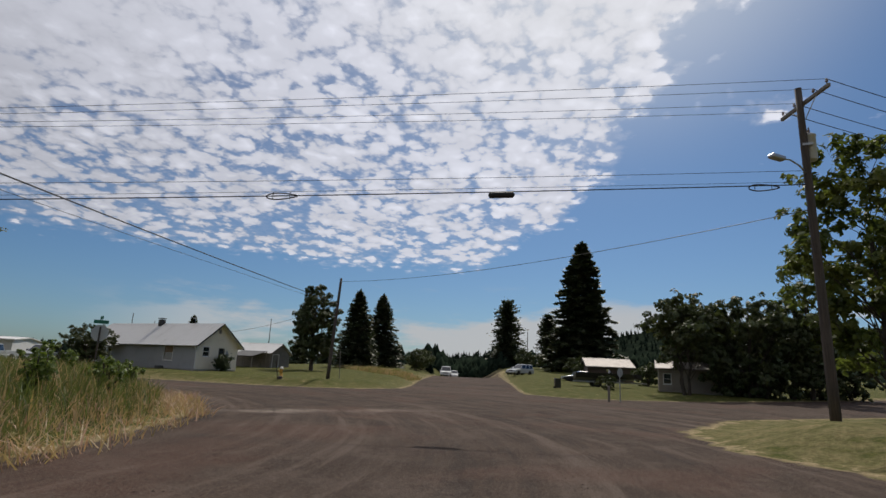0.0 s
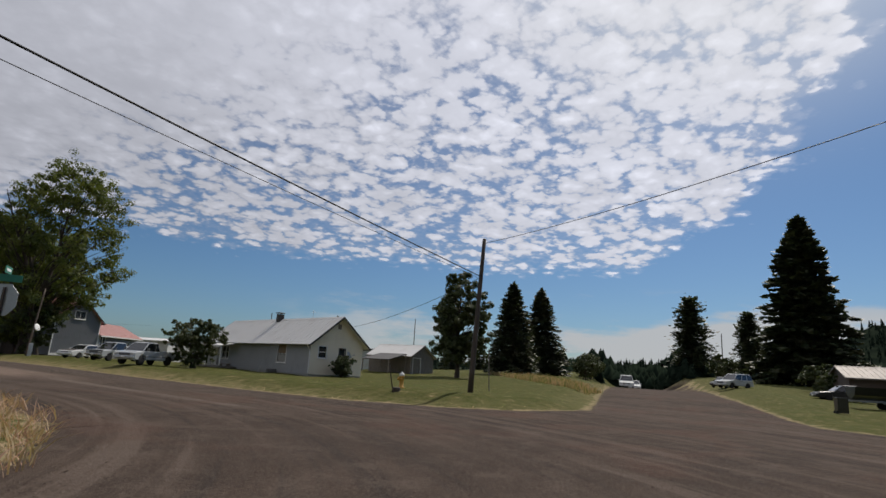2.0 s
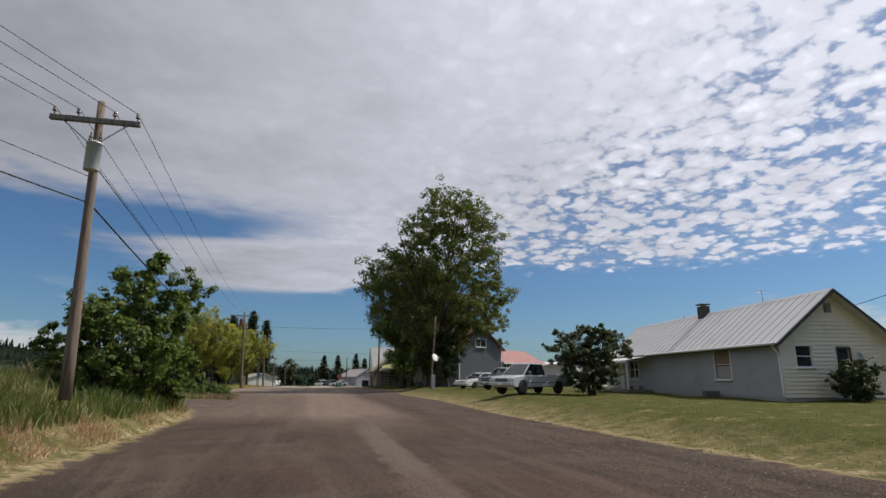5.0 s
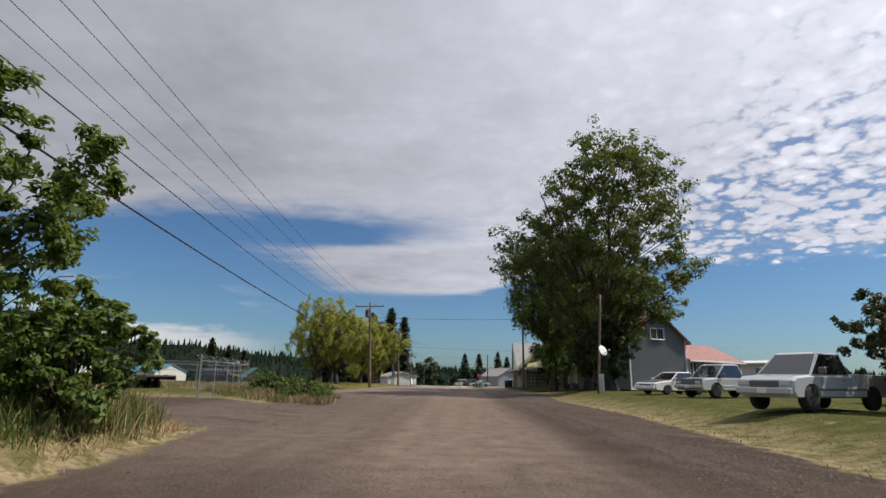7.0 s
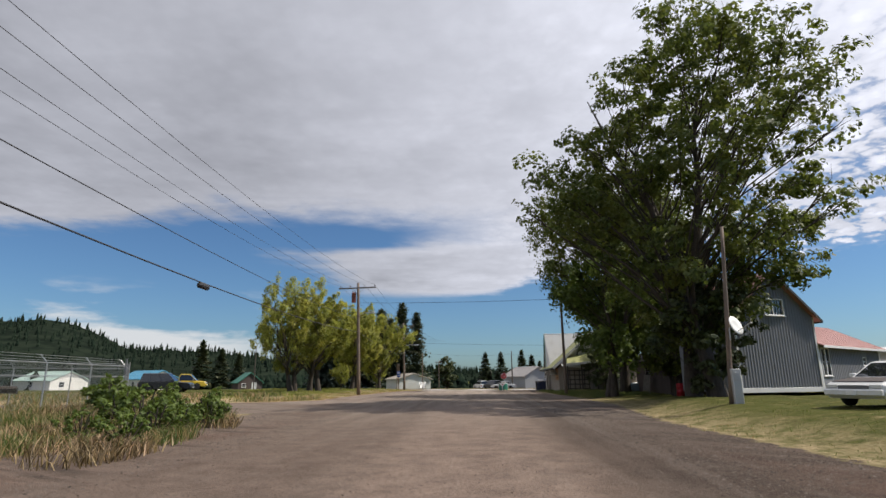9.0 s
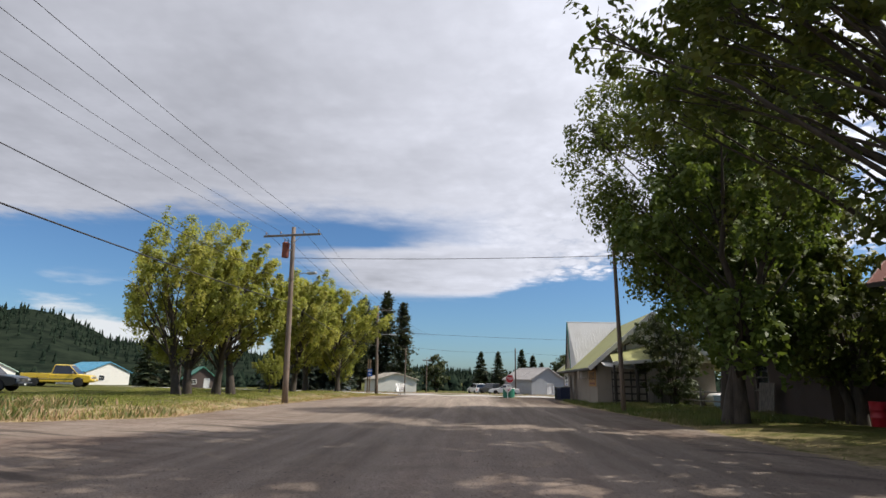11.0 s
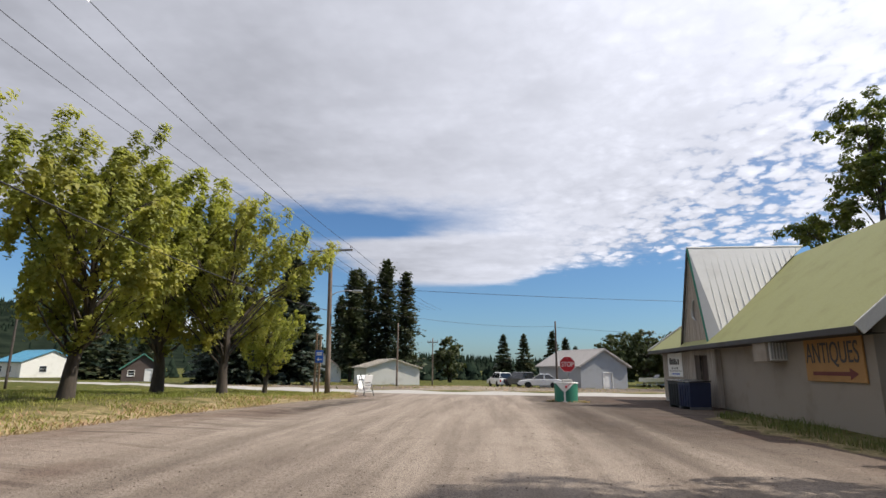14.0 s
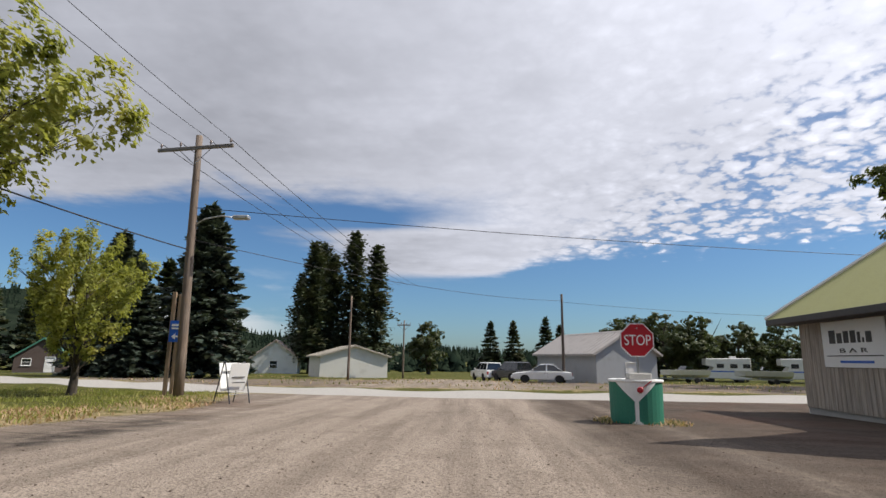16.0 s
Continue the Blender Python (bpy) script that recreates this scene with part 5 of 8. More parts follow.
def roof_pair(parent, W, L, ze, zr, mat, over=0.4, end=0.35, thick=0.07, rib=0.0, trim_mat=None, apex=0.5, ends=(1, 1), ribname="seam", fascia=0.16):
    """Two slopes over a body W wide (x) and L long (y): sheets, ridge cap, barge boards, and raised seams."""
    xr = W * apex
    for side in (0, 1):
        run = xr if side == 0 else W - xr
        k = (zr - ze) / run
        xe = -over if side == 0 else W + over
        z_e = ze - k * over
        y0, y1 = -end * ends[0], L + end * ends[1]
        q = [(xe, y0, z_e), (xe, y1, z_e), (xr, y1, zr), (xr, y0, zr)]
        if side == 1:
            q = [q[0], q[3], q[2], q[1]]
        g = Geo().slab(*[q[i] for i in (0, 3, 2, 1)], thick)
        sl = part("roof_slope", g, mat, parent)
        if rib:
            n = max(int((y1 - y0) / rib), 1)
            nx, nz = (-k, 1.0) if side == 0 else (k, 1.0)
            ln = math.hypot(nx, nz)
            nx, nz = nx / ln * (thick + 0.012), nz / ln * (thick + 0.012)
            run_l = math.hypot(xr - xe, zr - z_e)
            me = Geo().box((0, 0, 0), (run_l, 0.035, 0.03), None, 0.006).mesh(ribname, mat)
            ang = math.atan2(zr - z_e, xr - xe)
            for i in range(n + 1):
                o = part(ribname, me, mat, sl)
                o.matrix_local = Matrix.Translation(((xe + xr) / 2 + nx, y0 + 0.04 + (y1 - y0 - 0.08) * i / n, (z_e + zr) / 2 + nz)) @ Matrix.Rotation(-ang, 4, "Y")
        tm = trim_mat or mat
        dirx = 1 if side == 0 else -1
        for yy, on in ((y0, ends[0]), (y1, ends[1])):
            if on:
                ang = math.atan2(zr - z_e, (xr - xe))
                o = part("barge_board", Geo().box((0, 0, 0), (math.hypot(xr - xe, zr - z_e), 0.03, fascia), None, 0.006), tm, parent)
                o.matrix_local = Matrix.Translation(((xe + xr) / 2, yy + (-0.017 if yy == y0 else 0.017), (z_e + zr) / 2 - 0.01)) @ Matrix.Rotation(-ang, 4, "Y")
        part("fascia", Geo().box((xe - 0.017 * dirx, (y0 + y1) / 2, z_e - 0.01), (0.03, y1 - y0, fascia), None, 0.006), tm, parent)
    part("ridge_cap", Geo().prism([(xr - 0.2, zr - 0.2 * (zr - ze) / xr + thick * 1.5), (xr, zr + thick * 1.7), (xr + 0.2, zr - 0.2 * (zr - ze) / (W - xr) + thick * 1.5), (xr, zr + thick * 1.2)], -end * ends[0], L + end * ends[1]), mat, parent)


def side_mats(W, L):
    """Local frames of the four walls: west (x = 0), south (y = 0), east, north; each wall's +x runs to its own left-to-right as seen from outside."""
    west = Matrix.Translation((0, L, 0)) @ Matrix.Rotation(radians(-90), 4, "Z")
    south = Matrix.Identity(4)
    east = Matrix.Translation((W, 0, 0)) @ Matrix.Rotation(radians(90), 4, "Z")
    north = Matrix.Translation((W, L, 0)) @ Matrix.Rotation(radians(180), 4, "Z")
    return west, south, east, north


def simple_house(name, x, y, turn, W, L, ze, zr, wall_mat, roof_mat, label, wins=(), rib=0.0, over=0.35, base=None, trim_mat=None, apex=0.5, doors=(), gable_mat=None, wname="wall"):
    """Plain gabled building. wins and doors: (side, x0, x1, z0, z1)."""
    z = gz(x, y) if base is None else base
    ob = thing(name, Matrix.Translation((x, y, z)) @ Matrix.Rotation(radians(turn), 4, "Z"), label, "building")
    ms = side_mats(W, L)
    for i, (m, ln) in enumerate(zip(ms, (L, W, L, W))):
        cuts = [w[1:] for w in wins if w[0] == i] + [(d[1], d[2], 0.0, d[4]) for d in doors if d[0] == i]
        a = ln if i in (0, 2) else ln
        inset = 0.0 if i in (0, 2) else 0.16
        cutsx = [(c[0] - inset, c[1] - inset, c[2], c[3]) for c in cuts]
        mm = m @ Matrix.Translation((inset, 0, 0))
        wall(ob, mm, a - 2 * inset, ze, wall_mat, cutsx, name=wname)
    for i in (1, 3):
        gable(ob, ms[i], W, ze, zr, gable_mat or wall_mat, apex=apex if i == 1 else 1 - apex)
    for w in wins:
        window(ob, ms[w[0]], *w[1:], trim_mat or M_WHITE)
    for d in doors:
        door(ob, ms[d[0]], d[1], d[2], d[4], trim_mat or M_WHITE)
    roof_pair(ob, W, L, ze, zr, roof_mat, over, 0.3, rib=rib, trim_mat=trim_mat or roof_mat, apex=apex)
    part("foundation", Geo().box((W / 2, L / 2, -0.18), (W - 0.04, L - 0.04, 0.4)), M_CONCRETE, ob)
    return ob


# white house on the corner lawn
def corner_house():
    W, L, ze, zr = 5.2, 18.7, 2.62, 4.72
    ob = thing("house", Matrix.Translation((18.8, -71.8, 0.62)) @ Matrix.Rotation(radians(-7.5), 4, "Z"), "single-storey white clapboard house with a pale metal roof and a porch", "house")
    west, south, east, north = side_mats(W, L)
    yw = lambda s: L - s
    # long street side; the wall frame runs from the north end to the south corner
    win = (yw(5.0), yw(3.65), 0.82, 2.25)
    pdoor, pwin = (yw(17.6), yw(16.7), 0.0, 2.05), (yw(15.6), yw(14.2), 0.85, 2.0)
    # shade of this side is in the wall colour; the gable's carries sun
    wall(ob, west, L, ze, M_SIDING_SHADED, [win, pdoor, pwin], label="street wall of white siding, its shade put into a grey-blue colour")
    wall(ob, south @ Matrix.Translation((0.16, 0, 0)), W - 0.32, ze, M_SIDING_SUNLIT, [(0.6, 1.35, 1.36, 2.24), (2.62, 3.2, 1.1, 2.15)])
    wall(ob, east, L, ze, M_SIDING_SUNLIT, [(4, 5.2, 1.0, 2.1), (10, 11.2, 1.0, 2.1)])
    wall(ob, north @ Matrix.Translation((0.16, 0, 0)), W - 0.32, ze, M_SIDING_SUNLIT)
    gable(ob, south, W, ze, zr, M_SIDING_SUNLIT)
    gable(ob, north, W, ze, zr, M_SIDING_SUNLIT)
    # clapboards of the gable wall
    opens = [(0.69, 1.58, 1.29, 2.31), (2.71, 3.43, 1.03, 2.22)]
    dz, z = 0.175, 0.02
    while z < zr - 0.2:
        top = z + dz
        half = W / 2 if top < ze else (W / 2) * max(0.0, (zr - top)) / (zr - ze)
        spans = [(W / 2 - half, W / 2 + half)]
        for x0, x1, z0, z1 in opens:
            if top > z0 + 0.04 and z < z1 - 0.04:
                spans = [s for a, b in spans for s in ((a, min(b, x0)), (max(a, x1), b)) if s[1] - s[0] > 0.08]
        for a, b in spans:
            g = Geo()
            g.add([(a, -0.045, z), (b, -0.045, z), (b, -0.006, top), (a, -0.006, top), (a, 0.0, z), (b, 0.0, z), (b, 0.0, top), (a, 0.0, top)],
                  [(0, 1, 2, 3), (0, 4, 5, 1), (3, 2, 6, 7), (0, 3, 7, 4), (1, 5, 6, 2)])
            part("clapboard", g, M_SIDING_SUNLIT, ob)
        z = top
    for k, (x0, x1, z0, z1) in enumerate(((0.76, 1.51, 1.36, 2.24), (2.78, 3.36, 1.1, 2.15))):
        window(ob, south @ Matrix.Translation((0, -0.03, 0)), x0, x1, z0, z1, M_TRIM_DARK if k else M_WHITE, (0, 1))
    wb = window(ob, west, *win, M_WHITE, (0, 1))
    part("board", Geo().box(((win[0] + win[1]) / 2, 0.06, win[3] - 0.36), (win[1] - win[0] - 0.04, 0.03, 0.70), None, 0.005), M_RAWWOOD, wb, "brown plywood over the upper sash")
    part("blind", Geo().box(((win[0] + win[1]) / 2, 0.075, win[2] + 0.33), (win[1] - win[0] - 0.06, 0.02, 0.62), None, 0.005), M_CONCRETE, wb, "pale blind")
    door(ob, west, pdoor[0], pdoor[1], pdoor[3], M_WHITE)
    window(ob, west, *pwin, M_WHITE, (1, 1))
    roof_pair(ob, W, L, ze, zr, M_METALROOF, 0.42, 0.55, 0.06, 0.61, M_TRIM_DARK, fascia=0.14)
    part("vent", Geo().box((W / 2, -0.05, zr - 0.75), (0.34, 0.06, 0.42), None, 0.02), M_OLDWOOD, ob, "louvred gable vent")
    part("gutter", Geo().tube([(-0.52, -0.4, ze - 0.30), (-0.52, 12.0, ze - 0.32)], 0.06, 8), M_WHITE, ob)
    part("downpipe", Geo().tube([(-0.5, -0.2, ze - 0.34), (-0.12, -0.08, ze - 0.75), (-0.10, -0.08, 0.1)], 0.04, 8), M_WHITE, ob)
    # porch at the north end
    pr = part("porch_roof", Geo().slab((-0.40, 12.2, ze - 0.36), (-0.40, L + 0.5, ze - 0.36), (-1.75, L + 0.5, ze - 0.62), (-1.75, 12.2, ze - 0.62), -0.06), M_METALROOF, ob)
    part("porch_fascia", Geo().box((-1.77, (12.2 + L + 0.5) / 2, ze - 0.70), (0.04, L - 11.7, 0.16), None, 0.006), M_WHITE, pr)
    part("porch_floor", Geo().box((-0.86, (12.2 + L) / 2, 0.02), (1.68, L - 12.2, 0.16), None, 0.01), M_OLDWOOD, ob)
    for y in (12.4, 15.5, L):
        part("porch_post", Geo().box((-1.62, y, (ze - 0.66) / 2 + 0.05), (0.11, 0.11, ze - 0.86), None, 0.012), M_WHITE, ob)
    for z in (0.4, 0.68, 0.95):
        part("porch_rail", Geo().box((-1.62, (15.5 + L) / 2, z), (0.05, L - 15.5, 0.10), None, 0.008), M_WHITE, ob)
    part("porch_curtain", Geo().slab((-1.5, 12.55, ze - 0.75), (-1.5, 13.1, ze - 0.75), (-1.45, 12.9, 1.0), (-1.45, 12.6, 1.2), 0.02), M_CONCRETE, ob)
    ch = part("chimney", Geo().box((W / 2 - 0.15, 9.6, zr + 0.0), (0.5, 0.62, 1.05), None, 0.02), M_TRIM_DARK, ob, "dark sooty masonry chimney")
    part("chimney_cap", Geo().box((W / 2 - 0.15, 9.6, zr + 0.65), (0.6, 0.72, 0.09), None, 0.02), M_TRIM_DARK, ch)
    part("foundation", Geo().box((W / 2, L / 2, -0.2), (W - 0.05, L - 0.05, 0.44)), M_CONCRETE, ob)
    part("antenna", Geo().tube([(W / 2, 4.2, zr), (W / 2, 4.2, zr + 0.75)], 0.015, 6).tube([(W / 2 - 0.3, 4.2, zr + 0.6), (W / 2 + 0.3, 4.2, zr + 0.6)], 0.01, 6).tube([(W / 2 - 0.2, 4.2, zr + 0.72), (W / 2 + 0.2, 4.2, zr + 0.72)], 0.01, 6), M_STEEL, ob)
    part("meter", Geo().lathe([(0.0, 0), (0.1, 0), (0.1, 0.08), (0.08, 0.12), (0.0, 0.13)], 12, (3.75, -0.05, 1.5), Matrix.Rotation(radians(90), 3, "X")), M_STEEL, ob, smooth=True)
    return ob


corner_house()


def satellite_dish(m, size, label, mat=None):
    ob = thing("satellite_dish", m, label, "satellite dish")
    g = Geo().lathe([(0.001, 0.0), (size * 0.25, size * 0.016), (size * 0.5, size * 0.08), (size * 0.5, size * 0.1), (size * 0.25, size * 0.036), (0.001, 0.02)], 24, (0, 0, 0), Matrix.Rotation(radians(-70), 3, "X"))
    part("dish", g, mat or M_WHITE, ob, smooth=True)
    part("arm", Geo().tube([(0, -0.1 * size, -size * 0.4), (0, size * 0.75, 0.05 * size)], 0.016, 6), M_STEEL, ob)
    part("feed_horn", Geo().tube([(0, size * 0.72, 0.03 * size), (0, size * 0.88, 0.10 * size)], [0.03, 0.045], 8), M_CONCRETE, ob)
    part("mount", Geo().tube([(0, -0.02, 0), (0, -0.3 * size, -0.1 * size), (0, -0.3 * size, -size * 0.7)], 0.025, 8), M_STEEL, ob)
    return ob


satellite_dish(Matrix.Translation((22.1, -72.75, 2.3)) @ Matrix.Rotation(radians(200), 4, "Z"), 0.6, "grey satellite dish fixed to the gable wall", M_STEEL)
satellite_dish(Matrix.Translation((10.05, -39.95, 3.35)) @ Matrix.Rotation(radians(215), 4, "Z"), 0.75, "white satellite dish on the slim wooden pole")
solid("meter_box", Geo().box((0, 0, 0.62), (0.32, 0.22, 1.3), None, 0.02).box((0, -0.12, 1.0), (0.22, 0.03, 0.3), None, 0.008), M_PORTABLE, Matrix.Translation((9.95, -39.75, gz(9.95, -39.75))), "grey meter box at the foot of the pole", "utility box")

# sheds and trailers behind the corner house
simple_house("shed", 41.5, -63.5, 4, 5.0, 6.5, 2.2, 3.5, M_OLDWOOD, M_METALROOF, "weathered grey wooden shed with a pale metal roof", doors=((1, 0.5, 2.1, 0, 1.9),), trim_mat=M_OLDWOOD)
simple_house("trailer_home", 41.0, -53.0, 10, 14.0, 4.2, 2.7, 3.0, M_SIDING, M_METALROOF, "long low white trailer home behind the shed", wins=((1, 2, 3.2, 1.1, 2.1), (1, 6, 7.5, 1.1, 2.1), (1, 10.5, 11.5, 1.1, 2.1)), trim_mat=M_TRIM_DARK)


def carport():
    ob = thing("carport", Matrix.Translation((37.5, -63.5, gz(37.5, -63.5))) @ Matrix.Rotation(radians(5), 4, "Z"), "leaning open carport with a dark sloping roof", "carport")
    part("roof", Geo().slab((0, 0, 1.5), (3.6, 0, 2.3), (3.6, 4, 2.3), (0, 4, 1.5), 0.08), M_TRIM_DARK, ob)
    for x, y, h in ((0.1, 0.1, 1.5), (3.5, 0.1, 2.28), (0.1, 3.9, 1.5), (3.5, 3.9, 2.28)):
        part("post", Geo().box((x, y, h / 2), (0.1, 0.1, h)), M_OLDWOOD, ob)
    for z in (0.7, 1.3):
        part("rail", Geo().box((3.5, 2, z), (0.06, 3.8, 0.12)), M_OLDWOOD, ob)


carport()


# grey board building with the red-roofed wing
def grey_building():
    ang = math.degrees(math.atan2(2.9, 6.4))
    W, L, ze, zr = 7.0, 4.6, 4.7, 7.4
    ob = thing("board_building", Matrix.Translation((15.9, -26.9, 0.55)) @ Matrix.Rotation(radians(ang), 4, "Z"), "tall dark grey board-and-batten building with white trim", "building")
    west, south, east, north = side_mats(W, L)
    wall(ob, west, L, ze, M_GREYBOARD)
    wall(ob, south @ Matrix.Translation((0.16, 0, 0)), W - 0.32, ze, M_GREYBOARD)
    wall(ob, east, L, ze, M_GREYBOARD)
    wall(ob, north @ Matrix.Translation((0.16, 0, 0)), W - 0.32, ze, M_GREYBOARD)
    gable(ob, south, W, ze, zr, M_GREYBOARD)
    gable(ob, north, W, ze, zr, M_GREYBOARD)
    for k in range(29):
        x = 0.12 + k * 0.242
        h = ze if abs(x - W / 2) > 3.4 else ze + (zr - ze) * (1 - abs(x - W / 2) / (W / 2)) - 0.1
        o = part("batten", Geo().box((x, -0.018, 0.22 + (h - 0.22) / 2), (0.045, 0.036, h - 0.22), None, 0.006), M_GREYBOARD, ob)
    window(ob, south @ Matrix.Translation((0, -0.10, 0)), 2.7, 4.3, 4.75, 5.7, M_WHITE, (1, 0))
    part("skirt", Geo().box((W / 2, -0.03, 0.1), (W + 0.1, 0.05, 0.28), None, 0.01), M_WHITE, ob, "white skirting board")
    for x in (0.03, W - 0.03):
        part("corner_board", Geo().box((x, -0.03, ze / 2), (0.14, 0.07, ze), None, 0.01), M_WHITE, ob)
    roof_pair(ob, W, L, ze, zr, M_REDROOF, 0.4, 0.4, 0.06, 0.45, M_TRIM_DARK)
    wing = thing("red_roofed_wing", Matrix.Translation((22.5, -23.7, 0.55)) @ Matrix.Rotation(radians(40), 4, "Z"), "low grey board building with a red metal roof and white windows", "building")
    W2, L2, z2, r2 = 11.5, 6.5, 3.05, 4.75
    w_, s_, e_, n_ = side_mats(W2, L2)
    wins = [(0.5, 1.0, 1.0, 2.7), (1.15, 1.7, 1.0, 2.7), (8.0, 8.6, 1.7, 2.2)]
    wall(wing, s_, W2, z2, M_GREYBOARD, wins)
    wall(wing, n_, W2, z2, M_GREYBOARD)
    wall(wing, w_ @ Matrix.Translation((0.16, 0, 0)), L2 - 0.32, z2, M_GREYBOARD)
    wall(wing, e_ @ Matrix.Translation((0.16, 0, 0)), L2 - 0.32, z2, M_GREYBOARD)
    for x0, x1, z0, z1 in wins:
        window(wing, s_, x0, x1, z0, z1, M_WHITE, (0, 1))
    for k in range(38):
        x = 0.15 + k * 0.302
        if not any(a - 0.1 < x < b + 0.1 for a, b, _, _ in wins):
            part("batten", Geo().box((x, -0.015, z2 / 2), (0.04, 0.03, z2), None, 0.005), M_GREYBOARD, wing)
    # roof runs along x
    for sgn in (0, 1):
        y_e, y_r = (-0.5, L2 / 2) if sgn == 0 else (L2 + 0.5, L2 / 2)
        q = [(-0.3, y_e, z2 - 0.25), (W2 + 0.4, y_e, z2 - 0.25), (W2 + 0.4, y_r, r2), (-0.3, y_r, r2)]
        sl = part("roof_slope", Geo().slab(*(q if sgn == 0 else q[::-1]), 0.06), M_REDROOF, wing)
        if sgn == 0:
            for k in range(27):
                x = -0.25 + k * (W2 + 0.6) / 26
                part("seam", Geo().tube([(x, y_e, z2 - 0.18), (x, y_r, r2 + 0.07)], 0.018, 4), M_REDROOF, sl)
    part("fascia", Geo().box((W2 / 2, -0.52, z2 - 0.25), (W2 + 0.7, 0.04, 0.16), None, 0.006), M_WHITE, wing)
    for x in (0.0, W2):
        g = Geo()
        g.add([(x, 0.16, z2), (x, L2 - 0.16, z2), (x, L2 / 2, r2 - 0.03), (x + 0.1, 0.16, z2), (x + 0.1, L2 - 0.16, z2), (x + 0.1, L2 / 2, r2 - 0.03)], [(0, 1, 2), (5, 4, 3), (0, 3, 4, 1), (1, 4, 5, 2), (2, 5, 3, 0)])
        part("gable_wall", g, M_GREYBOARD, wing)
    part("corner_board", Geo().box((0.02, -0.03, z2 / 2), (0.14, 0.07, z2), None, 0.01), M_WHITE, wing)
    part("corner_board", Geo().box((W2 - 0.02, -0.03, z2 / 2), (0.14, 0.07, z2), None, 0.01), M_WHITE, wing)


grey_building()
simple_house("metal_barn", 37, -14.5, 40, 14, 9, 3.4, 3.9, M_METALROOF, M_METALROOF, "long white metal storage building behind the parked trucks")
simple_house("red_barn", 40, -38, 15, 8, 8, 2.8, 3.6, M_REDROOF, M_METALROOF, "low red barn with a pale roof behind the yard")
simple_house("brown_house", 15.0, -17.2, 0, 8.5, 9, 3.0, 6.0, M_BROWNWALL, M_DARKWOOD, "dark brown house half hidden behind the roadside trees", wins=((0, 3.0, 4.2, 1.2, 2.4), (1, 3.6, 5.0, 1.2, 2.4)), trim_mat=M_OLDWOOD)


# the bar at the end of the street
def bar():
    W, L, ze, zr = 8.0, 18.7, 2.95, 6.35
    x0, y0 = 8.75, -1.7
    ob = thing("bar_building", Matrix.Translation((x0, y0, 0.03)) @ Matrix.Rotation(radians(-2.2), 4, "Z"), "old single-storey tavern with mossy green roof and taupe walls", "building")
    west, south, east, north = side_mats(W, L)
    yw = lambda s: L - s
    dr = (yw(12.35), yw(10.65), 0.0, 2.12)
    wall(ob, west, L, ze, M_STUCCO, [dr])
    wall(ob, south @ Matrix.Translation((0.16, 0, 0)), W - 0.32, ze, M_STUCCO)
    wall(ob, east, L, ze, M_STUCCO)
    wall(ob, north @ Matrix.Translation((0.16, 0, 0)), W - 0.32, ze, M_PLANK)
    gable(ob, south, W, ze, zr, M_SIDING)
    # main roof: open gable in the south, hipped in the north
    k = (zr - ze) / (W / 2)
    e, hip = 0.62, 4.2
    zb = ze - k * e
    def slope(pts, nm="roof_slope"):
        g = Geo()
        n = len(pts)
        up = Vector((0, 0, 0.09))
        g.add(list(pts) + [Vector(p) + up for p in pts], [tuple(range(n))[::-1], tuple(range(n, 2 * n))] + [(i, (i + 1) % n, n + (i + 1) % n, n + i) for i in range(n)])
        return part(nm, g, M_GREENROOF, ob)
    slope([(-e, -0.55, zb), (W / 2, -0.55, zr), (W / 2, L - hip, zr), (-e, L + e, zb)])
    slope([(W + e, -0.55, zb), (W + e, L + e, zb), (W / 2, L - hip, zr), (W / 2, -0.55, zr)])
    slope([(-e, L + e, zb), (W / 2, L - hip, zr), (W + e, L + e, zb)], "hip_slope")
    for s in (0, 1):
        xe = -e if s == 0 else W + e
        ln, ang = math.hypot(W / 2 + e, zr - zb), math.atan2(zr - zb, W / 2 - xe)
        o = part("barge_board", Geo().box((0, 0, 0), (ln, 0.05, 0.30), None, 0.01), M_WHITE, ob, "white painted barge board")
        o.matrix_local = Matrix.Translation(((xe + W / 2) / 2, -0.58, (zb + zr) / 2 + 0.0)) @ Matrix.Rotation(-ang, 4, "Y")
    part("fascia", Geo().box((-e - 0.02, L / 2, zb + 0.0), (0.04, L + 1.1, 0.17), None, 0.008), M_TRIM_DARK, ob)
    part("fascia", Geo().box((W / 2, L + e + 0.02, zb + 0.0), (W + 2 * e, 0.04, 0.17), None, 0.008), M_TRIM_DARK, ob)
    part("hip_cap", Geo().tube([(-e, L + e, zb + 0.10), (W / 2, L - hip, zr + 0.10)], 0.07, 6), M_METALROOF, ob)
    part("soffit", Geo().box((-e / 2, L / 2, zb - 0.08), (e, L + 0.9, 0.02)), M_DARKWOOD, ob)
    # clapboards in the south gable
    z = ze + 0.1
    while z < zr - 0.3:
        half = (W / 2) * (zr - z - 0.2) / (zr - ze)
        part("clapboard", Geo().box((W / 2, -0.02, z + 0.08), (2 * half, 0.03, 0.15), Matrix.Rotation(0.08, 3, "X")), M_SIDING, ob)
        z += 0.185
    # pointed front over the door
    ya, yb, ap = 9.75, 13.25, 11.35
    pw = part("entrance_front", cut_wall(yb - ya, ze + 0.1, 0.2, [(yb - 12.35, yb - 10.65, 0.0, 2.12)]), M_PLANK, ob)
    pw.matrix_local = Matrix.Translation((-0.22, yb, 0)) @ Matrix.Rotation(radians(-90), 4, "Z")
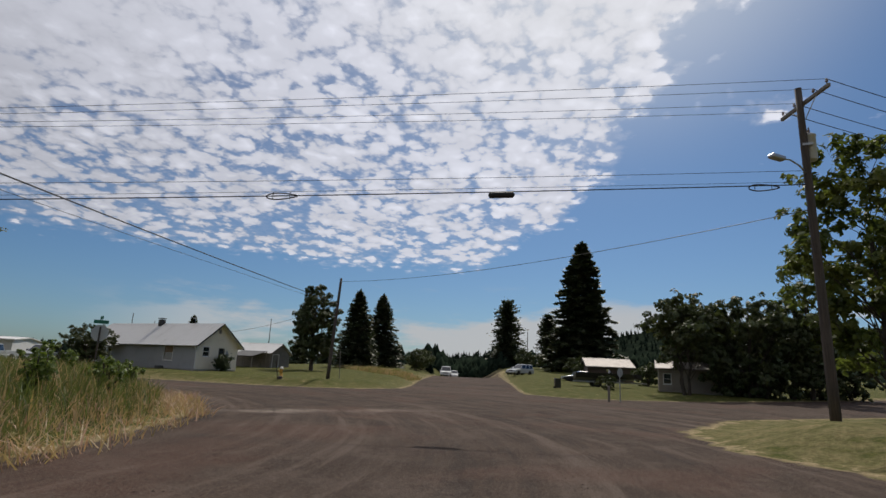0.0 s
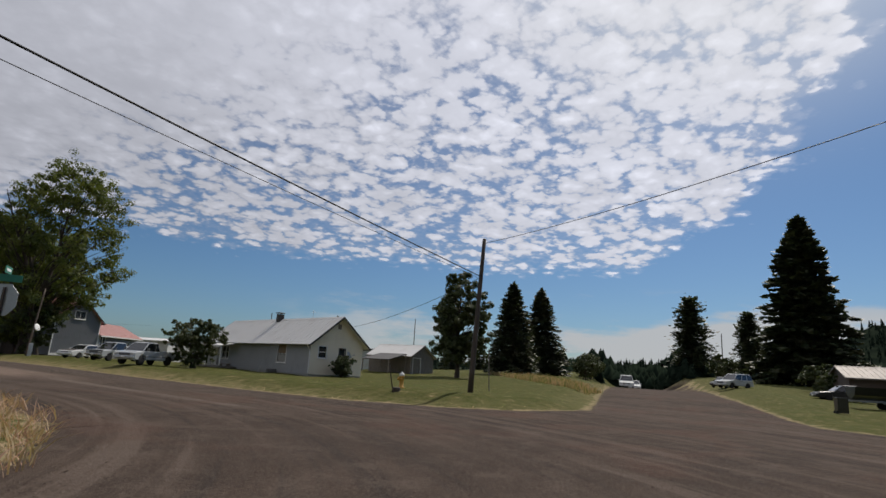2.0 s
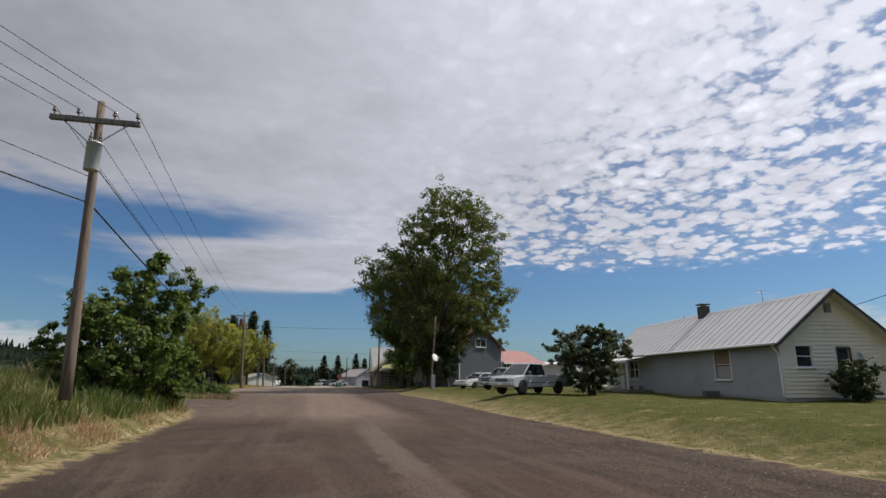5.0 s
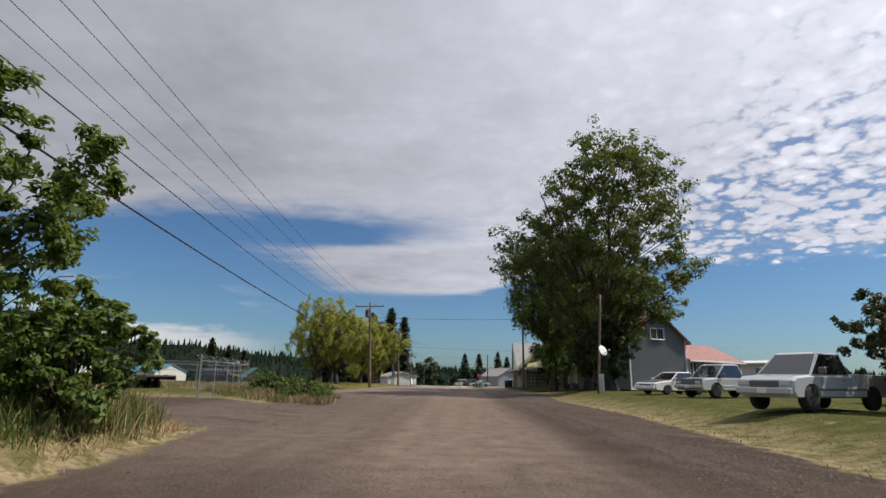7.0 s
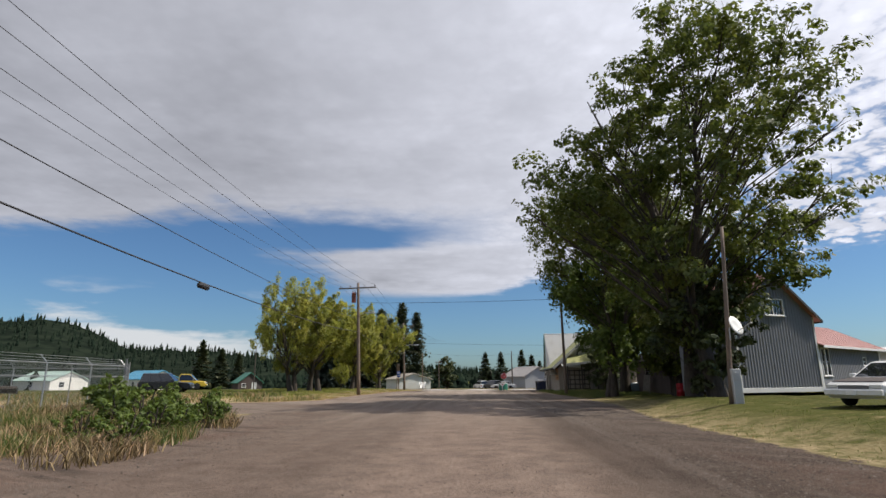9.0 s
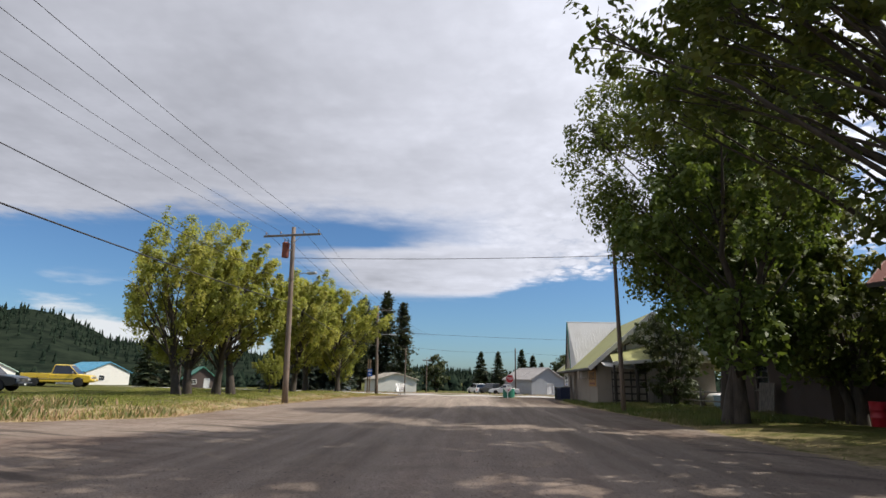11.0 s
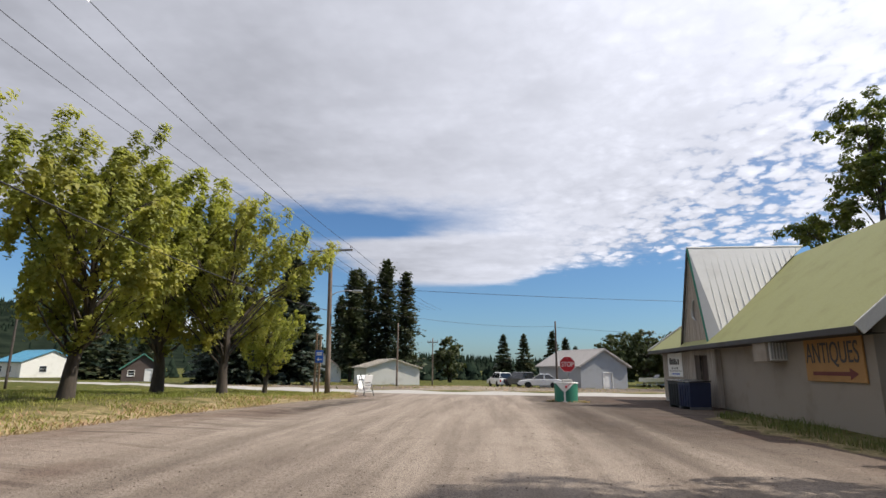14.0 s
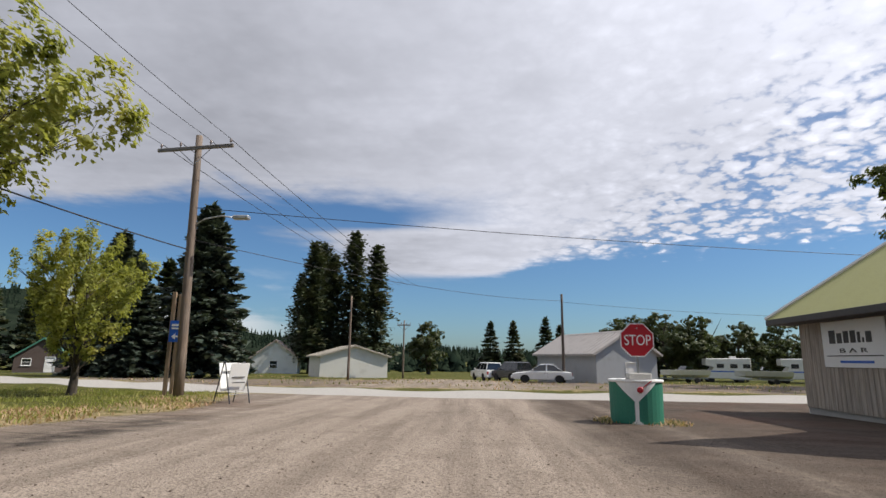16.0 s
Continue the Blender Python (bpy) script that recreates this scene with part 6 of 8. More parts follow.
    xs = -0.34
    tri = Geo().add([(xs, ya, zb + 0.12), (xs, yb, zb + 0.12), (xs, ap, 6.72), (xs + 0.15, ya, zb + 0.12), (xs + 0.15, yb, zb + 0.12), (xs + 0.15, ap, 6.72)],
                    [(0, 2, 1), (3, 4, 5), (0, 1, 4, 3), (1, 2, 5, 4), (2, 0, 3, 5)])
    part("pointed_gable", tri, M_PLANK, ob)
    n = 15
    for i in range(n):
        y = ya + (yb - ya) * (i + 0.5) / n
        top = 6.72 - abs(y - ap) / ((ap - ya) if y < ap else (yb - ap)) * (6.72 - zb - 0.12)
        hh = top - (zb + 0.16) - 0.12
        if hh > 0.1:
            part("plank", Geo().box((xs - 0.012, y, zb + 0.16 + hh / 2), (0.024, (yb - ya) / n - 0.014, hh), None, 0.004), M_PLANK, ob)
        if not 10.65 < y < 12.35:
            part("plank", Geo().box((-0.234, y, 1.4), (0.024, (yb - ya) / n - 0.014, 2.8), None, 0.004), M_PLANK, ob)
        else:
            part("plank", Geo().box((-0.234, y, 2.5), (0.024, (yb - ya) / n - 0.014, 0.66), None, 0.004), M_PLANK, ob)
    for i in range(27):
        y = yb + 0.12 + i * 0.194
        if y < L - 0.05:
            part("plank", Geo().box((-0.014, y, ze / 2 - 0.05), (0.026, 0.178, ze - 0.1), None, 0.004), M_PLANK, ob)
    # steep ribbed roof behind the pointed front
    top_b = (W / 2, ap, 6.72)
    for s, yy in ((0, ya), (1, yb)):
        lo = (xs - 0.1, yy + (-0.12 if s == 0 else 0.12), zb + 0.05)
        # line where it meets the main slope
        q = [lo, (xs - 0.1, ap, 6.80), (W / 2 + 0.35, ap, 6.80), (0.0, yy + (-0.12 if s == 0 else 0.12), ze)]
        g = Geo()
        up = Vector((0, -0.05 if s == 0 else 0.05, 0.04))
        g.add([Vector(p) for p in q] + [Vector(p) + up for p in q], [(0, 1, 2, 3), (4, 7, 6, 5), (0, 4, 5, 1), (1, 5, 6, 2), (2, 6, 7, 3), (3, 7, 4, 0)])
        sl = part("dormer_slope", g, M_METALROOF, ob, "pale ribbed metal sheets")
        for i in range(18):
            t = i / 17
            x = xs - 0.1 + (W / 2 + 0.35 - xs + 0.1) * t
            # lower end lies on the main slope
            f = min(1.0, max(0.0, (x - 0.0) / (W / 2 + 0.35)))
            yl = (yy + (-0.12 if s == 0 else 0.12)) * (1 - f) + ap * f
            zl = ze * (1 - f) + 6.8 * f if x > 0 else zb + 0.05 + (ze - zb) * t
            if abs(yl - ap) > 0.05:
                part("seam", Geo().tube([(x, yl + up.y, zl + 0.05), (x, ap + up.y * 0.4, 6.85)], 0.022, 4), M_METALROOF, sl)
        part("verge", Geo().tube([(xs - 0.12, lo[1], lo[2]), (xs - 0.12, ap, 6.84)], 0.06, 4), M_SIGNGREEN if s == 0 else M_TRIM_DARK, ob, "dark green verge board" if s == 0 else "")
    part("ridge_cap", Geo().tube([(xs - 0.14, ap, 6.87), (W / 2 + 0.4, ap, 6.87)], 0.06, 6), M_METALROOF, ob)
    g = Geo()
    g.tube([(xs - 0.05, ap - 0.1, 3.6), (xs - 0.07, ap + 0.12, 3.75), (xs - 0.07, ap + 0.16, 4.1), (xs - 0.07, ap + 0.02, 4.42), (xs - 0.05, ap - 0.06, 4.5)], [0.02, 0.07, 0.09, 0.06, 0.02], 6)
    part("crescent_ornament", g, M_STEEL, ob)
    door(ob, west, dr[0], dr[1], dr[3], M_BROWNWALL, frame_mat=M_DARKWOOD)
    # air conditioner in the wall
    ac = part("air_conditioner", Geo().box((-0.28, 4.75, 2.12), (0.62, 0.95, 0.75), None, 0.02), M_STUCCO, ob, "boxed air conditioner with a white grille")
    part("grille", Geo().box((-0.22, 4.26, 2.12), (0.56, 0.04, 0.66), None, 0.01), M_WHITE, ac)
    for i in range(6):
        part("slat", Geo().box((-0.44 + i * 0.09, 4.22, 2.12), (0.035, 0.04, 0.58)), M_CONCRETE, ac)
    # signs on the wall
    sg = part("antiques_sign", Geo().box((-0.04, 1.72, 1.85), (0.05, 2.7, 1.28), None, 0.01), M_SIGNORANGE, ob, "orange-brown painted board with dark letters")
    lettering("ANTIQUES", 0.78, M_TRIM_DARK, sg, (-0.07, 2.98, 1.70), -90, 2.45)
    part("arrow", Geo().box((-0.072, 1.75, 1.42), (0.012, 1.9, 0.1)).add([(-0.075, 0.98, 1.56), (-0.075, 0.98, 1.28), (-0.075, 0.62, 1.42), (-0.066, 0.98, 1.56), (-0.066, 0.98, 1.28), (-0.066, 0.62, 1.42)], [(0, 1, 2), (3, 5, 4), (0, 3, 4, 1), (1, 4, 5, 2), (2, 5, 3, 0)]), M_DARKRED, sg)
    bn = part("banner", Geo().box((-0.05, 16.2, 1.72), (0.02, 2.55, 1.18), None, 0.005), M_SIGNWHITE, ob, "white vinyl banner with dark writing")
    for i, (w, hgt) in enumerate(((0.26, 0.34), (0.2, 0.26), (0.2, 0.30), (0.2, 0.30), (0.1, 0.26), (0.06, 0.12), (0.2, 0.26))):
        yy = 17.13 - sum((0.26, 0.2, 0.2, 0.2, 0.1, 0.06, 0.2)[:i]) - i * 0.08
        part("bar", Geo().box((-0.066, yy - w / 2, 1.74 + hgt / 2), (0.012, w, hgt)), M_TRIM_DARK, bn)
    lettering("B A R", 0.16, M_TRIM_DARK, bn, (-0.066, 16.75, 1.5), -90, 1.1)
    part("bar", Geo().box((-0.066, 16.2, 1.42), (0.012, 2.2, 0.025)), M_TRIM_DARK, bn)
    part("bar", Geo().box((-0.066, 16.1, 1.27), (0.012, 1.3, 0.06)), M_SIGNBLUE, bn)
    # low porch on the south side
    lp = part("porch_roof", Geo().slab((0.5, -3.2, 2.75), (0.9, -0.1, 3.45), (3.6, -0.1, 4.0), (3.6, -3.2, 3.0), -0.08), M_GREENROOF, ob)
    part("porch_verge", Geo().box((2.1, -3.22, 2.85), (3.3, 0.05, 0.22), Matrix.Rotation(-0.08, 3, "Y"), 0.01), M_WHITE, lp)
    part("awning", Geo().slab((0.2, -2.0, 2.55), (0.2, -0.1, 2.95), (2.4, -0.1, 2.75), (2.4, -2.0, 2.35), -0.04), M_METALROOF, ob, "white sheet-metal awning")
    for x in (0.6, 2.0, 3.5):
        part("porch_post", Geo().box((x, -2.9, 1.35), (0.12, 0.12, 2.7), None, 0.01), M_DARKWOOD, ob)
    tl = part("trellis", Geo().box((0.65, -1.9, 1.2), (0.06, 0.06, 2.3)), M_DARKWOOD, ob, "dark wooden lattice screen")
    for i in range(5):
        part("slat", Geo().box((1.75, -1.9, 0.35 + i * 0.45), (2.3, 0.05, 0.10)), M_DARKWOOD, tl)
    for i in range(5):
        part("slat", Geo().box((0.9 + i * 0.48, -1.95, 1.15), (0.09, 0.04, 2.2)), M_DARKWOOD, tl)
    part("old_board", Geo().box((3.6, -2.6, 0.95), (1.6, 0.06, 1.7), None, 0.01), M_OLDWOOD, ob)
    part("pipe", Geo().tube([(2.0, -0.1, 3.7), (2.0, -0.25, 4.1), (2.35, -0.3, 4.3)], 0.06, 8), M_DARKWOOD, ob)
    part("foundation", Geo().box((W / 2, L / 2, -0.25), (W - 0.05, L - 0.05, 0.5)), M_CONCRETE, ob)


def lettering(text, size, mat, parent, place, turn, width=None):
    """Raised letters on a west-facing board; the text runs towards -y."""
    cu = bpy.data.curves.new("letters", "FONT")
    cu.body, cu.size, cu.extrude = text, size, 0.006
    tmp = bpy.data.objects.new("letters", cu)
    scene.collection.objects.link(tmp)
    dg = bpy.context.evaluated_depsgraph_get()
    me = bpy.data.meshes.new_from_object(tmp.evaluated_get(dg))
    bpy.data.objects.remove(tmp)
    me.materials.clear()
    me.materials.append(mat)
    ob = new("lettering", me)
    ob.parent = parent
    xs = [v.co.x for v in me.vertices]
    k = width / (max(xs) - min(xs)) if width else 1.0
    ob.matrix_local = Matrix.Translation(place) @ Matrix.Rotation(radians(turn), 4, "Z") @ Matrix.Rotation(radians(90), 4, "X") @ Matrix.Diagonal((k, 1, 1, 1))
    ob["label"] = "dark lettering reading " + text if mat is not M_SIGNWHITE else "white lettering reading " + text
    return ob


M_SIGNORANGE = paint("ochre_board", (0.42, 0.225, 0.075), 0.7, vary=0.15)
M_DARKRED = paint("dark_red_paint", (0.16, 0.03, 0.02), 0.6)
bar()

# buildings beyond the highway
simple_house("garage", -17.3, 60.1, 24, 7.6, 9.5, 2.5, 3.6, M_SIDING, M_OLDROOF, "white rendered garage with a faded ribbed roof beyond the highway", rib=0.5, doors=((2, 3.0, 5.0, 0, 2.1),), base=-1.05)
simple_house("grey_barn", 8.9, 43.0, 20, 5.4, 10.0, 2.7, 4.3, M_GREYMETAL, M_TINPALE, "grey corrugated metal barn with a pale roof beyond the highway", rib=0.6, doors=((1, 2.6, 3.6, 0, 1.9),), base=-0.78)
simple_house("old_cottage", -32.5, 78, 15, 6.5, 8.5, 2.6, 5.0, M_SIDING, M_RUSTROOF, "white cottage with a rust-stained metal roof beyond the highway", wins=((2, 2, 3, 1, 2), (1, 2.6, 3.6, 1.0, 2.0)), base=-1.4)
simple_house("blue_roofed_house", -88, 82, 60, 10, 14, 3.0, 5.2, M_SIDING, M_BLUEROOF, "white house with a bright blue metal roof beyond the park", wins=((0, 3, 4.2, 1, 2.1), (0, 8, 9.2, 1, 2.1), (1, 3, 4.2, 1, 2.1)), rib=0.6)
simple_house("pale_green_barn", -98, 62, 70, 9, 14, 2.6, 4.6, M_SIDING, M_PALEGREEN, "white building with a pale green roof beyond the fenced yard", wins=((1, 2, 3.2, 1, 2.1), (0, 6, 7.5, 1, 2.1)))
simple_house("green_roofed_cabin", -53.0, 60.5, 35, 5.2, 6.2, 1.9, 3.9, M_BROWNWALL, M_TEALROOF, "small brown cabin with a steep green metal roof beyond the highway", wins=((1, 0.8, 1.6, 0.8, 1.5),), doors=((1, 3.0, 3.9, 0, 1.7),), base=-0.9)
# houses across the cross street
simple_house("low_house", 39.0, -126.0, 0, 7, 10.4, 2.5, 3.3, M_STUCCO, M_TINROOF, "low pale house with a metal roof under dark trees", wins=((0, 0.5, 1.2, 0.9, 1.9),), rib=0.7)
simple_house("low_house", 61.0, -112.5, 12, 9, 6.5, 2.3, 3.5, M_BROWNWALL, M_TINROOF, "low dark house with a pale ribbed metal roof", rib=0.5)

# ---- hills and far woods ----
RIDGE_AZ = [-180, -140, -110, -94.5, -92.4, -89.6, -84, -79.4, -75.3, -72, -67, -55, -30, -8.7, 0.4, 8.5, 19.8, 24.4, 29.8, 33.7, 37.5, 40.3, 46, 60, 100, 180]
RIDGE_EL = [3.0, 3.0, 5.0, 5.9, 4.7, 3.9, 2.4, 1.4, 2.0, 1.3, 1.05, 0.8, 0.6, 0.5, 0.65, 1.1, 2.1, 2.4, 2.8, 3.0, 4.7, 5.1, 4.8, 3.5, 3.0, 3.0]


def build_hills():
    rng = np.random.default_rng(5)
    az = np.linspace(-180, 180, 721)
    el = np.interp(az, RIDGE_AZ, RIDGE_EL) + 0.12 * np.sin(np.radians(az) * 31) + 0.07 * np.sin(np.radians(az) * 83 + 1)
    el = np.maximum(el, 0.35)
    R0, R1 = 620.0, 1150.0
    ts = np.linspace(0, 1, 14)
    C = np.array([0.0, -50.0])
    V = []
    for a, e in zip(az, el):
        top = math.tan(math.radians(e)) * R1
        d = np.array([-math.sin(math.radians(a)), math.cos(math.radians(a))])
        for t in ts:
            r = R0 + (R1 - R0) * t
            z = -3 + (top + 3) * (t ** 1.35) + 5 * math.sin(r * 0.02 + a * 0.2) * t * (1 - t)
            V.append((*(C + d * r), z))
    V = np.array(V)
    n = len(ts)
    i = (np.arange(len(az) - 1)[:, None] * n + np.arange(n - 1)[None, :]).ravel()
    F = np.stack([i, i + n, i + n + 1, i + 1], 1)
    me = np_mesh("hills", V, F, [M_HILL], True)
    tagged(new("hills", me), "dark forested hills along the horizon", "hills", kind="structure")
    # trees of the ridge and its slopes, as ragged cones
    k = 9000
    ai = rng.integers(0, len(az), k)
    t = np.clip(1 - np.abs(rng.normal(size=k)) * 0.28, 0.05, 1)
    a = np.radians(az[ai] + rng.uniform(-0.25, 0.25, k))
    r = R0 + (R1 - R0) * t
    top = np.tan(np.radians(el[ai])) * R1
    base = np.stack([C[0] - np.sin(a) * r, C[1] + np.cos(a) * r, -3 + (top + 3) * t ** 1.35 - 1.0], 1)
    h = rng.uniform(7, 17, k)
    cones("far_woods", rng, base, h, h * rng.uniform(0.16, 0.26, k), M_FARTREE, "dark pine forest on the far hills")
    # belt of darker trees nearer by
    pts = []
    for (x0, y0, x1, y1, w, c) in ((230, -75, 300, 10, 30, 160), (150, 10, 60, 60, 20, 120), (-70, 150, 90, 165, 14, 260), (-150, 120, -60, 150, 20, 120), (-120, 30, -150, 110, 20, 120), (110, -125, 230, -95, 14, 170), (100, -45, 230, -5, 14, 140), (170, -62, 215, -28, 10, 190), (250, -40, 262, 10, 16, 120), (141, -74, 152, -46, 5, 110), (158, -70, 168, -40, 7, 110)):
        s = rng.uniform(0, 1, c)
        pts.append(np.stack([x0 + (x1 - x0) * s + rng.normal(size=c) * w * 0.5, y0 + (y1 - y0) * s + rng.normal(size=c) * w * 0.5], 1))
    p = np.concatenate(pts)
    z = heights(p[:, 0], p[:, 1])[0] - 0.3
    h = rng.uniform(2.0, 6.5, len(p)) * np.where((p[:, 0] > 160) & (p[:, 1] > -66), 1.5, 1.0)
    cones("far_thicket", rng, np.concatenate([p, z[:, None]], 1), h, h * rng.uniform(0.3, 0.6, len(p)), M_FARTREE, "dark band of distant trees and brush", 5)


def cones(name, rng, base, h, r, mat, label, layers=3):
    """Far needle trees: stacked ragged cones, one mesh."""
    n = len(base)
    V, F, off = [], [], 0
    m = 7
    for L in range(layers):
        lo, hi = L / layers * 0.8, min(L / layers * 0.8 + 0.5, 1.0)
        rr = r * (1 - lo * 0.85)
        tip = base + np.stack([rng.normal(size=n) * 0.05 * h, rng.normal(size=n) * 0.05 * h, h * hi], 1)
        ring = []
        for k in range(m):
            a = 2 * math.pi * k / m + rng.uniform(-0.3, 0.3, n)
            q = rr * rng.uniform(0.55, 1.2, n)
            ring.append(base + np.stack([np.cos(a) * q, np.sin(a) * q, h * lo * rng.uniform(0.8, 1.15, n)], 1))
        block = np.stack([tip] + ring, 1).reshape(-1, 3)
        V.append(block)
        b = np.arange(n)[:, None] * (m + 1) + off
        for k in range(m):
            F.append(np.concatenate([b, b + 1 + k, b + 1 + (k + 1) % m], 1))
        off += n * (m + 1)
    me = np_mesh(name, np.concatenate(V), np.concatenate(F), [mat])
    return tagged(new(name, me), label, "woods", kind="stuff")


def forest_floor(b):
    n = noise3(geoco(), 0.03, 4.0, 0.6)
    link(mixc(ramp(n, 0.35, 0.65), rgb((0.010, 0.015, 0.011)), rgb((0.022, 0.030, 0.020))), b.inputs["Base Color"])
    b.inputs["Roughness"].default_value, b.inputs["Specular IOR Level"].default_value = 1.0, 0.0


M_HILL = material("forest_floor", forest_floor)
M_FARTREE = leafy("far_pine", (0.010, 0.017, 0.012), (0.022, 0.032, 0.021), through_=0.0, gloss=0.0)
build_hills()

# ---- vehicles ----
def extrude_body(outline, W, edge=0.09, shrink=0.05, mid=None):
    """Side outline (x, z) drawn out to the width W, with softened flanks."""
    n = len(outline)
    cx = sum(p[0] for p in outline) / n
    cz = sum(p[1] for p in outline) / n
    L = max(p[0] for p in outline) - min(p[0] for p in outline)
    H = max(p[1] for p in outline) - min(p[1] for p in outline)
    kx, kz = 1 - 2 * shrink / L, 1 - 2 * shrink / H
    inner = [(cx + (x - cx) * kx, cz + (z - cz) * kz) for x, z in outline]
    rings = [(-W / 2, inner), (-W / 2 + edge, outline), (W / 2 - edge, outline), (W / 2, inner)]
    g = Geo()
    V = [(x, y, z) for y, o in rings for x, z in o]
    F = [(r * n + i, r * n + (i + 1) % n, (r + 1) * n + (i + 1) % n, (r + 1) * n + i) for r in range(3) for i in range(n)]
    F += [tuple(range(n))[::-1], tuple(3 * n + i for i in range(n))]
    return g.add(V, F)


def arch(cx, r, z0, n=7):
    return [(cx + r * math.cos(math.pi * k / n), z0 + r * math.sin(math.pi * k / n)) for k in range(n + 1)]


def car_paint(name, c, rough=0.3, dirt=0.2):
    return paint(name, c, rough, vary=0.03, dirt=dirt, relief=0, coat=0.5)


M_CARWHITE = car_paint("white_car_paint", (0.74, 0.74, 0.72))
M_CARSILVER = car_paint("silver_car_paint", (0.50, 0.52, 0.53))
M_CARDARK = car_paint("dark_car_paint", (0.025, 0.026, 0.03))
M_CARYELLOW = car_paint("yellow_car_paint", (0.72, 0.50, 0.05))
M_LAMP = paint("lamp_glass", (0.62, 0.62, 0.60), 0.15, vary=0.05, dirt=0.1, relief=0)
M_TAIL = paint("tail_lamp", (0.35, 0.02, 0.02), 0.25, vary=0.05, dirt=0.1, relief=0)
M_HOODDARK = paint("matt_dark_bonnet", (0.07, 0.055, 0.05), 0.75, vary=0.2, dirt=0.4)
M_GREYPLASTIC = paint("grey_plastic", (0.13, 0.13, 0.13), 0.6)


def wheel(parent, x, y, r, w=0.2, rim_mat=None):
    side = 1 if y > 0 else -1
    rot = Matrix.Rotation(radians(90), 3, "X")
    ob = part("wheel", Geo().lathe([(r * 0.55, -w / 2), (r * 0.93, -w / 2), (r, -w / 2 + 0.03), (r, w / 2 - 0.03), (r * 0.93, w / 2), (r * 0.55, w / 2)], 20, (x, y, r), rot), M_RUBBER, parent, smooth=True)
    part("rim", Geo().lathe([(0.0, -w * 0.30), (r * 0.5, -w * 0.36), (r * 0.58, -w * 0.48), (r * 0.6, -w * 0.2), (r * 0.6, w * 0.2), (r * 0.58, w * 0.48), (r * 0.5, w * 0.36), (0.0, w * 0.30)], 16, (x, y, r), rot), rim_mat or M_STEEL, ob)
    part("hub", Geo().lathe([(0.0, -w * 0.5), (r * 0.16, -w * 0.48), (r * 0.18, 0), (r * 0.16, w * 0.48), (0.0, w * 0.5)], 10, (x, y, r), rot), M_GREYPLASTIC, ob)
    return ob


def greenhouse(body, xr0, xr1, xf1, xf0, zb, zt, W, mat, splits=(0.5,), tumble=0.17, roof_mat=None):
    """Cabin: painted shell with a windscreen, rear window and side windows set on it."""
    yb, yt = W / 2 - 0.05, W / 2 - 0.05 - tumble
    P = lambda x, y, z: Vector((x, y, z))
    lo = [P(xr0, -yb, zb), P(xf0, -yb, zb), P(xf0, yb, zb), P(xr0, yb, zb)]
    hi = [P(xr1, -yt, zt), P(xf1, -yt, zt), P(xf1, yt, zt), P(xr1, yt, zt)]
    crown = [P(xr1 + 0.12, -yt + 0.12, zt + 0.045), P(xf1 - 0.12, -yt + 0.12, zt + 0.045), P(xf1 - 0.12, yt - 0.12, zt + 0.045), P(xr1 + 0.12, yt - 0.12, zt + 0.045)]
    g = Geo().add(lo + hi + crown, [(0, 1, 5, 4), (1, 2, 6, 5), (2, 3, 7, 6), (3, 0, 4, 7), (4, 5, 9, 8), (5, 6, 10, 9), (6, 7, 11, 10), (7, 4, 8, 11), (8, 9, 10, 11), (3, 2, 1, 0)])
    cab = part("cabin", g, roof_mat or mat, body)

    def pane(nm, a, b, c, d, inset=0.07, s0=0.0, s1=1.0):
        a, b, c, d = a.lerp(b, s0), a.lerp(b, s1), d.lerp(c, s1), d.lerp(c, s0)
        mid = (a + b + c + d) / 4
        nrm = (b - a).cross(d - a).normalized()
        q = [p + (mid - p).normalized() * inset + nrm * 0.006 for p in (a, b, c, d)]
        part(nm, Geo().add(q + [p - nrm * 0.004 for p in q], [(0, 1, 2, 3), (7, 6, 5, 4), (0, 4, 5, 1), (1, 5, 6, 2), (2, 6, 7, 3), (3, 7, 4, 0)]), M_CARGLASS, cab)

    pane("windscreen", lo[1], lo[2], hi[2], hi[1])
    pane("rear_window", lo[3], lo[0], hi[0], hi[3])
    cuts = [0.0, *splits, 1.0]
    for s0, s1 in zip(cuts, cuts[1:]):
        pane("side_window", lo[0], lo[1], hi[1], hi[0], 0.06, s0, s1)
        pane("side_window", lo[2], lo[3], hi[3], hi[2], 0.06, 1 - s1, 1 - s0)
    return cab


def front_end(ob, xf, W, z0, z1, mat, old=False):
    part("grille", Geo().box((xf + 0.01, 0, (z0 + z1) / 2), (0.06, W * 0.5, (z1 - z0) * 0.5), None, 0.02), M_GREYPLASTIC, ob)
    for s in (-1, 1):
        part("headlight", Geo().box((xf + 0.005, s * W * 0.36, (z0 + z1) / 2 + 0.03), (0.08, W * 0.19, (z1 - z0) * 0.42), None, 0.03), M_LAMP, ob, "clear headlight")
    part("bumper", Geo().box((xf + 0.06, 0, z0 - 0.02), (0.16, W * 0.96, 0.2), None, 0.04), M_CHROME if old else mat, ob)
    part("number_plate", Geo().box((xf + 0.15, 0, z0 - 0.02), (0.015, 0.3, 0.14), None, 0.004), M_SIGNWHITE, ob)


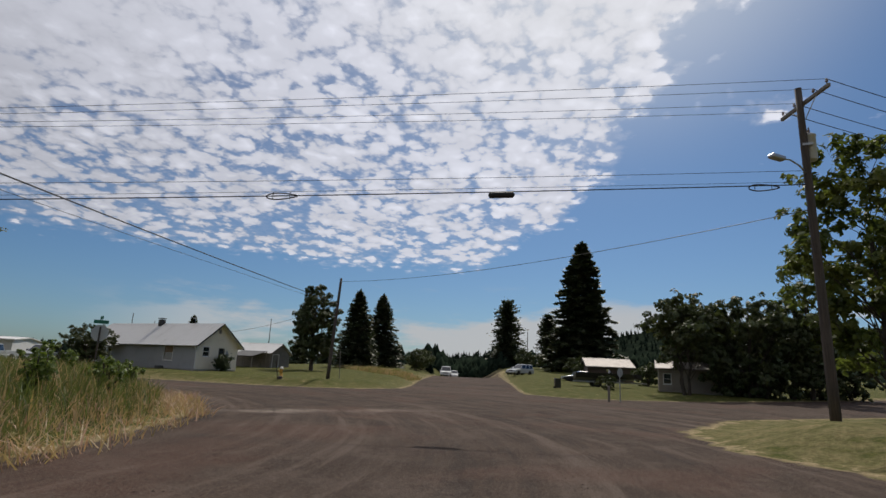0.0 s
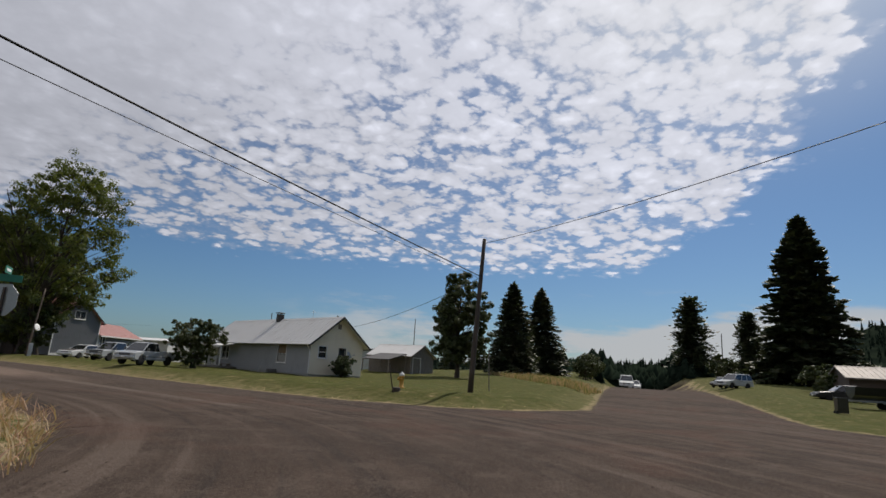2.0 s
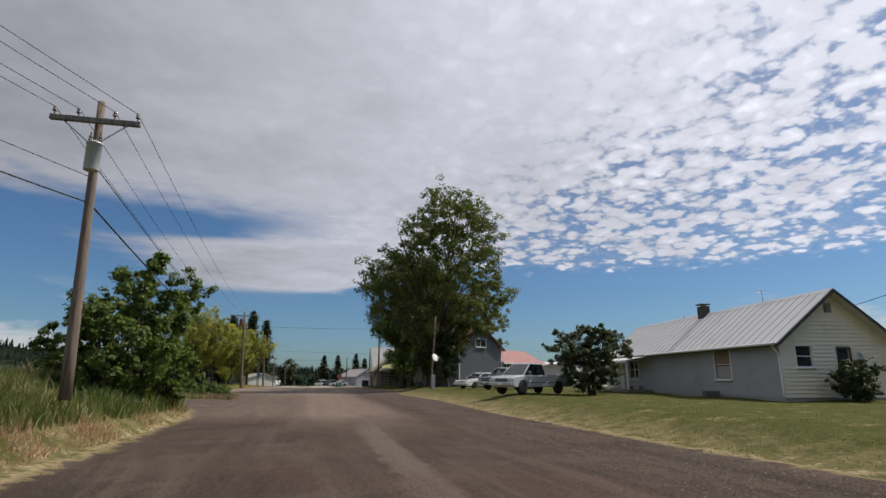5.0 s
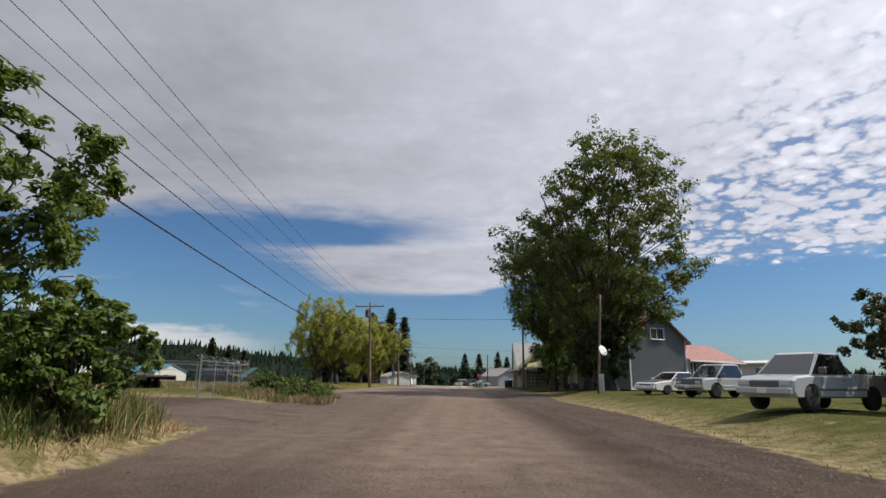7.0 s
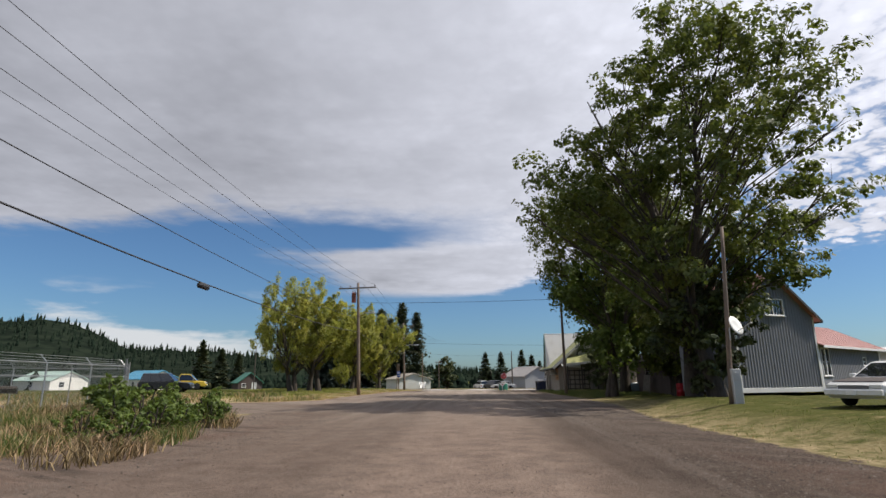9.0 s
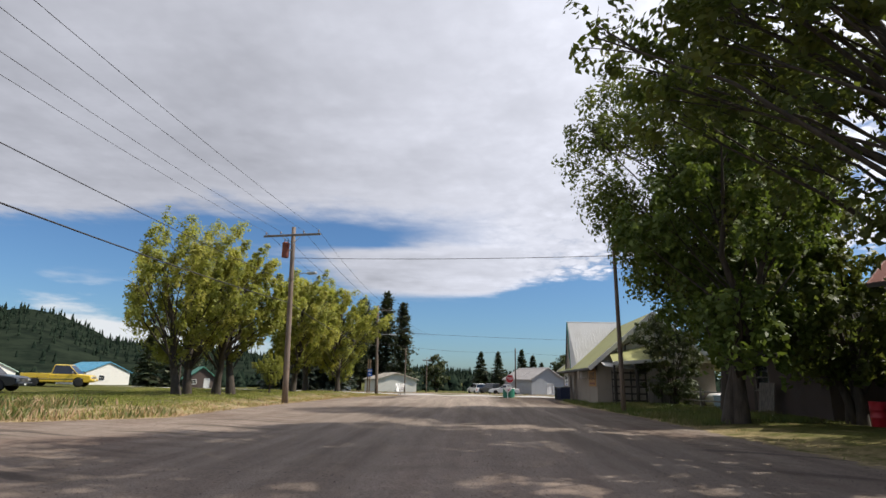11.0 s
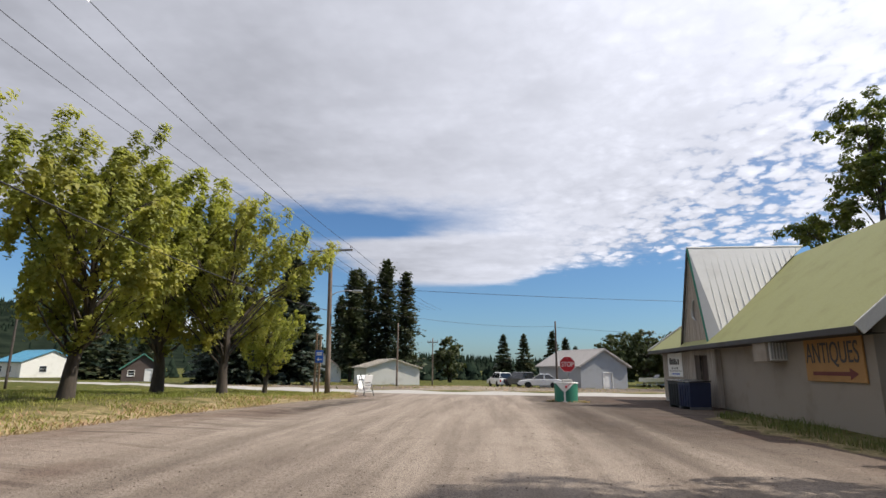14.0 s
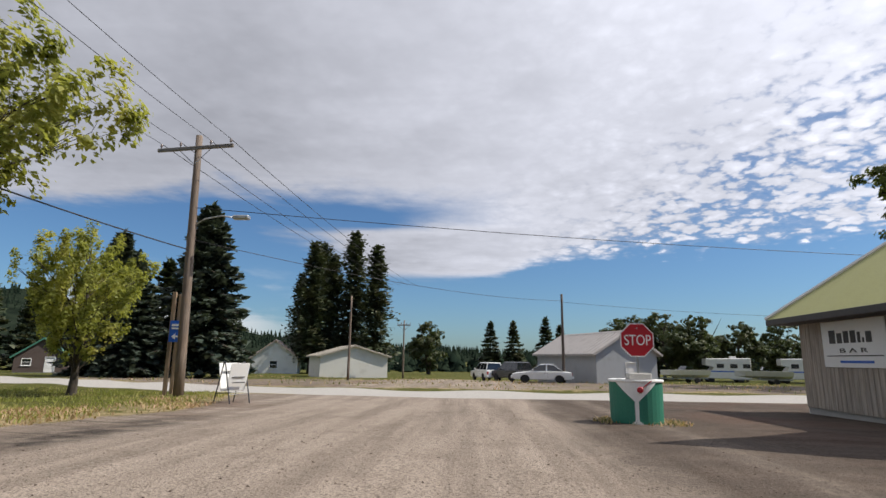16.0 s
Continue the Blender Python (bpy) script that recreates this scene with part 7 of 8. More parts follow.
def rear_end(ob, xr, W, z0, z1, mat):
    for s in (-1, 1):
        part("tail_light", Geo().box((xr, s * W * 0.42, (z0 + z1) / 2), (0.05, W * 0.1, (z1 - z0) * 0.5), None, 0.015), M_TAIL, ob, "red tail light")
    part("bumper", Geo().box((xr - 0.06, 0, z0 - 0.04), (0.16, W * 0.95, 0.18), None, 0.04), mat, ob)


def sedan(x, y, turn, mat, label, L=4.6, W=1.75, H=1.38, bonnet=None, group="", splits=(0.5,), name="car", dz=0.0, suv=False):
    r = 0.33 if not suv else 0.37
    wx, zb = L * 0.29, (0.88 if not suv else 1.02)
    top = H
    ob = thing(name, at(x, y, turn, dz), label, "car", group)
    low = 0.24 if not suv else 0.32
    out = [(-L / 2, 0.42), (-L / 2 + 0.05, low + 0.02)] + [(-wx - r - 0.07, low)] + arch(-wx, r + 0.07, low)[::-1] + arch(wx, r + 0.07, low)[::-1] + [(L / 2 - 0.12, low + 0.02), (L / 2, 0.45), (L / 2 - 0.04, zb - 0.22), (L / 2 - 0.25, zb - 0.12), (L * 0.20, zb), (-L * (0.34 if not suv else 0.46), zb + 0.03), (-L / 2 + 0.06, zb - (0.05 if not suv else 0.02)), (-L / 2, zb - 0.25)]
    body = part("body", extrude_body(out, W), mat, ob)
    if suv:
        greenhouse(body, -L * 0.47, -L * 0.43, L * 0.05, L * 0.20, zb, top, W, mat, (0.3, 0.62))
    else:
        greenhouse(body, -L * 0.36, -L * 0.20, L * 0.04, L * 0.20, zb + 0.01, top, W, mat, splits)
    if bonnet:
        part("bonnet", Geo().add([(L * 0.20, -W / 2 + 0.1, zb + 0.012), (L / 2 - 0.22, -W / 2 + 0.14, zb - 0.105), (L / 2 - 0.22, W / 2 - 0.14, zb - 0.105), (L * 0.20, W / 2 - 0.1, zb + 0.012), (L * 0.20, -W / 2 + 0.1, zb - 0.02), (L / 2 - 0.22, -W / 2 + 0.14, zb - 0.13), (L / 2 - 0.22, W / 2 - 0.14, zb - 0.13), (L * 0.20, W / 2 - 0.1, zb - 0.02)],
                               [(0, 1, 2, 3), (7, 6, 5, 4), (0, 4, 5, 1), (1, 5, 6, 2), (2, 6, 7, 3), (3, 7, 4, 0)]), bonnet, ob, "dark unpainted bonnet")
    front_end(ob, L / 2 - 0.03, W, 0.46, zb - 0.16, mat)
    rear_end(ob, -L / 2 + 0.02, W, 0.46, zb, mat)
    for sx in (-wx, wx):
        for sy in (-1, 1):
            wheel(ob, sx, sy * (W / 2 - 0.12), r)
    for sy in (-1, 1):
        part("mirror", Geo().box((L * 0.15, sy * (W / 2 + 0.06), zb + 0.08), (0.12, 0.18, 0.13), None, 0.03), mat, ob)
        part("door_handle", Geo().box((-L * 0.05, sy * (W / 2 + 0.008), zb - 0.12), (0.18, 0.02, 0.035), None, 0.008), M_GREYPLASTIC, ob)
        part("door_seam", Geo().box((-L * 0.10, sy * (W / 2 + 0.001), zb - 0.3), (0.012, 0.006, 0.5)), M_GREYPLASTIC, ob)
    return ob


def pickup(x, y, turn, mat, label, L=5.3, W=1.85, H=1.75, front=None, group="", cab_len=1.55, old=False, dz=0.0):
    r, wx, zb, low = 0.38, 1.62, 1.08, 0.40
    ob = thing("pickup_truck", at(x, y, turn, dz), label, "pickup truck", group)
    xc = 0.10                         # rear of the cab
    out = [(-L / 2, 0.62), (-L / 2 + 0.05, low)] + arch(-wx, r + 0.08, low)[::-1] + arch(wx + 0.1, r + 0.08, low)[::-1] + [(L / 2 - 0.1, low), (L / 2, 0.6), (L / 2 - 0.03, 0.92), (L / 2 - 0.2, 1.02), (xc + cab_len, zb), (xc - 0.55, zb), (xc - 0.56, 0.78), (-L / 2 + 0.1, 0.78), (-L / 2, 0.78)]
    body = part("body", extrude_body(out, W), mat, ob)
    greenhouse(body, xc - 0.5, xc - 0.38, xc + 0.75, xc + cab_len - 0.02, zb, H, W, mat, (0.22,) if cab_len > 1.8 else ())
    bx0, bx1 = -L / 2 + 0.06, xc - 0.6
    bed = part("bed", Geo().box(((bx0 + bx1) / 2, 0, 0.80), (bx1 - bx0, W - 0.2, 0.05)), M_GREYPLASTIC, ob)
    for s in (-1, 1):
        part("bed_side", Geo().box(((bx0 + bx1) / 2, s * (W / 2 - 0.05), 0.95), (bx1 - bx0, 0.09, 0.36), None, 0.03), mat, bed)
    part("tailgate", Geo().box((bx0 - 0.02, 0, 0.95), (0.08, W - 0.02, 0.36), None, 0.02), mat, bed)
    front_end(ob, L / 2 - 0.02, W, 0.62, 0.98, front or mat, old)
    if front:
        part("front_clip", Geo().box((L / 2 - 0.16, 0, 0.82), (0.3, W - 0.06, 0.42), None, 0.05), front, ob, "unpainted grey front clip")
    rear_end(ob, -L / 2, W, 0.62, 1.0, M_CHROME)
    for sx in (-wx, wx + 0.1):
        for sy in (-1, 1):
            wheel(ob, sx, sy * (W / 2 - 0.13), r, 0.24)
    for sy in (-1, 1):
        part("mirror", Geo().box((xc + 1.15, sy * (W / 2 + 0.1), zb + 0.14), (0.12, 0.2, 0.2), None, 0.03), M_GREYPLASTIC, ob)
        part("door_handle", Geo().box((xc - 0.1, sy * (W / 2 + 0.008), zb - 0.14), (0.16, 0.02, 0.035), None, 0.008), M_GREYPLASTIC, ob)
        part("door_seam", Geo().box((xc + 1.1, sy * (W / 2 + 0.001), zb - 0.32), (0.012, 0.006, 0.55)), M_GREYPLASTIC, ob)
        part("side_trim", Geo().box((0.0, sy * (W / 2 + 0.006), 0.66), (L * 0.5, 0.02, 0.05), None, 0.008), M_WHITE if old else M_GREYPLASTIC, ob)
    return ob


YG = "old vehicles parked on the lawn"
sedan(13.7, -42.7, 206, M_CARWHITE, "old white two-door car with a dark bonnet parked on grass", 4.7, 1.75, 1.36, M_HOODDARK, YG, ())
pickup(15.2, -46.6, 203, M_CARSILVER, "old silver pickup truck with a dark front on grass", 5.5, 1.95, 1.80, M_GREYPLASTIC, YG, old=True)
pickup(11.5, -60.6, 208, M_CARSILVER, "silver pickup truck with a white bed parked on the lawn", 5.2, 1.80, 1.75, None, YG)
sedan(5.0, 44.6, 172, M_CARWHITE, "white sedan parked beside the grey barn", 4.6, 1.75, 1.40)
sedan(3.0, 51.5, 120, M_CARDARK, "dark sport utility car parked by the barn", 4.5, 1.8, 1.68, suv=True)
sedan(0.8, 55.0, 110, M_CARWHITE, "white sport utility car parked by the barn", 4.5, 1.8, 1.68, suv=True)
sedan(68.0, -80.9, 198, M_CARWHITE, "white van parked far down the cross street", 4.8, 1.9, 1.75, suv=True)
sedan(77.5, -79.0, 198, M_CARWHITE, "white car parked far down the cross street", 4.6, 1.8, 1.42)
sedan(66.4, -94.6, 150, M_CARSILVER, "silver sport utility car parked beside the cross street", 4.7, 1.85, 1.72, suv=True)
sedan(71.5, -92.6, 170, M_CARDARK, "dark car parked beside the cross street", 4.7, 1.8, 1.42)
sedan(54.0, -105.6, 110, M_CARDARK, "dark sedan parked on the lawn of the low house", 4.7, 1.8, 1.42)
pickup(-36.0, 5.5, 20, M_CARYELLOW, "yellow and white pickup truck beyond the lawn", 5.3, 1.9, 1.85)
sedan(-29.5, -9.5, 15, M_CARDARK, "black sport utility car parked beyond the lawn", 4.6, 1.8, 1.75, suv=True)


def flatbed():
    ob = thing("flatbed_trailer", at(-27.0, -34.0, 150), "black flatbed trailer with paired wheels in the fenced yard", "trailer")
    part("deck", Geo().box((0, 0, 1.15), (9.5, 2.4, 0.14), None, 0.02), M_DARKWOOD, ob)
    for s in (-1, 1):
        part("side_rail", Geo().box((0, s * 1.2, 1.0), (9.5, 0.1, 0.3), None, 0.02), M_CARDARK, ob)
    for x in (-2.6, -1.5, -0.4, 0.7):
        for s in (-1, 1):
            wheel(ob, x, s * 0.95, 0.45, 0.3)
    part("tongue", Geo().box((5.6, 0, 0.9), (2.0, 0.2, 0.2)), M_CARDARK, ob)
    part("landing_leg", Geo().box((4.4, 0, 0.45), (0.12, 0.9, 0.9)), M_STEEL, ob)


def work_truck():
    ob = thing("work_truck", at(-36.5, -30.5, 150), "white and grey crew truck with a dark rear body", "truck")
    b = part("body", extrude_body([(-3.2, 0.6), (-1.7, 0.55), (2.2, 0.55), (3.1, 0.6), (3.1, 1.25), (2.9, 1.4), (1.5, 1.5), (-3.2, 1.5)], 2.1), M_CARWHITE, ob)
    greenhouse(b, -0.7, -0.5, 0.9, 1.5, 1.5, 2.25, 2.1, M_CARDARK, (0.5,))
    part("rear_box", Geo().box((-2.0, 0, 1.9), (2.3, 2.0, 0.8), None, 0.06), M_CARDARK, ob)
    for x in (-2.0, 2.0):
        for s in (-1, 1):
            wheel(ob, x, s * 0.95, 0.45, 0.28)
    front_end(ob, 3.1, 2.1, 0.75, 1.25, M_CHROME, True)


def motor_home(x, y, turn, label, L=7.0):
    ob = thing("motor_home", at(x, y, turn), label, "motor home", "motor homes and boats by the trees")
    b = part("body", extrude_body([(-L / 2, 0.5), (L / 2 - 1.4, 0.5), (L / 2, 0.55), (L / 2, 1.1), (L / 2 - 0.8, 1.25), (L / 2 - 1.3, 1.9), (L / 2 - 0.4, 2.1), (L / 2 - 0.4, 2.85), (-L / 2, 2.95)], 2.3), M_CARWHITE, ob)
    for x_ in (-2.2, -0.8, 0.7):
        for s in (-1, 1):
            part("side_window", Geo().box((x_, s * 1.152, 2.0), (0.8, 0.02, 0.5), None, 0.006), M_CARGLASS, b)
    part("windscreen", Geo().add([(L / 2 - 0.83, -0.95, 1.28), (L / 2 - 0.83, 0.95, 1.28), (L / 2 - 1.27, 0.95, 1.86), (L / 2 - 1.27, -0.95, 1.86)], [(0, 1, 2, 3)]), M_CARGLASS, b)
    for s in (-1, 1):
        part("stripe", Geo().box((-0.4, s * 1.153, 1.35), (L * 0.8, 0.015, 0.14)), M_SIGNBLUE if x > 24 else M_HOODDARK, b)
    part("roof_vent", Geo().box((-1.0, 0, 3.03), (0.7, 0.6, 0.22), None, 0.05), M_WHITE, b)
    for sx in (-L * 0.28, L * 0.33):
        for s in (-1, 1):
            wheel(ob, sx, s * 0.98, 0.36, 0.24)
    return ob


def boat(x, y, turn, label, mat):
    ob = thing("boat_on_trailer", at(x, y, turn), label, "boat", "motor homes and boats by the trees")
    V, F = [], []
    for i, t in enumerate((-2.4, -1.0, 0.5, 1.8, 2.7)):
        w = (0.85, 0.95, 0.9, 0.6, 0.04)[i]
        k = (0.75, 0.72, 0.72, 0.85, 1.15)[i]
        V += [(t, -w, 1.35), (t, -w * 0.75, 0.85), (t, 0, k - 0.15), (t, w * 0.75, 0.85), (t, w, 1.35)]
    for i in range(4):
        for j in range(4):
            F.append((i * 5 + j, i * 5 + j + 1, (i + 1) * 5 + j + 1, (i + 1) * 5 + j))
        F.append((i * 5 + 4, i * 5, (i + 1) * 5, (i + 1) * 5 + 4))
    F += [(0, 1, 2, 3, 4)]
    part("hull", Geo().add(V, F), mat, ob)
    part("windshield", Geo().slab((0.4, -0.7, 1.35), (0.4, 0.7, 1.35), (0.1, 0.6, 1.75), (0.1, -0.6, 1.75), 0.02), M_CARGLASS, ob)
    part("trailer_beam", Geo().box((0.3, 0, 0.5), (5.6, 0.12, 0.12)), M_STEEL, ob)
    part("crossbeam", Geo().box((-0.8, 0, 0.42), (0.12, 1.7, 0.1)), M_STEEL, ob)
    part("cradle", Geo().box((0.5, 0, 0.62), (0.1, 1.0, 0.2)), M_STEEL, ob)
    for s in (-1, 1):
        wheel(ob, -0.8, s * 0.85, 0.3, 0.18)
    return ob


flatbed()
work_truck()
motor_home(30.0, 70.5, 170, "white motor home parked before the trees", 5.4)
motor_home(38.0, 69.0, 165, "white motor home with a blue stripe before the trees", 5.0)
boat(21.5, 60.0, 190, "white boat on a trailer beyond the highway", M_CARWHITE)
boat(28.5, 58.0, 170, "grey boat on a trailer beyond the highway", M_CARSILVER)
boat(44.0, -109.8, -72, "dark covered boat on a trailer beside the low house", M_CARDARK).scale = (1.55, 1.3, 1.2)

# ---- signs and street things ----
def octagon(r):
    return [(r * math.cos(math.pi / 8 + k * math.pi / 4), r * math.sin(math.pi / 8 + k * math.pi / 4)) for k in range(8)]


def stop_sign(x, y, turn, h, label, post=True, base=None, street_name=False):
    """Octagonal sign facing local -y."""
    z = gz(x, y) if base is None else base
    ob = thing("stop_sign", Matrix.Translation((x, y, z)) @ Matrix.Rotation(radians(turn), 4, "Z"), label, "traffic sign")
    up = [(px, pz + h) for px, pz in octagon(0.41)]
    part("plate", Geo().prism(up, 0.0, 0.006), M_STEEL, ob)
    part("white_border", Geo().prism(up, -0.005, -0.001), M_SIGNWHITE, ob)
    part("red_face", Geo().prism([(px, pz + h) for px, pz in octagon(0.385)], -0.009, -0.006), M_RED, ob)
    t = lettering("STOP", 0.34, M_SIGNWHITE, ob, (-0.30, -0.012, h - 0.115), 0, 0.60)
    part("post", Geo().box((0, 0.03, (h + 0.3) / 2 - 0.1), (0.06, 0.04, h + 0.5), None, 0.006), M_STEEL if not street_name else M_POLE_DARK, ob)
    part("bolt", Geo().lathe([(0, 0), (0.02, 0), (0.02, 0.01), (0, 0.012)], 8, (0, -0.012, h + 0.27), Matrix.Rotation(radians(90), 3, "X")), M_STEEL, ob)
    if street_name:
        for k, a in enumerate((35, -55)):
            m = Matrix.Rotation(radians(a), 3, "Z")
            pl = part("name_plate", Geo().box((0, 0.03, h + 0.52 + 0.19 * k), (0.62, 0.012, 0.17), m, 0.004), M_SIGNGREEN, ob, "green street name plate")
            part("bar", Geo().box(m @ Vector((0, -0.01, 0)) + Vector((0, 0.03, h + 0.52 + 0.19 * k)), (0.4, 0.004, 0.06), m), M_SIGNWHITE, pl)
    return ob


stop_sign(3.62, 12.95, 2, 1.72, "red octagonal stop sign rising out of the green planter", base=0.0)
stop_sign(-6.5, -90.4, 118, 2.4, "back of a stop sign with green street name plates", street_name=True, base=0.15)


def planter():
    """Painted concrete ring with a cocktail glass on it."""
    ob = thing("planter", Matrix.Translation((3.5, 12.85, gz(3.5, 12.85) - 0.02)) @ Matrix.Rotation(radians(-14), 4, "Z"), "green painted barrel planter with a white cocktail glass on it", "planter")
    r, h = 0.57, 0.93
    part("barrel", Geo().lathe([(r * 0.96, 0), (r * 0.98, 0.05), (r, h * 0.95), (r * 1.03, h * 0.96), (r * 1.03, h), (r * 0.92, h), (r * 0.9, h - 0.12), (0.0, h - 0.14)], 32), M_SIGNGREEN, ob, smooth=False)
    def curved(pts, off):
        """A shape of (angle in degrees, z) laid on the barrel."""
        n = len(pts)
        V = [((r + o) * math.sin(radians(a)), -(r + o) * math.cos(radians(a)), z) for o in (off, off - 0.012) for a, z in pts]
        return Geo().add(V, [tuple(range(n)), tuple(range(2 * n - 1, n - 1, -1))] + [(i, (i + 1) % n, n + (i + 1) % n, n + i) for i in range(n)])
    for a0 in range(-44, 44, 8):
        a1 = a0 + 8
        f = lambda a: 0.88 - (1 - abs(a) / 44.0) * 0.42
        part("glass_bowl", curved([(a0, f(a0)), (a1, f(a1)), (a1, 0.96), (a0, 0.96)], 0.016), M_SIGNWHITE, ob, "white painted glass shape")
    part("glass_stem", curved([(-4, 0.06), (4, 0.06), (4, 0.52), (-4, 0.52)], 0.016), M_SIGNWHITE, ob)
    part("glass_foot", curved([(-14, 0.02), (0, 0.02), (14, 0.02), (4, 0.1), (-4, 0.1)], 0.018), M_SIGNWHITE, ob)
    part("cherry", Geo().lathe([(0.0, 0), (0.05, 0), (0.065, 0.02), (0.05, 0.035), (0, 0.04)], 12, (0.08, -r - 0.018, 0.74), Matrix.Rotation(radians(90), 3, "X")), M_RED, ob)
    part("stick", Geo().tube([(0.06, -r - 0.03, 0.72), (0.32, -r + 0.06, 0.93)], 0.012, 6), M_RED, ob)
    part("rim", Geo().lathe([(r * 1.035, h * 0.955), (r * 1.05, h * 0.97), (r * 1.05, h * 1.0), (r * 1.035, h * 1.015), (r * 0.93, h * 1.012)], 32), M_SIGNWHITE, ob)
    part("soil", Geo().lathe([(0.0, h - 0.1), (r * 0.9, h - 0.115), (r * 0.9, h - 0.13), (0, h - 0.13)], 20), M_DARKWOOD, ob)


planter()
solid("mail_slot_box", Geo().box((0, 0, 0.09), (0.5, 0.3, 0.18), None, 0.02), M_CONCRETE, Matrix.Translation((3.55, 12.75, gz(3.5, 12.85) + 0.88)), "pale concrete block in the planter around the sign post", "block")


def a_frame(x, y, turn):
    ob = thing("sandwich_board", at(x, y, turn), "white folding sandwich board sign on black metal legs", "sign")
    for s in (-1, 1):
        m = Matrix.Rotation(radians(14 * s), 3, "X")
        part("panel", Geo().box((0, s * -0.26, 0.78), (0.62, 0.02, 0.86), m, 0.006), M_SIGNWHITE, ob)
        for px in (-0.33, 0.33):
            part("leg", Geo().tube([(px, s * -0.46, 0.0), (px, s * -0.02, 1.25)], 0.018, 6), M_CARDARK, ob)
        part("crossbar", Geo().tube([(-0.33, s * -0.36, 0.28), (0.33, s * -0.36, 0.28)], 0.014, 6), M_CARDARK, ob)
        for k in range(3):
            part("bar", Geo().box((0, s * -0.275 - 0.002 * s - s * 0.03 * (1 - k), 0.62 + k * 0.16), (0.4, 0.03, 0.03), m), M_GREYPLASTIC, ob)
    return ob


a_frame(-7.55, 16.9, 55)


def blue_sign():
    ob = thing("guide_sign", Matrix.Translation((-11.5, 20.2, gz(-11.5, 20.2))) @ Matrix.Rotation(radians(8), 4, "Z"), "blue guide sign with a white arrow on twin brown wooden posts", "traffic sign")
    for x in (-0.12, 0.12):
        part("post", Geo().box((x, 0.06, 1.9), (0.14, 0.1, 3.9 if x < 0 else 3.7), None, 0.01), M_RAWWOOD, ob)
    part("plate", Geo().box((0.1, -0.02, 2.35), (0.5, 0.012, 0.8), None, 0.004), M_SIGNBLUE, ob, "blue sign plate")
    part("bar", Geo().box((0.1, -0.03, 2.58), (0.36, 0.006, 0.08)), M_SIGNWHITE, ob)
    part("bar", Geo().box((0.1, -0.03, 2.46), (0.36, 0.006, 0.06)), M_SIGNWHITE, ob)
    part("arrow", Geo().box((0.16, -0.03, 2.16), (0.2, 0.006, 0.06)).prism([(0.08, 2.28), (0.08, 2.04), (-0.06, 2.16)], -0.033, -0.027), M_SIGNWHITE, ob)


blue_sign()


def dumpster(x, y, turn, L, W, H, mat, label):
    ob = thing("dumpster", at(x, y, turn), label, "dumpster", "dumpsters by the bar")
    part("tub", Geo().prism([(-L / 2 + 0.08, 0.1), (L / 2 - 0.08, 0.1), (L / 2, H), (-L / 2, H)], -W / 2, W / 2), mat, ob)
    for k in range(4):
        x0 = -L / 2 + 0.2 + k * (L - 0.4) / 3
        part("rib", Geo().box((x0, -W / 2 - 0.02, H / 2), (0.06, 0.05, H - 0.2), None, 0.01), mat, ob)
    part("lid", Geo().box((0, 0, H + 0.03), (L + 0.06, W + 0.06, 0.06), Matrix.Rotation(0.04, 3, "X"), 0.015), M_CARDARK, ob)
    part("fork_pocket", Geo().box((-L / 2 - 0.04, 0, H * 0.55), (0.08, W * 0.7, 0.14), None, 0.01), mat, ob)
    for sx in (-1, 1):
        part("skid", Geo().box((sx * L * 0.4, 0, 0.05), (0.1, W, 0.1)), M_GREYPLASTIC, ob)


dumpster(7.95, 8.00, -82, 1.0, 0.85, 1.05, M_DUMPSTER, "dark blue steel dumpster against the bar wall")
dumpster(7.90, 9.15, -80, 1.0, 0.85, 1.08, M_DUMPDARK, "dark green steel dumpster against the bar wall")


def hydrant(x, y):
    ob = thing("fire_hydrant", at(x, y, 30), "yellow fire hydrant on the corner lawn", "fire hydrant")
    part("barrel", Geo().lathe([(0.17, 0), (0.17, 0.05), (0.11, 0.07), (0.11, 0.55), (0.15, 0.57), (0.15, 0.63)], 16), M_YELLOW, ob, smooth=True)
    part("bonnet", Geo().lathe([(0.15, 0.63), (0.14, 0.70), (0.09, 0.78), (0.05, 0.80), (0.05, 0.85), (0.0, 0.86)], 16), M_WHITE, ob, "pale bonnet", smooth=True)
    for a in (0, 90, 180):
        m = Matrix.Rotation(radians(a), 3, "Z") @ Matrix.Rotation(radians(90), 3, "Y")
        part("outlet", Geo().lathe([(0.06, 0.08), (0.06, 0.17), (0.075, 0.17), (0.075, 0.22), (0.03, 0.23), (0.0, 0.24)], 12, (0, 0, 0.48), m), M_YELLOW, ob)


hydrant(12.1, -87.2)
solid("marker_stake", Geo().tube([(0, 0, -0.1), (-0.35, 0.1, 1.35)], 0.03, 7), M_POLE_DARK, at(9.9, -88.6), "dark leaning marker stake beside the hydrant", "stake")
solid("valve_cover", Geo().lathe([(0.2, -0.05), (0.2, 0.14), (0.17, 0.17), (0.0, 0.18)], 14), M_POLE_DARK, at(10.2, -88.5), "rusty iron valve cover at the stake", "valve cover")
solid("marker_pole", Geo().tube([(0, 0, -0.1), (-0.12, 0.05, 2.35)], 0.03, 7), M_OLDWOOD, at(17.4, -89.4), "thin grey wooden marker pole on the lawn", "pole")
solid("short_post", Geo().box((0, 0, 0.5), (0.16, 0.16, 1.1), None, 0.02), M_OLDWOOD, at(15.7, -112.0), "short grey wooden post at the lawn corner", "post")


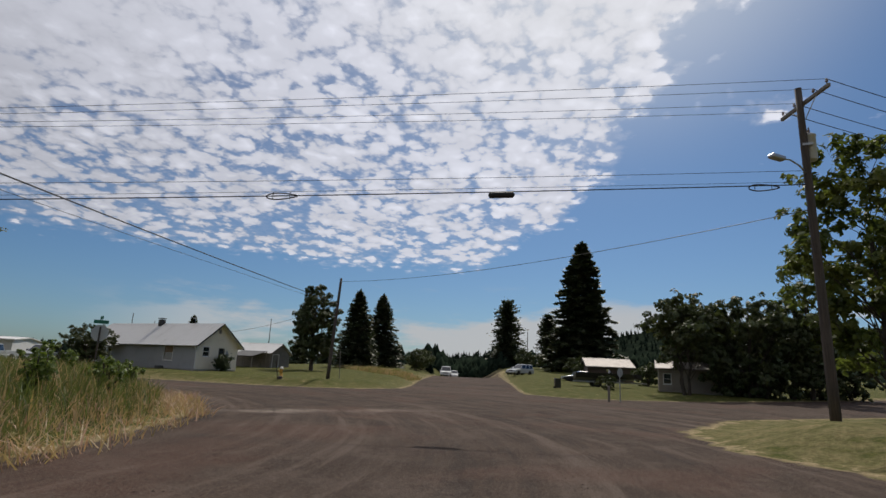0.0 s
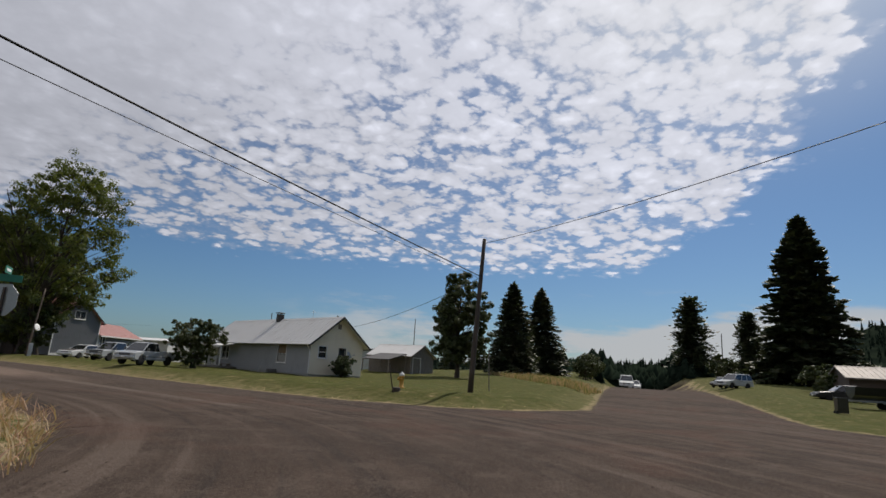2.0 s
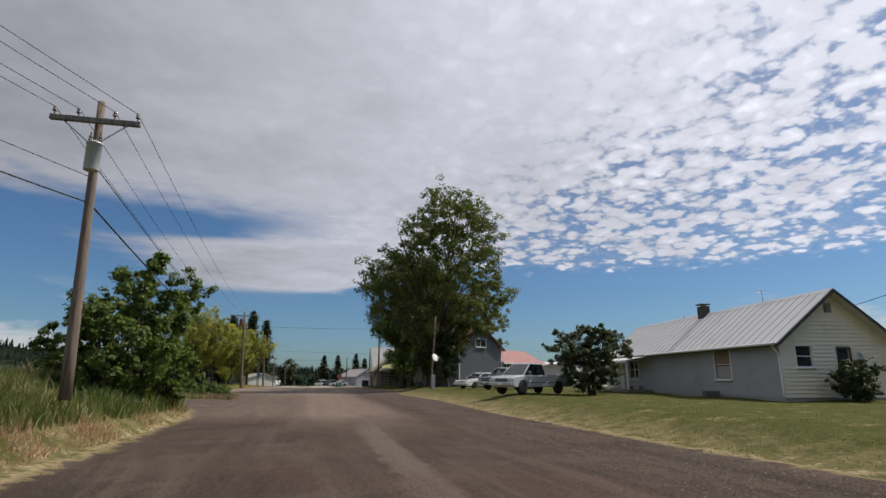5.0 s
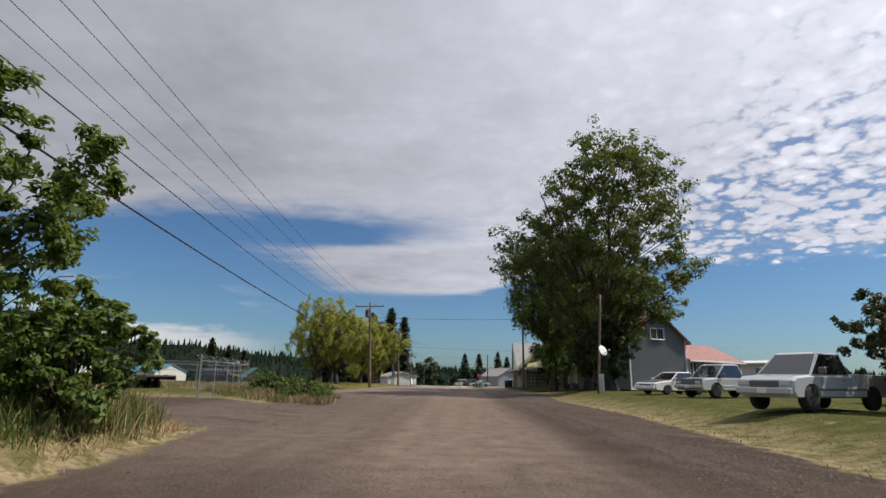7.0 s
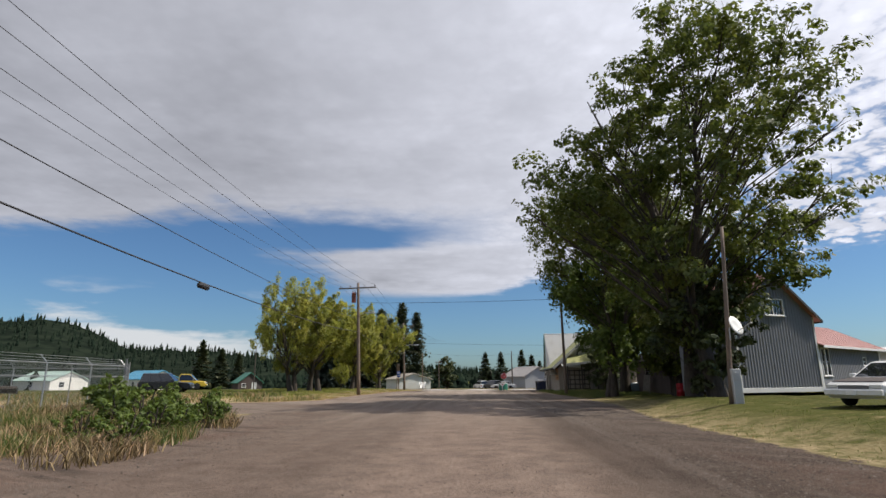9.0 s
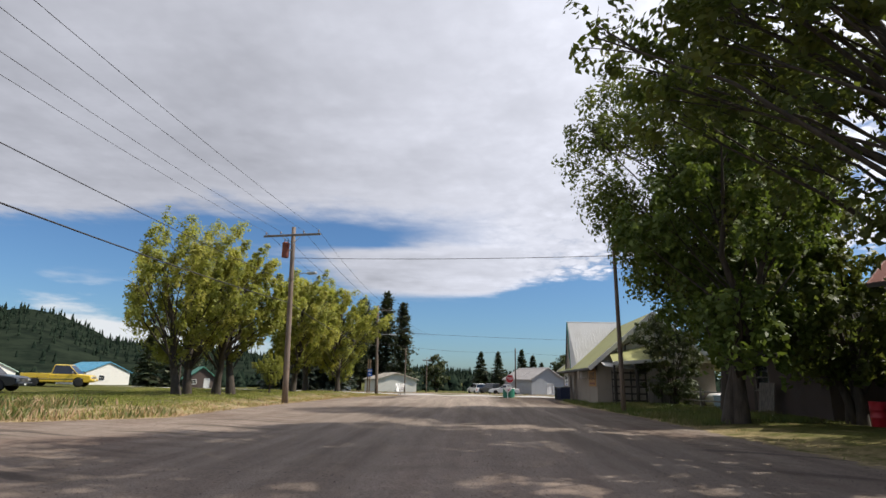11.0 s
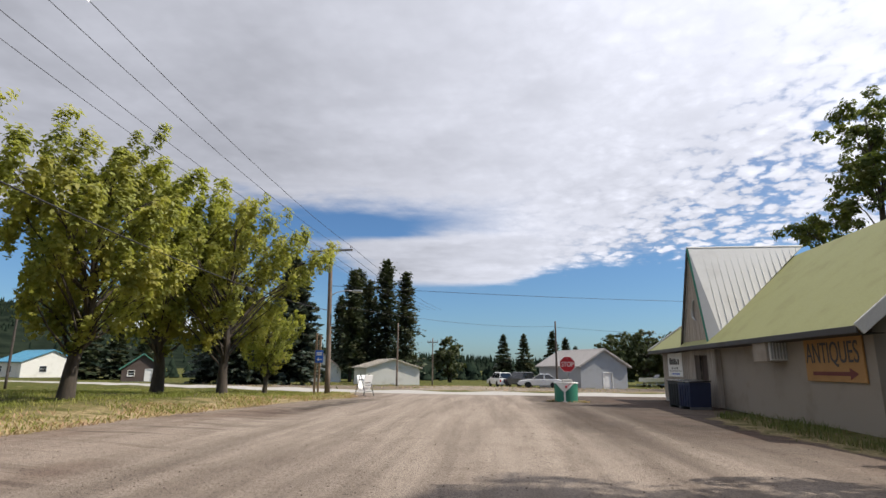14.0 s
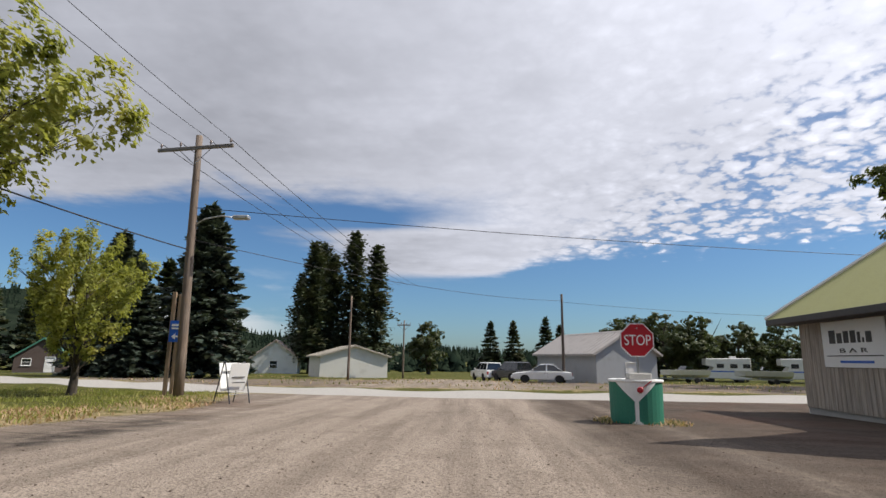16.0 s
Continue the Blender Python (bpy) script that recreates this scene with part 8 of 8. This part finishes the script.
def corner_sign(x, y):
    ob = thing("road_sign", at(x, y, 40), "small blank road sign seen edge on at the lawn corner", "traffic sign")
    part("post", Geo().box((0, 0, 1.1), (0.05, 0.05, 2.3), None, 0.006), M_STEEL, ob)
    part("plate", Geo().prism([(px * 0.8, pz * 0.8 + 2.0) for px, pz in octagon(0.40)], -0.035, -0.028), M_STEEL, ob)


corner_sign(16.6, -112.7)


def trash_can(x, y):
    ob = thing("trash_can", at(x, y, 20), "dark wheeled rubbish bin on the lawn", "bin")
    part("bin", Geo().prism([(-0.25, 0.06), (0.25, 0.06), (0.31, 0.95), (-0.31, 0.95)], -0.3, 0.3), M_CARDARK, ob)
    part("lid", Geo().box((0, 0, 0.98), (0.68, 0.68, 0.06), None, 0.02), M_CARDARK, ob)
    for s in (-1, 1):
        part("wheel", Geo().lathe([(0.0, -0.02), (0.1, -0.02), (0.1, 0.02), (0, 0.02)], 12, (s * 0.22, 0.3, 0.1), Matrix.Rotation(radians(90), 3, "Y")), M_RUBBER, ob)


trash_can(33.0, -105.8)


def chain_fence(pts, h=2.1):
    """Galvanised posts with rails, barbed-wire arms and a sparse mesh of wires."""
    for (x0, y0), (x1, y1) in zip(pts, pts[1:]):
        z0, z1 = gz(x0, y0), gz(x1, y1)
        d = Vector((x1 - x0, y1 - y0, 0))
        n = max(int(d.length / 3.0), 1)
        ob = thing("chain_link_fence", Matrix.Translation((x0, y0, z0)), "galvanised chain-link fence with barbed wire arms around the yard", "fence", "yard fence")
        dn = d.normalized()
        side = Vector((-dn.y, dn.x, 0))
        P = lambda t, z: Vector((d.x * t, d.y * t, (z1 - z0) * t + z))
        for k in range(n + 1):
            r = 0.045 if k in (0, n) else 0.03
            part("post", Geo().tube([P(k / n, -0.1), P(k / n, h + (0.35 if k in (0, n) else 0.02))], r, 8), M_STEEL, ob)
            part("barb_arm", Geo().tube([P(k / n, h), P(k / n, h + 0.3) + side * 0.28], 0.016, 6), M_STEEL, ob)
        part("top_rail", Geo().tube([P(0, h), P(1, h)], 0.022, 6), M_STEEL, ob)
        part("mid_rail", Geo().tube([P(0, h * 0.78), P(1, h * 0.78)], 0.016, 6), M_STEEL, ob)
        for k in range(3):
            part("barbed_wire", Geo().tube([P(0, h + 0.08 + k * 0.1) + side * (0.07 + 0.09 * k), P(1, h + 0.08 + k * 0.1) + side * (0.07 + 0.09 * k)], 0.006, 4), M_STEEL, ob)
        L = d.length
        m = int(L / 0.16)
        g = Geo()
        for k in range(-int(h / 0.16), m):
            for sgn in (1, -1):
                a, b = k * 0.16, k * 0.16 + h
                a2, b2 = max(a, 0), min(b, L)
                if b2 - a2 < 0.1:
                    continue
                za, zb = (a2 - a), (b2 - a)
                if sgn < 0:
                    za, zb = h - za, h - zb
                p, q = P(a2 / L, za), P(b2 / L, zb)
                w = Vector((0, 0, 0.004))
                g.add([p - w, q - w, q + w, p + w], [(0, 1, 2, 3)])
        part("wire_mesh", g, M_STEEL, ob)


chain_fence([(-14.4, -48.3), (-16.2, -36.4), (-19.4, -31.2)])
chain_fence([(-19.4, -31.2), (-46, -36)])
chain_fence([(-20.6, -58.5), (-46, -50)])
chain_fence([(-13.0, -81.5), (-14.0, -68.0)], 2.0)


def splice(a, b, t, drop, label, L=0.75, r=0.09):
    """Black splice case hanging on a cable."""
    pts = sag(a, b, drop, 40)
    k = int(t * 40)
    p, d = pts[k], (pts[k + 1] - pts[k - 1]).normalized()
    g = Geo().tube([d * -L / 2, d * (-L / 2 + 0.06), d * (L / 2 - 0.06), d * L / 2], [0.03, r, r, 0.03], 10)
    solid("cable_splice_case", g, M_CABLE, Matrix.Translation(p - Vector((0, 0, r))), label, "splice case")


splice(TELR, TELX, 0.37, 0.08, "black splice case hanging on the overhead cable", 0.9, 0.11)
splice(TELB, TELC, 0.50, 1.0, "black splice case hanging on the overhead cable", 0.7, 0.1)


def cable_loop(a, b, t, L=1.05, hgt=0.2):
    """Spare cable wound round a snowshoe bracket that hangs on the line."""
    p, d = Vector(a).lerp(Vector(b), t), (Vector(b) - Vector(a)).normalized()
    up = Vector((0, 0, 1))
    pts = []
    for k in range(25):
        q = 2 * math.pi * k / 24
        taper = 0.55 + 0.45 * math.cos(q)
        pts.append(d * (L / 2 * math.cos(q)) + up * (hgt / 2 * math.sin(q) * (0.5 + taper) - hgt * 0.45))
    ob = thing("cable_loop", Matrix.Translation(p), "black coil of spare cable hanging on the overhead line", "cable loop")
    part("coil", Geo().tube(pts, 0.022, 6), M_CABLE, ob, smooth=True)
    for f in (-0.25, 0.3):
        part("strap", Geo().tube([d * (L * f) - up * hgt * 0.95, d * (L * f) + up * 0.05], 0.012, 5), M_CABLE, ob)


cable_loop(TELR, TELX, 0.60)
cable_loop(TELR, TELX, 0.05)
splice(TELC, TELD, 0.60, 0.5, "black splice case hanging on the overhead cable", 0.7, 0.1)

# yard clutter between the trees and the bar
def rail_fence(pts, h=1.1, mat=None, label="weathered wooden rail fence in front of the yard"):
    for (x0, y0), (x1, y1) in zip(pts, pts[1:]):
        z0, z1 = gz(x0, y0), gz(x1, y1)
        ob = thing("rail_fence", Matrix.Translation((x0, y0, z0)), label, "fence", "yard rail fence")
        d = Vector((x1 - x0, y1 - y0, z1 - z0))
        n = max(int(d.length / 2.2), 1)
        for k in range(n + 1):
            part("post", Geo().box(d * (k / n) + Vector((0, 0, h / 2)), (0.11, 0.11, h + 0.2), None, 0.01), mat or M_OLDWOOD, ob)
        for z in (0.45, 0.95):
            part("rail", Geo().tube([Vector((0, 0, z)), d + Vector((0, 0, z))], 0.045, 6), mat or M_OLDWOOD, ob)


rail_fence([(12.6, 0.5), (13.0, -5.0), (13.6, -11.0)])
solid("cooler_box", Geo().box((0, 0, 0.35), (1.3, 0.7, 0.7), None, 0.04).box((0, 0, 0.73), (1.34, 0.74, 0.08), None, 0.03), paint("pale_blue_plastic", (0.36, 0.48, 0.55), 0.5), at(14.6, -8.4, 20), "pale blue plastic chest standing under the trees", "chest")
solid("plywood_sheet", Geo().box((0, 0, 0.75), (0.9, 0.04, 1.5), Matrix.Rotation(0.18, 3, "X")), M_OLDWOOD, at(14.4, -13.2, 110), "grey plywood sheet leaning on a tree trunk", "board")
solid("covered_lawnmower", Geo().lathe([(0.75, 0.0), (0.85, 0.25), (0.8, 0.6), (0.55, 0.85), (0.0, 0.95)], 14), M_WHITE, at(16.6, -2.6), "white tarpaulin draped over yard equipment", "tarpaulin", smooth=True)
simple_house("yard_shed", 19.5, -6.0, 10, 3.5, 3.0, 1.9, 2.5, M_OLDWOOD, M_METALROOF, "small grey yard shed behind the trees")
solid("red_barrel", Geo().lathe([(0.29, 0), (0.3, 0.02), (0.29, 0.3), (0.31, 0.32), (0.29, 0.34), (0.29, 0.58), (0.31, 0.6), (0.29, 0.62), (0.29, 0.88), (0.0, 0.88)], 16), M_RED, at(14.6, -20.5), "red steel barrel beside the brown house", "barrel", smooth=True)
solid("white_notice", Geo().box((0, 0, 0), (0.5, 0.03, 0.32), None, 0.005), M_SIGNWHITE, Matrix.Translation((12.05, -13.85, 2.6)), "small white notice nailed to a tree trunk", "sign")


def porch_table(x, y):
    ob = thing("garden_bench", at(x, y, 97), "weathered bench against the porch wall", "bench")
    part("seat", Geo().box((0, 0, 0.42), (1.2, 0.35, 0.05), None, 0.01), M_OLDWOOD, ob)
    for s in (-1, 1):
        part("leg", Geo().box((s * 0.5, 0, 0.2), (0.08, 0.3, 0.4)), M_OLDWOOD, ob)


porch_table(20.2, -58.0)


def log_rack(x, y):
    ob = thing("garden_rack", at(x, y, -8), "thin metal rack leaning against the house wall", "rack")
    for k in (0, 0.5):
        part("upright", Geo().tube([(k * 0.3, -0.5 + k, 0), (k * 0.3 + 0.35, -0.35 + k, 1.15)], 0.015, 6), M_STEEL, ob)
    for z in (0.5, 0.9):
        part("rung", Geo().tube([(z * 0.3, -0.45 + 0.12 * z, z), (z * 0.3 + 0.15, 0.1 + 0.12 * z, z)], 0.012, 6), M_STEEL, ob)


log_rack(19.4, -64.2)
solid("crate", Geo().box((0, 0, 0.16), (0.75, 0.4, 0.32), None, 0.03), M_GREYPLASTIC, at(18.9, -67.0, -8), "dark low crate against the house wall", "crate")

# ---- grass and weeds ----
def lot(x, y, lo=0.3, hi=99.0):
    d = road_distance(x, y)
    return (d > lo) & (d < hi) & (sdf(HIGHWAY, x, y) > 0.4)


def clumpy(x, y, rng, s=1.0, th=0.5):
    v = 0.5 + 0.25 * np.sin(x * 1.7 * s + 1.1 * np.sin(y * 0.9 * s)) + 0.25 * np.sin(y * 1.3 * s + 1.7 * np.sin(x * 0.7 * s))
    return rng.uniform(0, 1, x.shape) < np.clip((v - th + 0.35) * 1.6, 0.05, 1)


GL = "tufts of mown grass on the lots"
blades("lawn_grass", 1, scatter_in(101, 70000, 6.0, 24, -97, -34, lambda x, y, r: lot(x, y, 0.2) & clumpy(x, y, r) & (r.uniform(0, 1, x.shape) < np.exp(-(x - 6) / 9))), 0.06, 0.016, [M_GRASS], GL, bend=0.9)
# brighter blade colour stands in for sun on the west lot
blades("lawn_grass", 2, scatter_in(102, 84000, -26, -6.5, -24, 22, lambda x, y, r: lot(x, y, 0.2) & clumpy(x, y, r)), 0.13, 0.026, [M_GRASS_LIT], "longer lawn grass on the west lot, coloured as if in full sun", bend=0.8)
blades("edge_grass", 3, scatter_in(103, 60000, -14, 16, -110, 20, lambda x, y, r: lot(x, y, -0.15, 1.3) & clumpy(x, y, r, 0.8, 0.6)), 0.09, 0.024, [M_STRAW, M_STRAW, M_GRASS], "dry straw-coloured grass along the street edges", bend=1.1)
blades("edge_grass", 17, scatter_in(117, 30000, -15, -7.5, -34, 18, lambda x, y, r: lot(x, y, -0.2, 2.2) & clumpy(x, y, r, 1.0, 0.5)), 0.12, 0.04, [M_STRAW], "dry straw along the west lawn edge", bend=1.3)
# weedy corner where the streets meet
cor = lambda x, y: (sdf([(-5.9, -92), (-8.2, -97.8), (-13.0, -103.0), (-18.8, -106.2), (-34, -110), (-34, -86), (-5.6, -86)], x, y))
blades("tall_grass", 4, scatter_in(104, 86000, -34, -6, -111, -84, lambda x, y, r: (cor(x, y) < -0.9) & clumpy(x, y, r, 0.9, 0.42)), 0.60, 0.022, [M_WEED, M_WEED, M_GRASS, M_WEED, M_STRAW], "tall green weeds and grass on the street corner", bend=0.5)
blades("dry_grass", 5, scatter_in(105, 60000, -34, -5, -112, -84, lambda x, y, r: (cor(x, y) < 0.45) & (cor(x, y) > -2.2) & clumpy(x, y, r, 1.4, 0.42)), 0.34, 0.022, [M_STRAW, M_STRAW, M_PINKGRASS], "matted straw-coloured dry grass rimming the corner", bend=1.4)
blades("tall_grass", 6, scatter_in(106, 52000, -16, -6.2, -88, -64, lambda x, y, r: (x < -5.9) & lot(x, y, 0.7) & clumpy(x, y, r, 1.1, 0.35)), 0.42, 0.025, [M_WEED, M_GRASS], "green weeds on the roadside bank", bend=0.6)
blades("dry_grass", 7, scatter_in(107, 45000, -10.5, -4.6, -80, -60, lambda x, y, r: lot(x, y, 0.3, 1.0) & clumpy(x, y, r, 1.3, 0.60)), 0.20, 0.020, [M_STRAW], "straw-coloured dry grass on the roadside bank", bend=1.2)
blades("dry_grass", 16, scatter_in(116, 52000, -9.5, -4.6, -90, -78, lambda x, y, r: lot(x, y, 0.45, 1.15) & clumpy(x, y, r, 1.3, 0.55)), 0.15, 0.016, [M_PINKGRASS, M_PINKGRASS, M_PINKGRASS, M_STRAW], "pinkish seeding dry grass on the roadside bank", bend=1.1)
pat = [(-6.7, -52.3), (-6.4, -50.2), (-7.6, -44.5), (-9.2, -40), (-15, -37.5), (-17, -42), (-12.5, -47), (-9.4, -50.6)]
red = lambda x, y: np.sin(x * 1.1 + 0.6) * np.sin(y * 0.8 + 1.2) > 0.15
blades("weeds", 8, scatter_in(108, 60000, -20, -6, -54, -36, lambda x, y, r: (sdf(pat, x, y) < 0) & ~red(x, y) & clumpy(x, y, r, 1.2, 0.5)), 0.38, 0.026, [M_WEED, M_WEED, M_GRASS, M_STRAW], "tall green weeds before the chain-link fence", bend=0.7)
blades("weeds", 15, scatter_in(115, 40000, -20, -6, -54, -36, lambda x, y, r: (sdf(pat, x, y) < 0.4) & red(x, y) & clumpy(x, y, r, 1.4, 0.5)), 0.36, 0.024, [M_SHRUBRED, M_SHRUBRED, M_STRAW], "rusty brown dead weeds before the chain-link fence", bend=0.9)
blades("weeds", 9, scatter_in(109, 30000, -36, -10, -36, -20, lambda x, y, r: lot(x, y, 0.3) & clumpy(x, y, r, 0.9, 0.5)), 0.32, 0.05, [M_WEED, M_STRAW, M_GRASS], "mixed dry and green grass beyond the gravel spur", bend=0.7)
blades("weeds", 10, scatter_in(110, 40000, -30, -11, -70, -57, lambda x, y, r: (sdf(YARD, x, y) > -1.5) & lot(x, y, -1.5) & clumpy(x, y, r, 1.1, 0.55)), 0.55, 0.026, [M_WEED, M_GRASS], "tall weeds at the yard entrance", bend=0.5)
blades("weeds", 11, scatter_in(111, 45000, 7.2, 14, -20, 8.5, lambda x, y, r: lot(x, y, 0.0) & ~((x > 8.4) & (y > -1.9)) & clumpy(x, y, r, 1.3, 0.45)), 0.22, 0.022, [M_WEED, M_GRASS, M_WEED], "green weeds along the yard and the bar wall", bend=0.6)
blades("weeds", 12, scatter_in(112, 2200, 2.0, 5.2, 11.4, 14.2, lambda x, y, r: (np.abs(np.hypot(x - 3.6, y - 12.85) - 0.78) < 0.24) & clumpy(x, y, r, 2.0, 0.5)), 0.10, 0.03, [M_STRAW, M_STRAW, M_WEED], "dry weeds around the foot of the planter", bend=1.2)
ent = [(-6.2, -70.5), (-6.3, -66.6), (-8.2, -64.0), (-12.5, -62.8), (-15, -68), (-9, -71.5)]
blades("weeds", 18, scatter_in(118, 15000, -15, -6, -72, -62, lambda x, y, r: (sdf(ent, x, y) < 0) & clumpy(x, y, r, 1.2, 0.5)), 0.75, 0.022, [M_WEED, M_GRASS, M_WEED, M_STRAW], "tall feathery green weeds beside the yard entrance", bend=0.45)
strip = [(33.5, -89.0), (38, -83.5), (46, -75.5), (59, -63.5), (64, -66.5), (52, -78), (45, -84.5), (40, -88.0)]
blades("tall_grass", 13, scatter_in(113, 26000, 30, 66, -90, -62, lambda x, y, r: (sdf(strip, x, y) < -0.2)), 0.5, 0.06, [M_STRAW, M_GRASS, M_STRAW], "tall golden hay grass behind the corner lawn", bend=0.5)
blades("weeds", 14, scatter_in(114, 12000, -30, 40, 28, 62, lambda x, y, r: (sdf(HIGHWAY, x, y) > 0.6) & clumpy(x, y, r, 0.5, 0.8)), 0.16, 0.06, [M_STRAW, M_GRASS], "rough grass verge beyond the highway", bend=0.7)
# loose stones on the gravel
def stones(seed, n, x0, x1, y0, y1, size, label):
    rng = np.random.default_rng(seed)
    p = np.stack([rng.uniform(x0, x1, n), rng.uniform(y0, y1, n)], 1)
    p = p[(road_distance(p[:, 0], p[:, 1]) < -0.1)]
    k = len(p)
    z = heights(p[:, 0], p[:, 1])[0]
    s = size * rng.uniform(0.5, 1.6, k) ** 1.5
    base = np.array([(1, 0, 0), (-0.5, 0.87, 0), (-0.5, -0.87, 0), (0, 0, 0.8)])
    V = np.zeros((k, 4, 3))
    a = rng.uniform(0, 6.28, k)
    for i, b in enumerate(base):
        bx, by = b[0] * np.cos(a) - b[1] * np.sin(a), b[0] * np.sin(a) + b[1] * np.cos(a)
        V[:, i, 0] = p[:, 0] + bx * s * rng.uniform(0.7, 1.2, k)
        V[:, i, 1] = p[:, 1] + by * s * rng.uniform(0.7, 1.2, k)
        V[:, i, 2] = z + b[2] * s * rng.uniform(0.5, 1.0, k) - 0.004
    o = np.arange(k)[:, None] * 4
    F = np.concatenate([o + np.array([[0, 1, 3]]), o + np.array([[1, 2, 3]]), o + np.array([[2, 0, 3]])], 0)
    tagged(new("loose_gravel", np_mesh("loose_gravel", V.reshape(-1, 3), F, [M_STONE])), label, "gravel", kind="stuff")


M_STONE = leafy("gravel_stone", (0.035, 0.027, 0.022), (0.115, 0.088, 0.072), through_=0.0, gloss=0.0)
stones(201, 36000, -26, 20, -122, -86, 0.017, "loose gravel stones on the street crossing")
stones(202, 32000, -11, 9, -90, 16, 0.014, "loose gravel stones on the street")
M_STONE = leafy("grey_gravel_stone", (0.05, 0.043, 0.038), (0.16, 0.135, 0.118), through_=0.0, gloss=0.0)
stones(203, 26000, 3.4, 8.0, -92, -34, 0.020, "coarse grey gravel along the street shoulder")
stones(204, 9000, -12, -5, -66, -36, 0.020, "coarse grey gravel at the yard entrance")
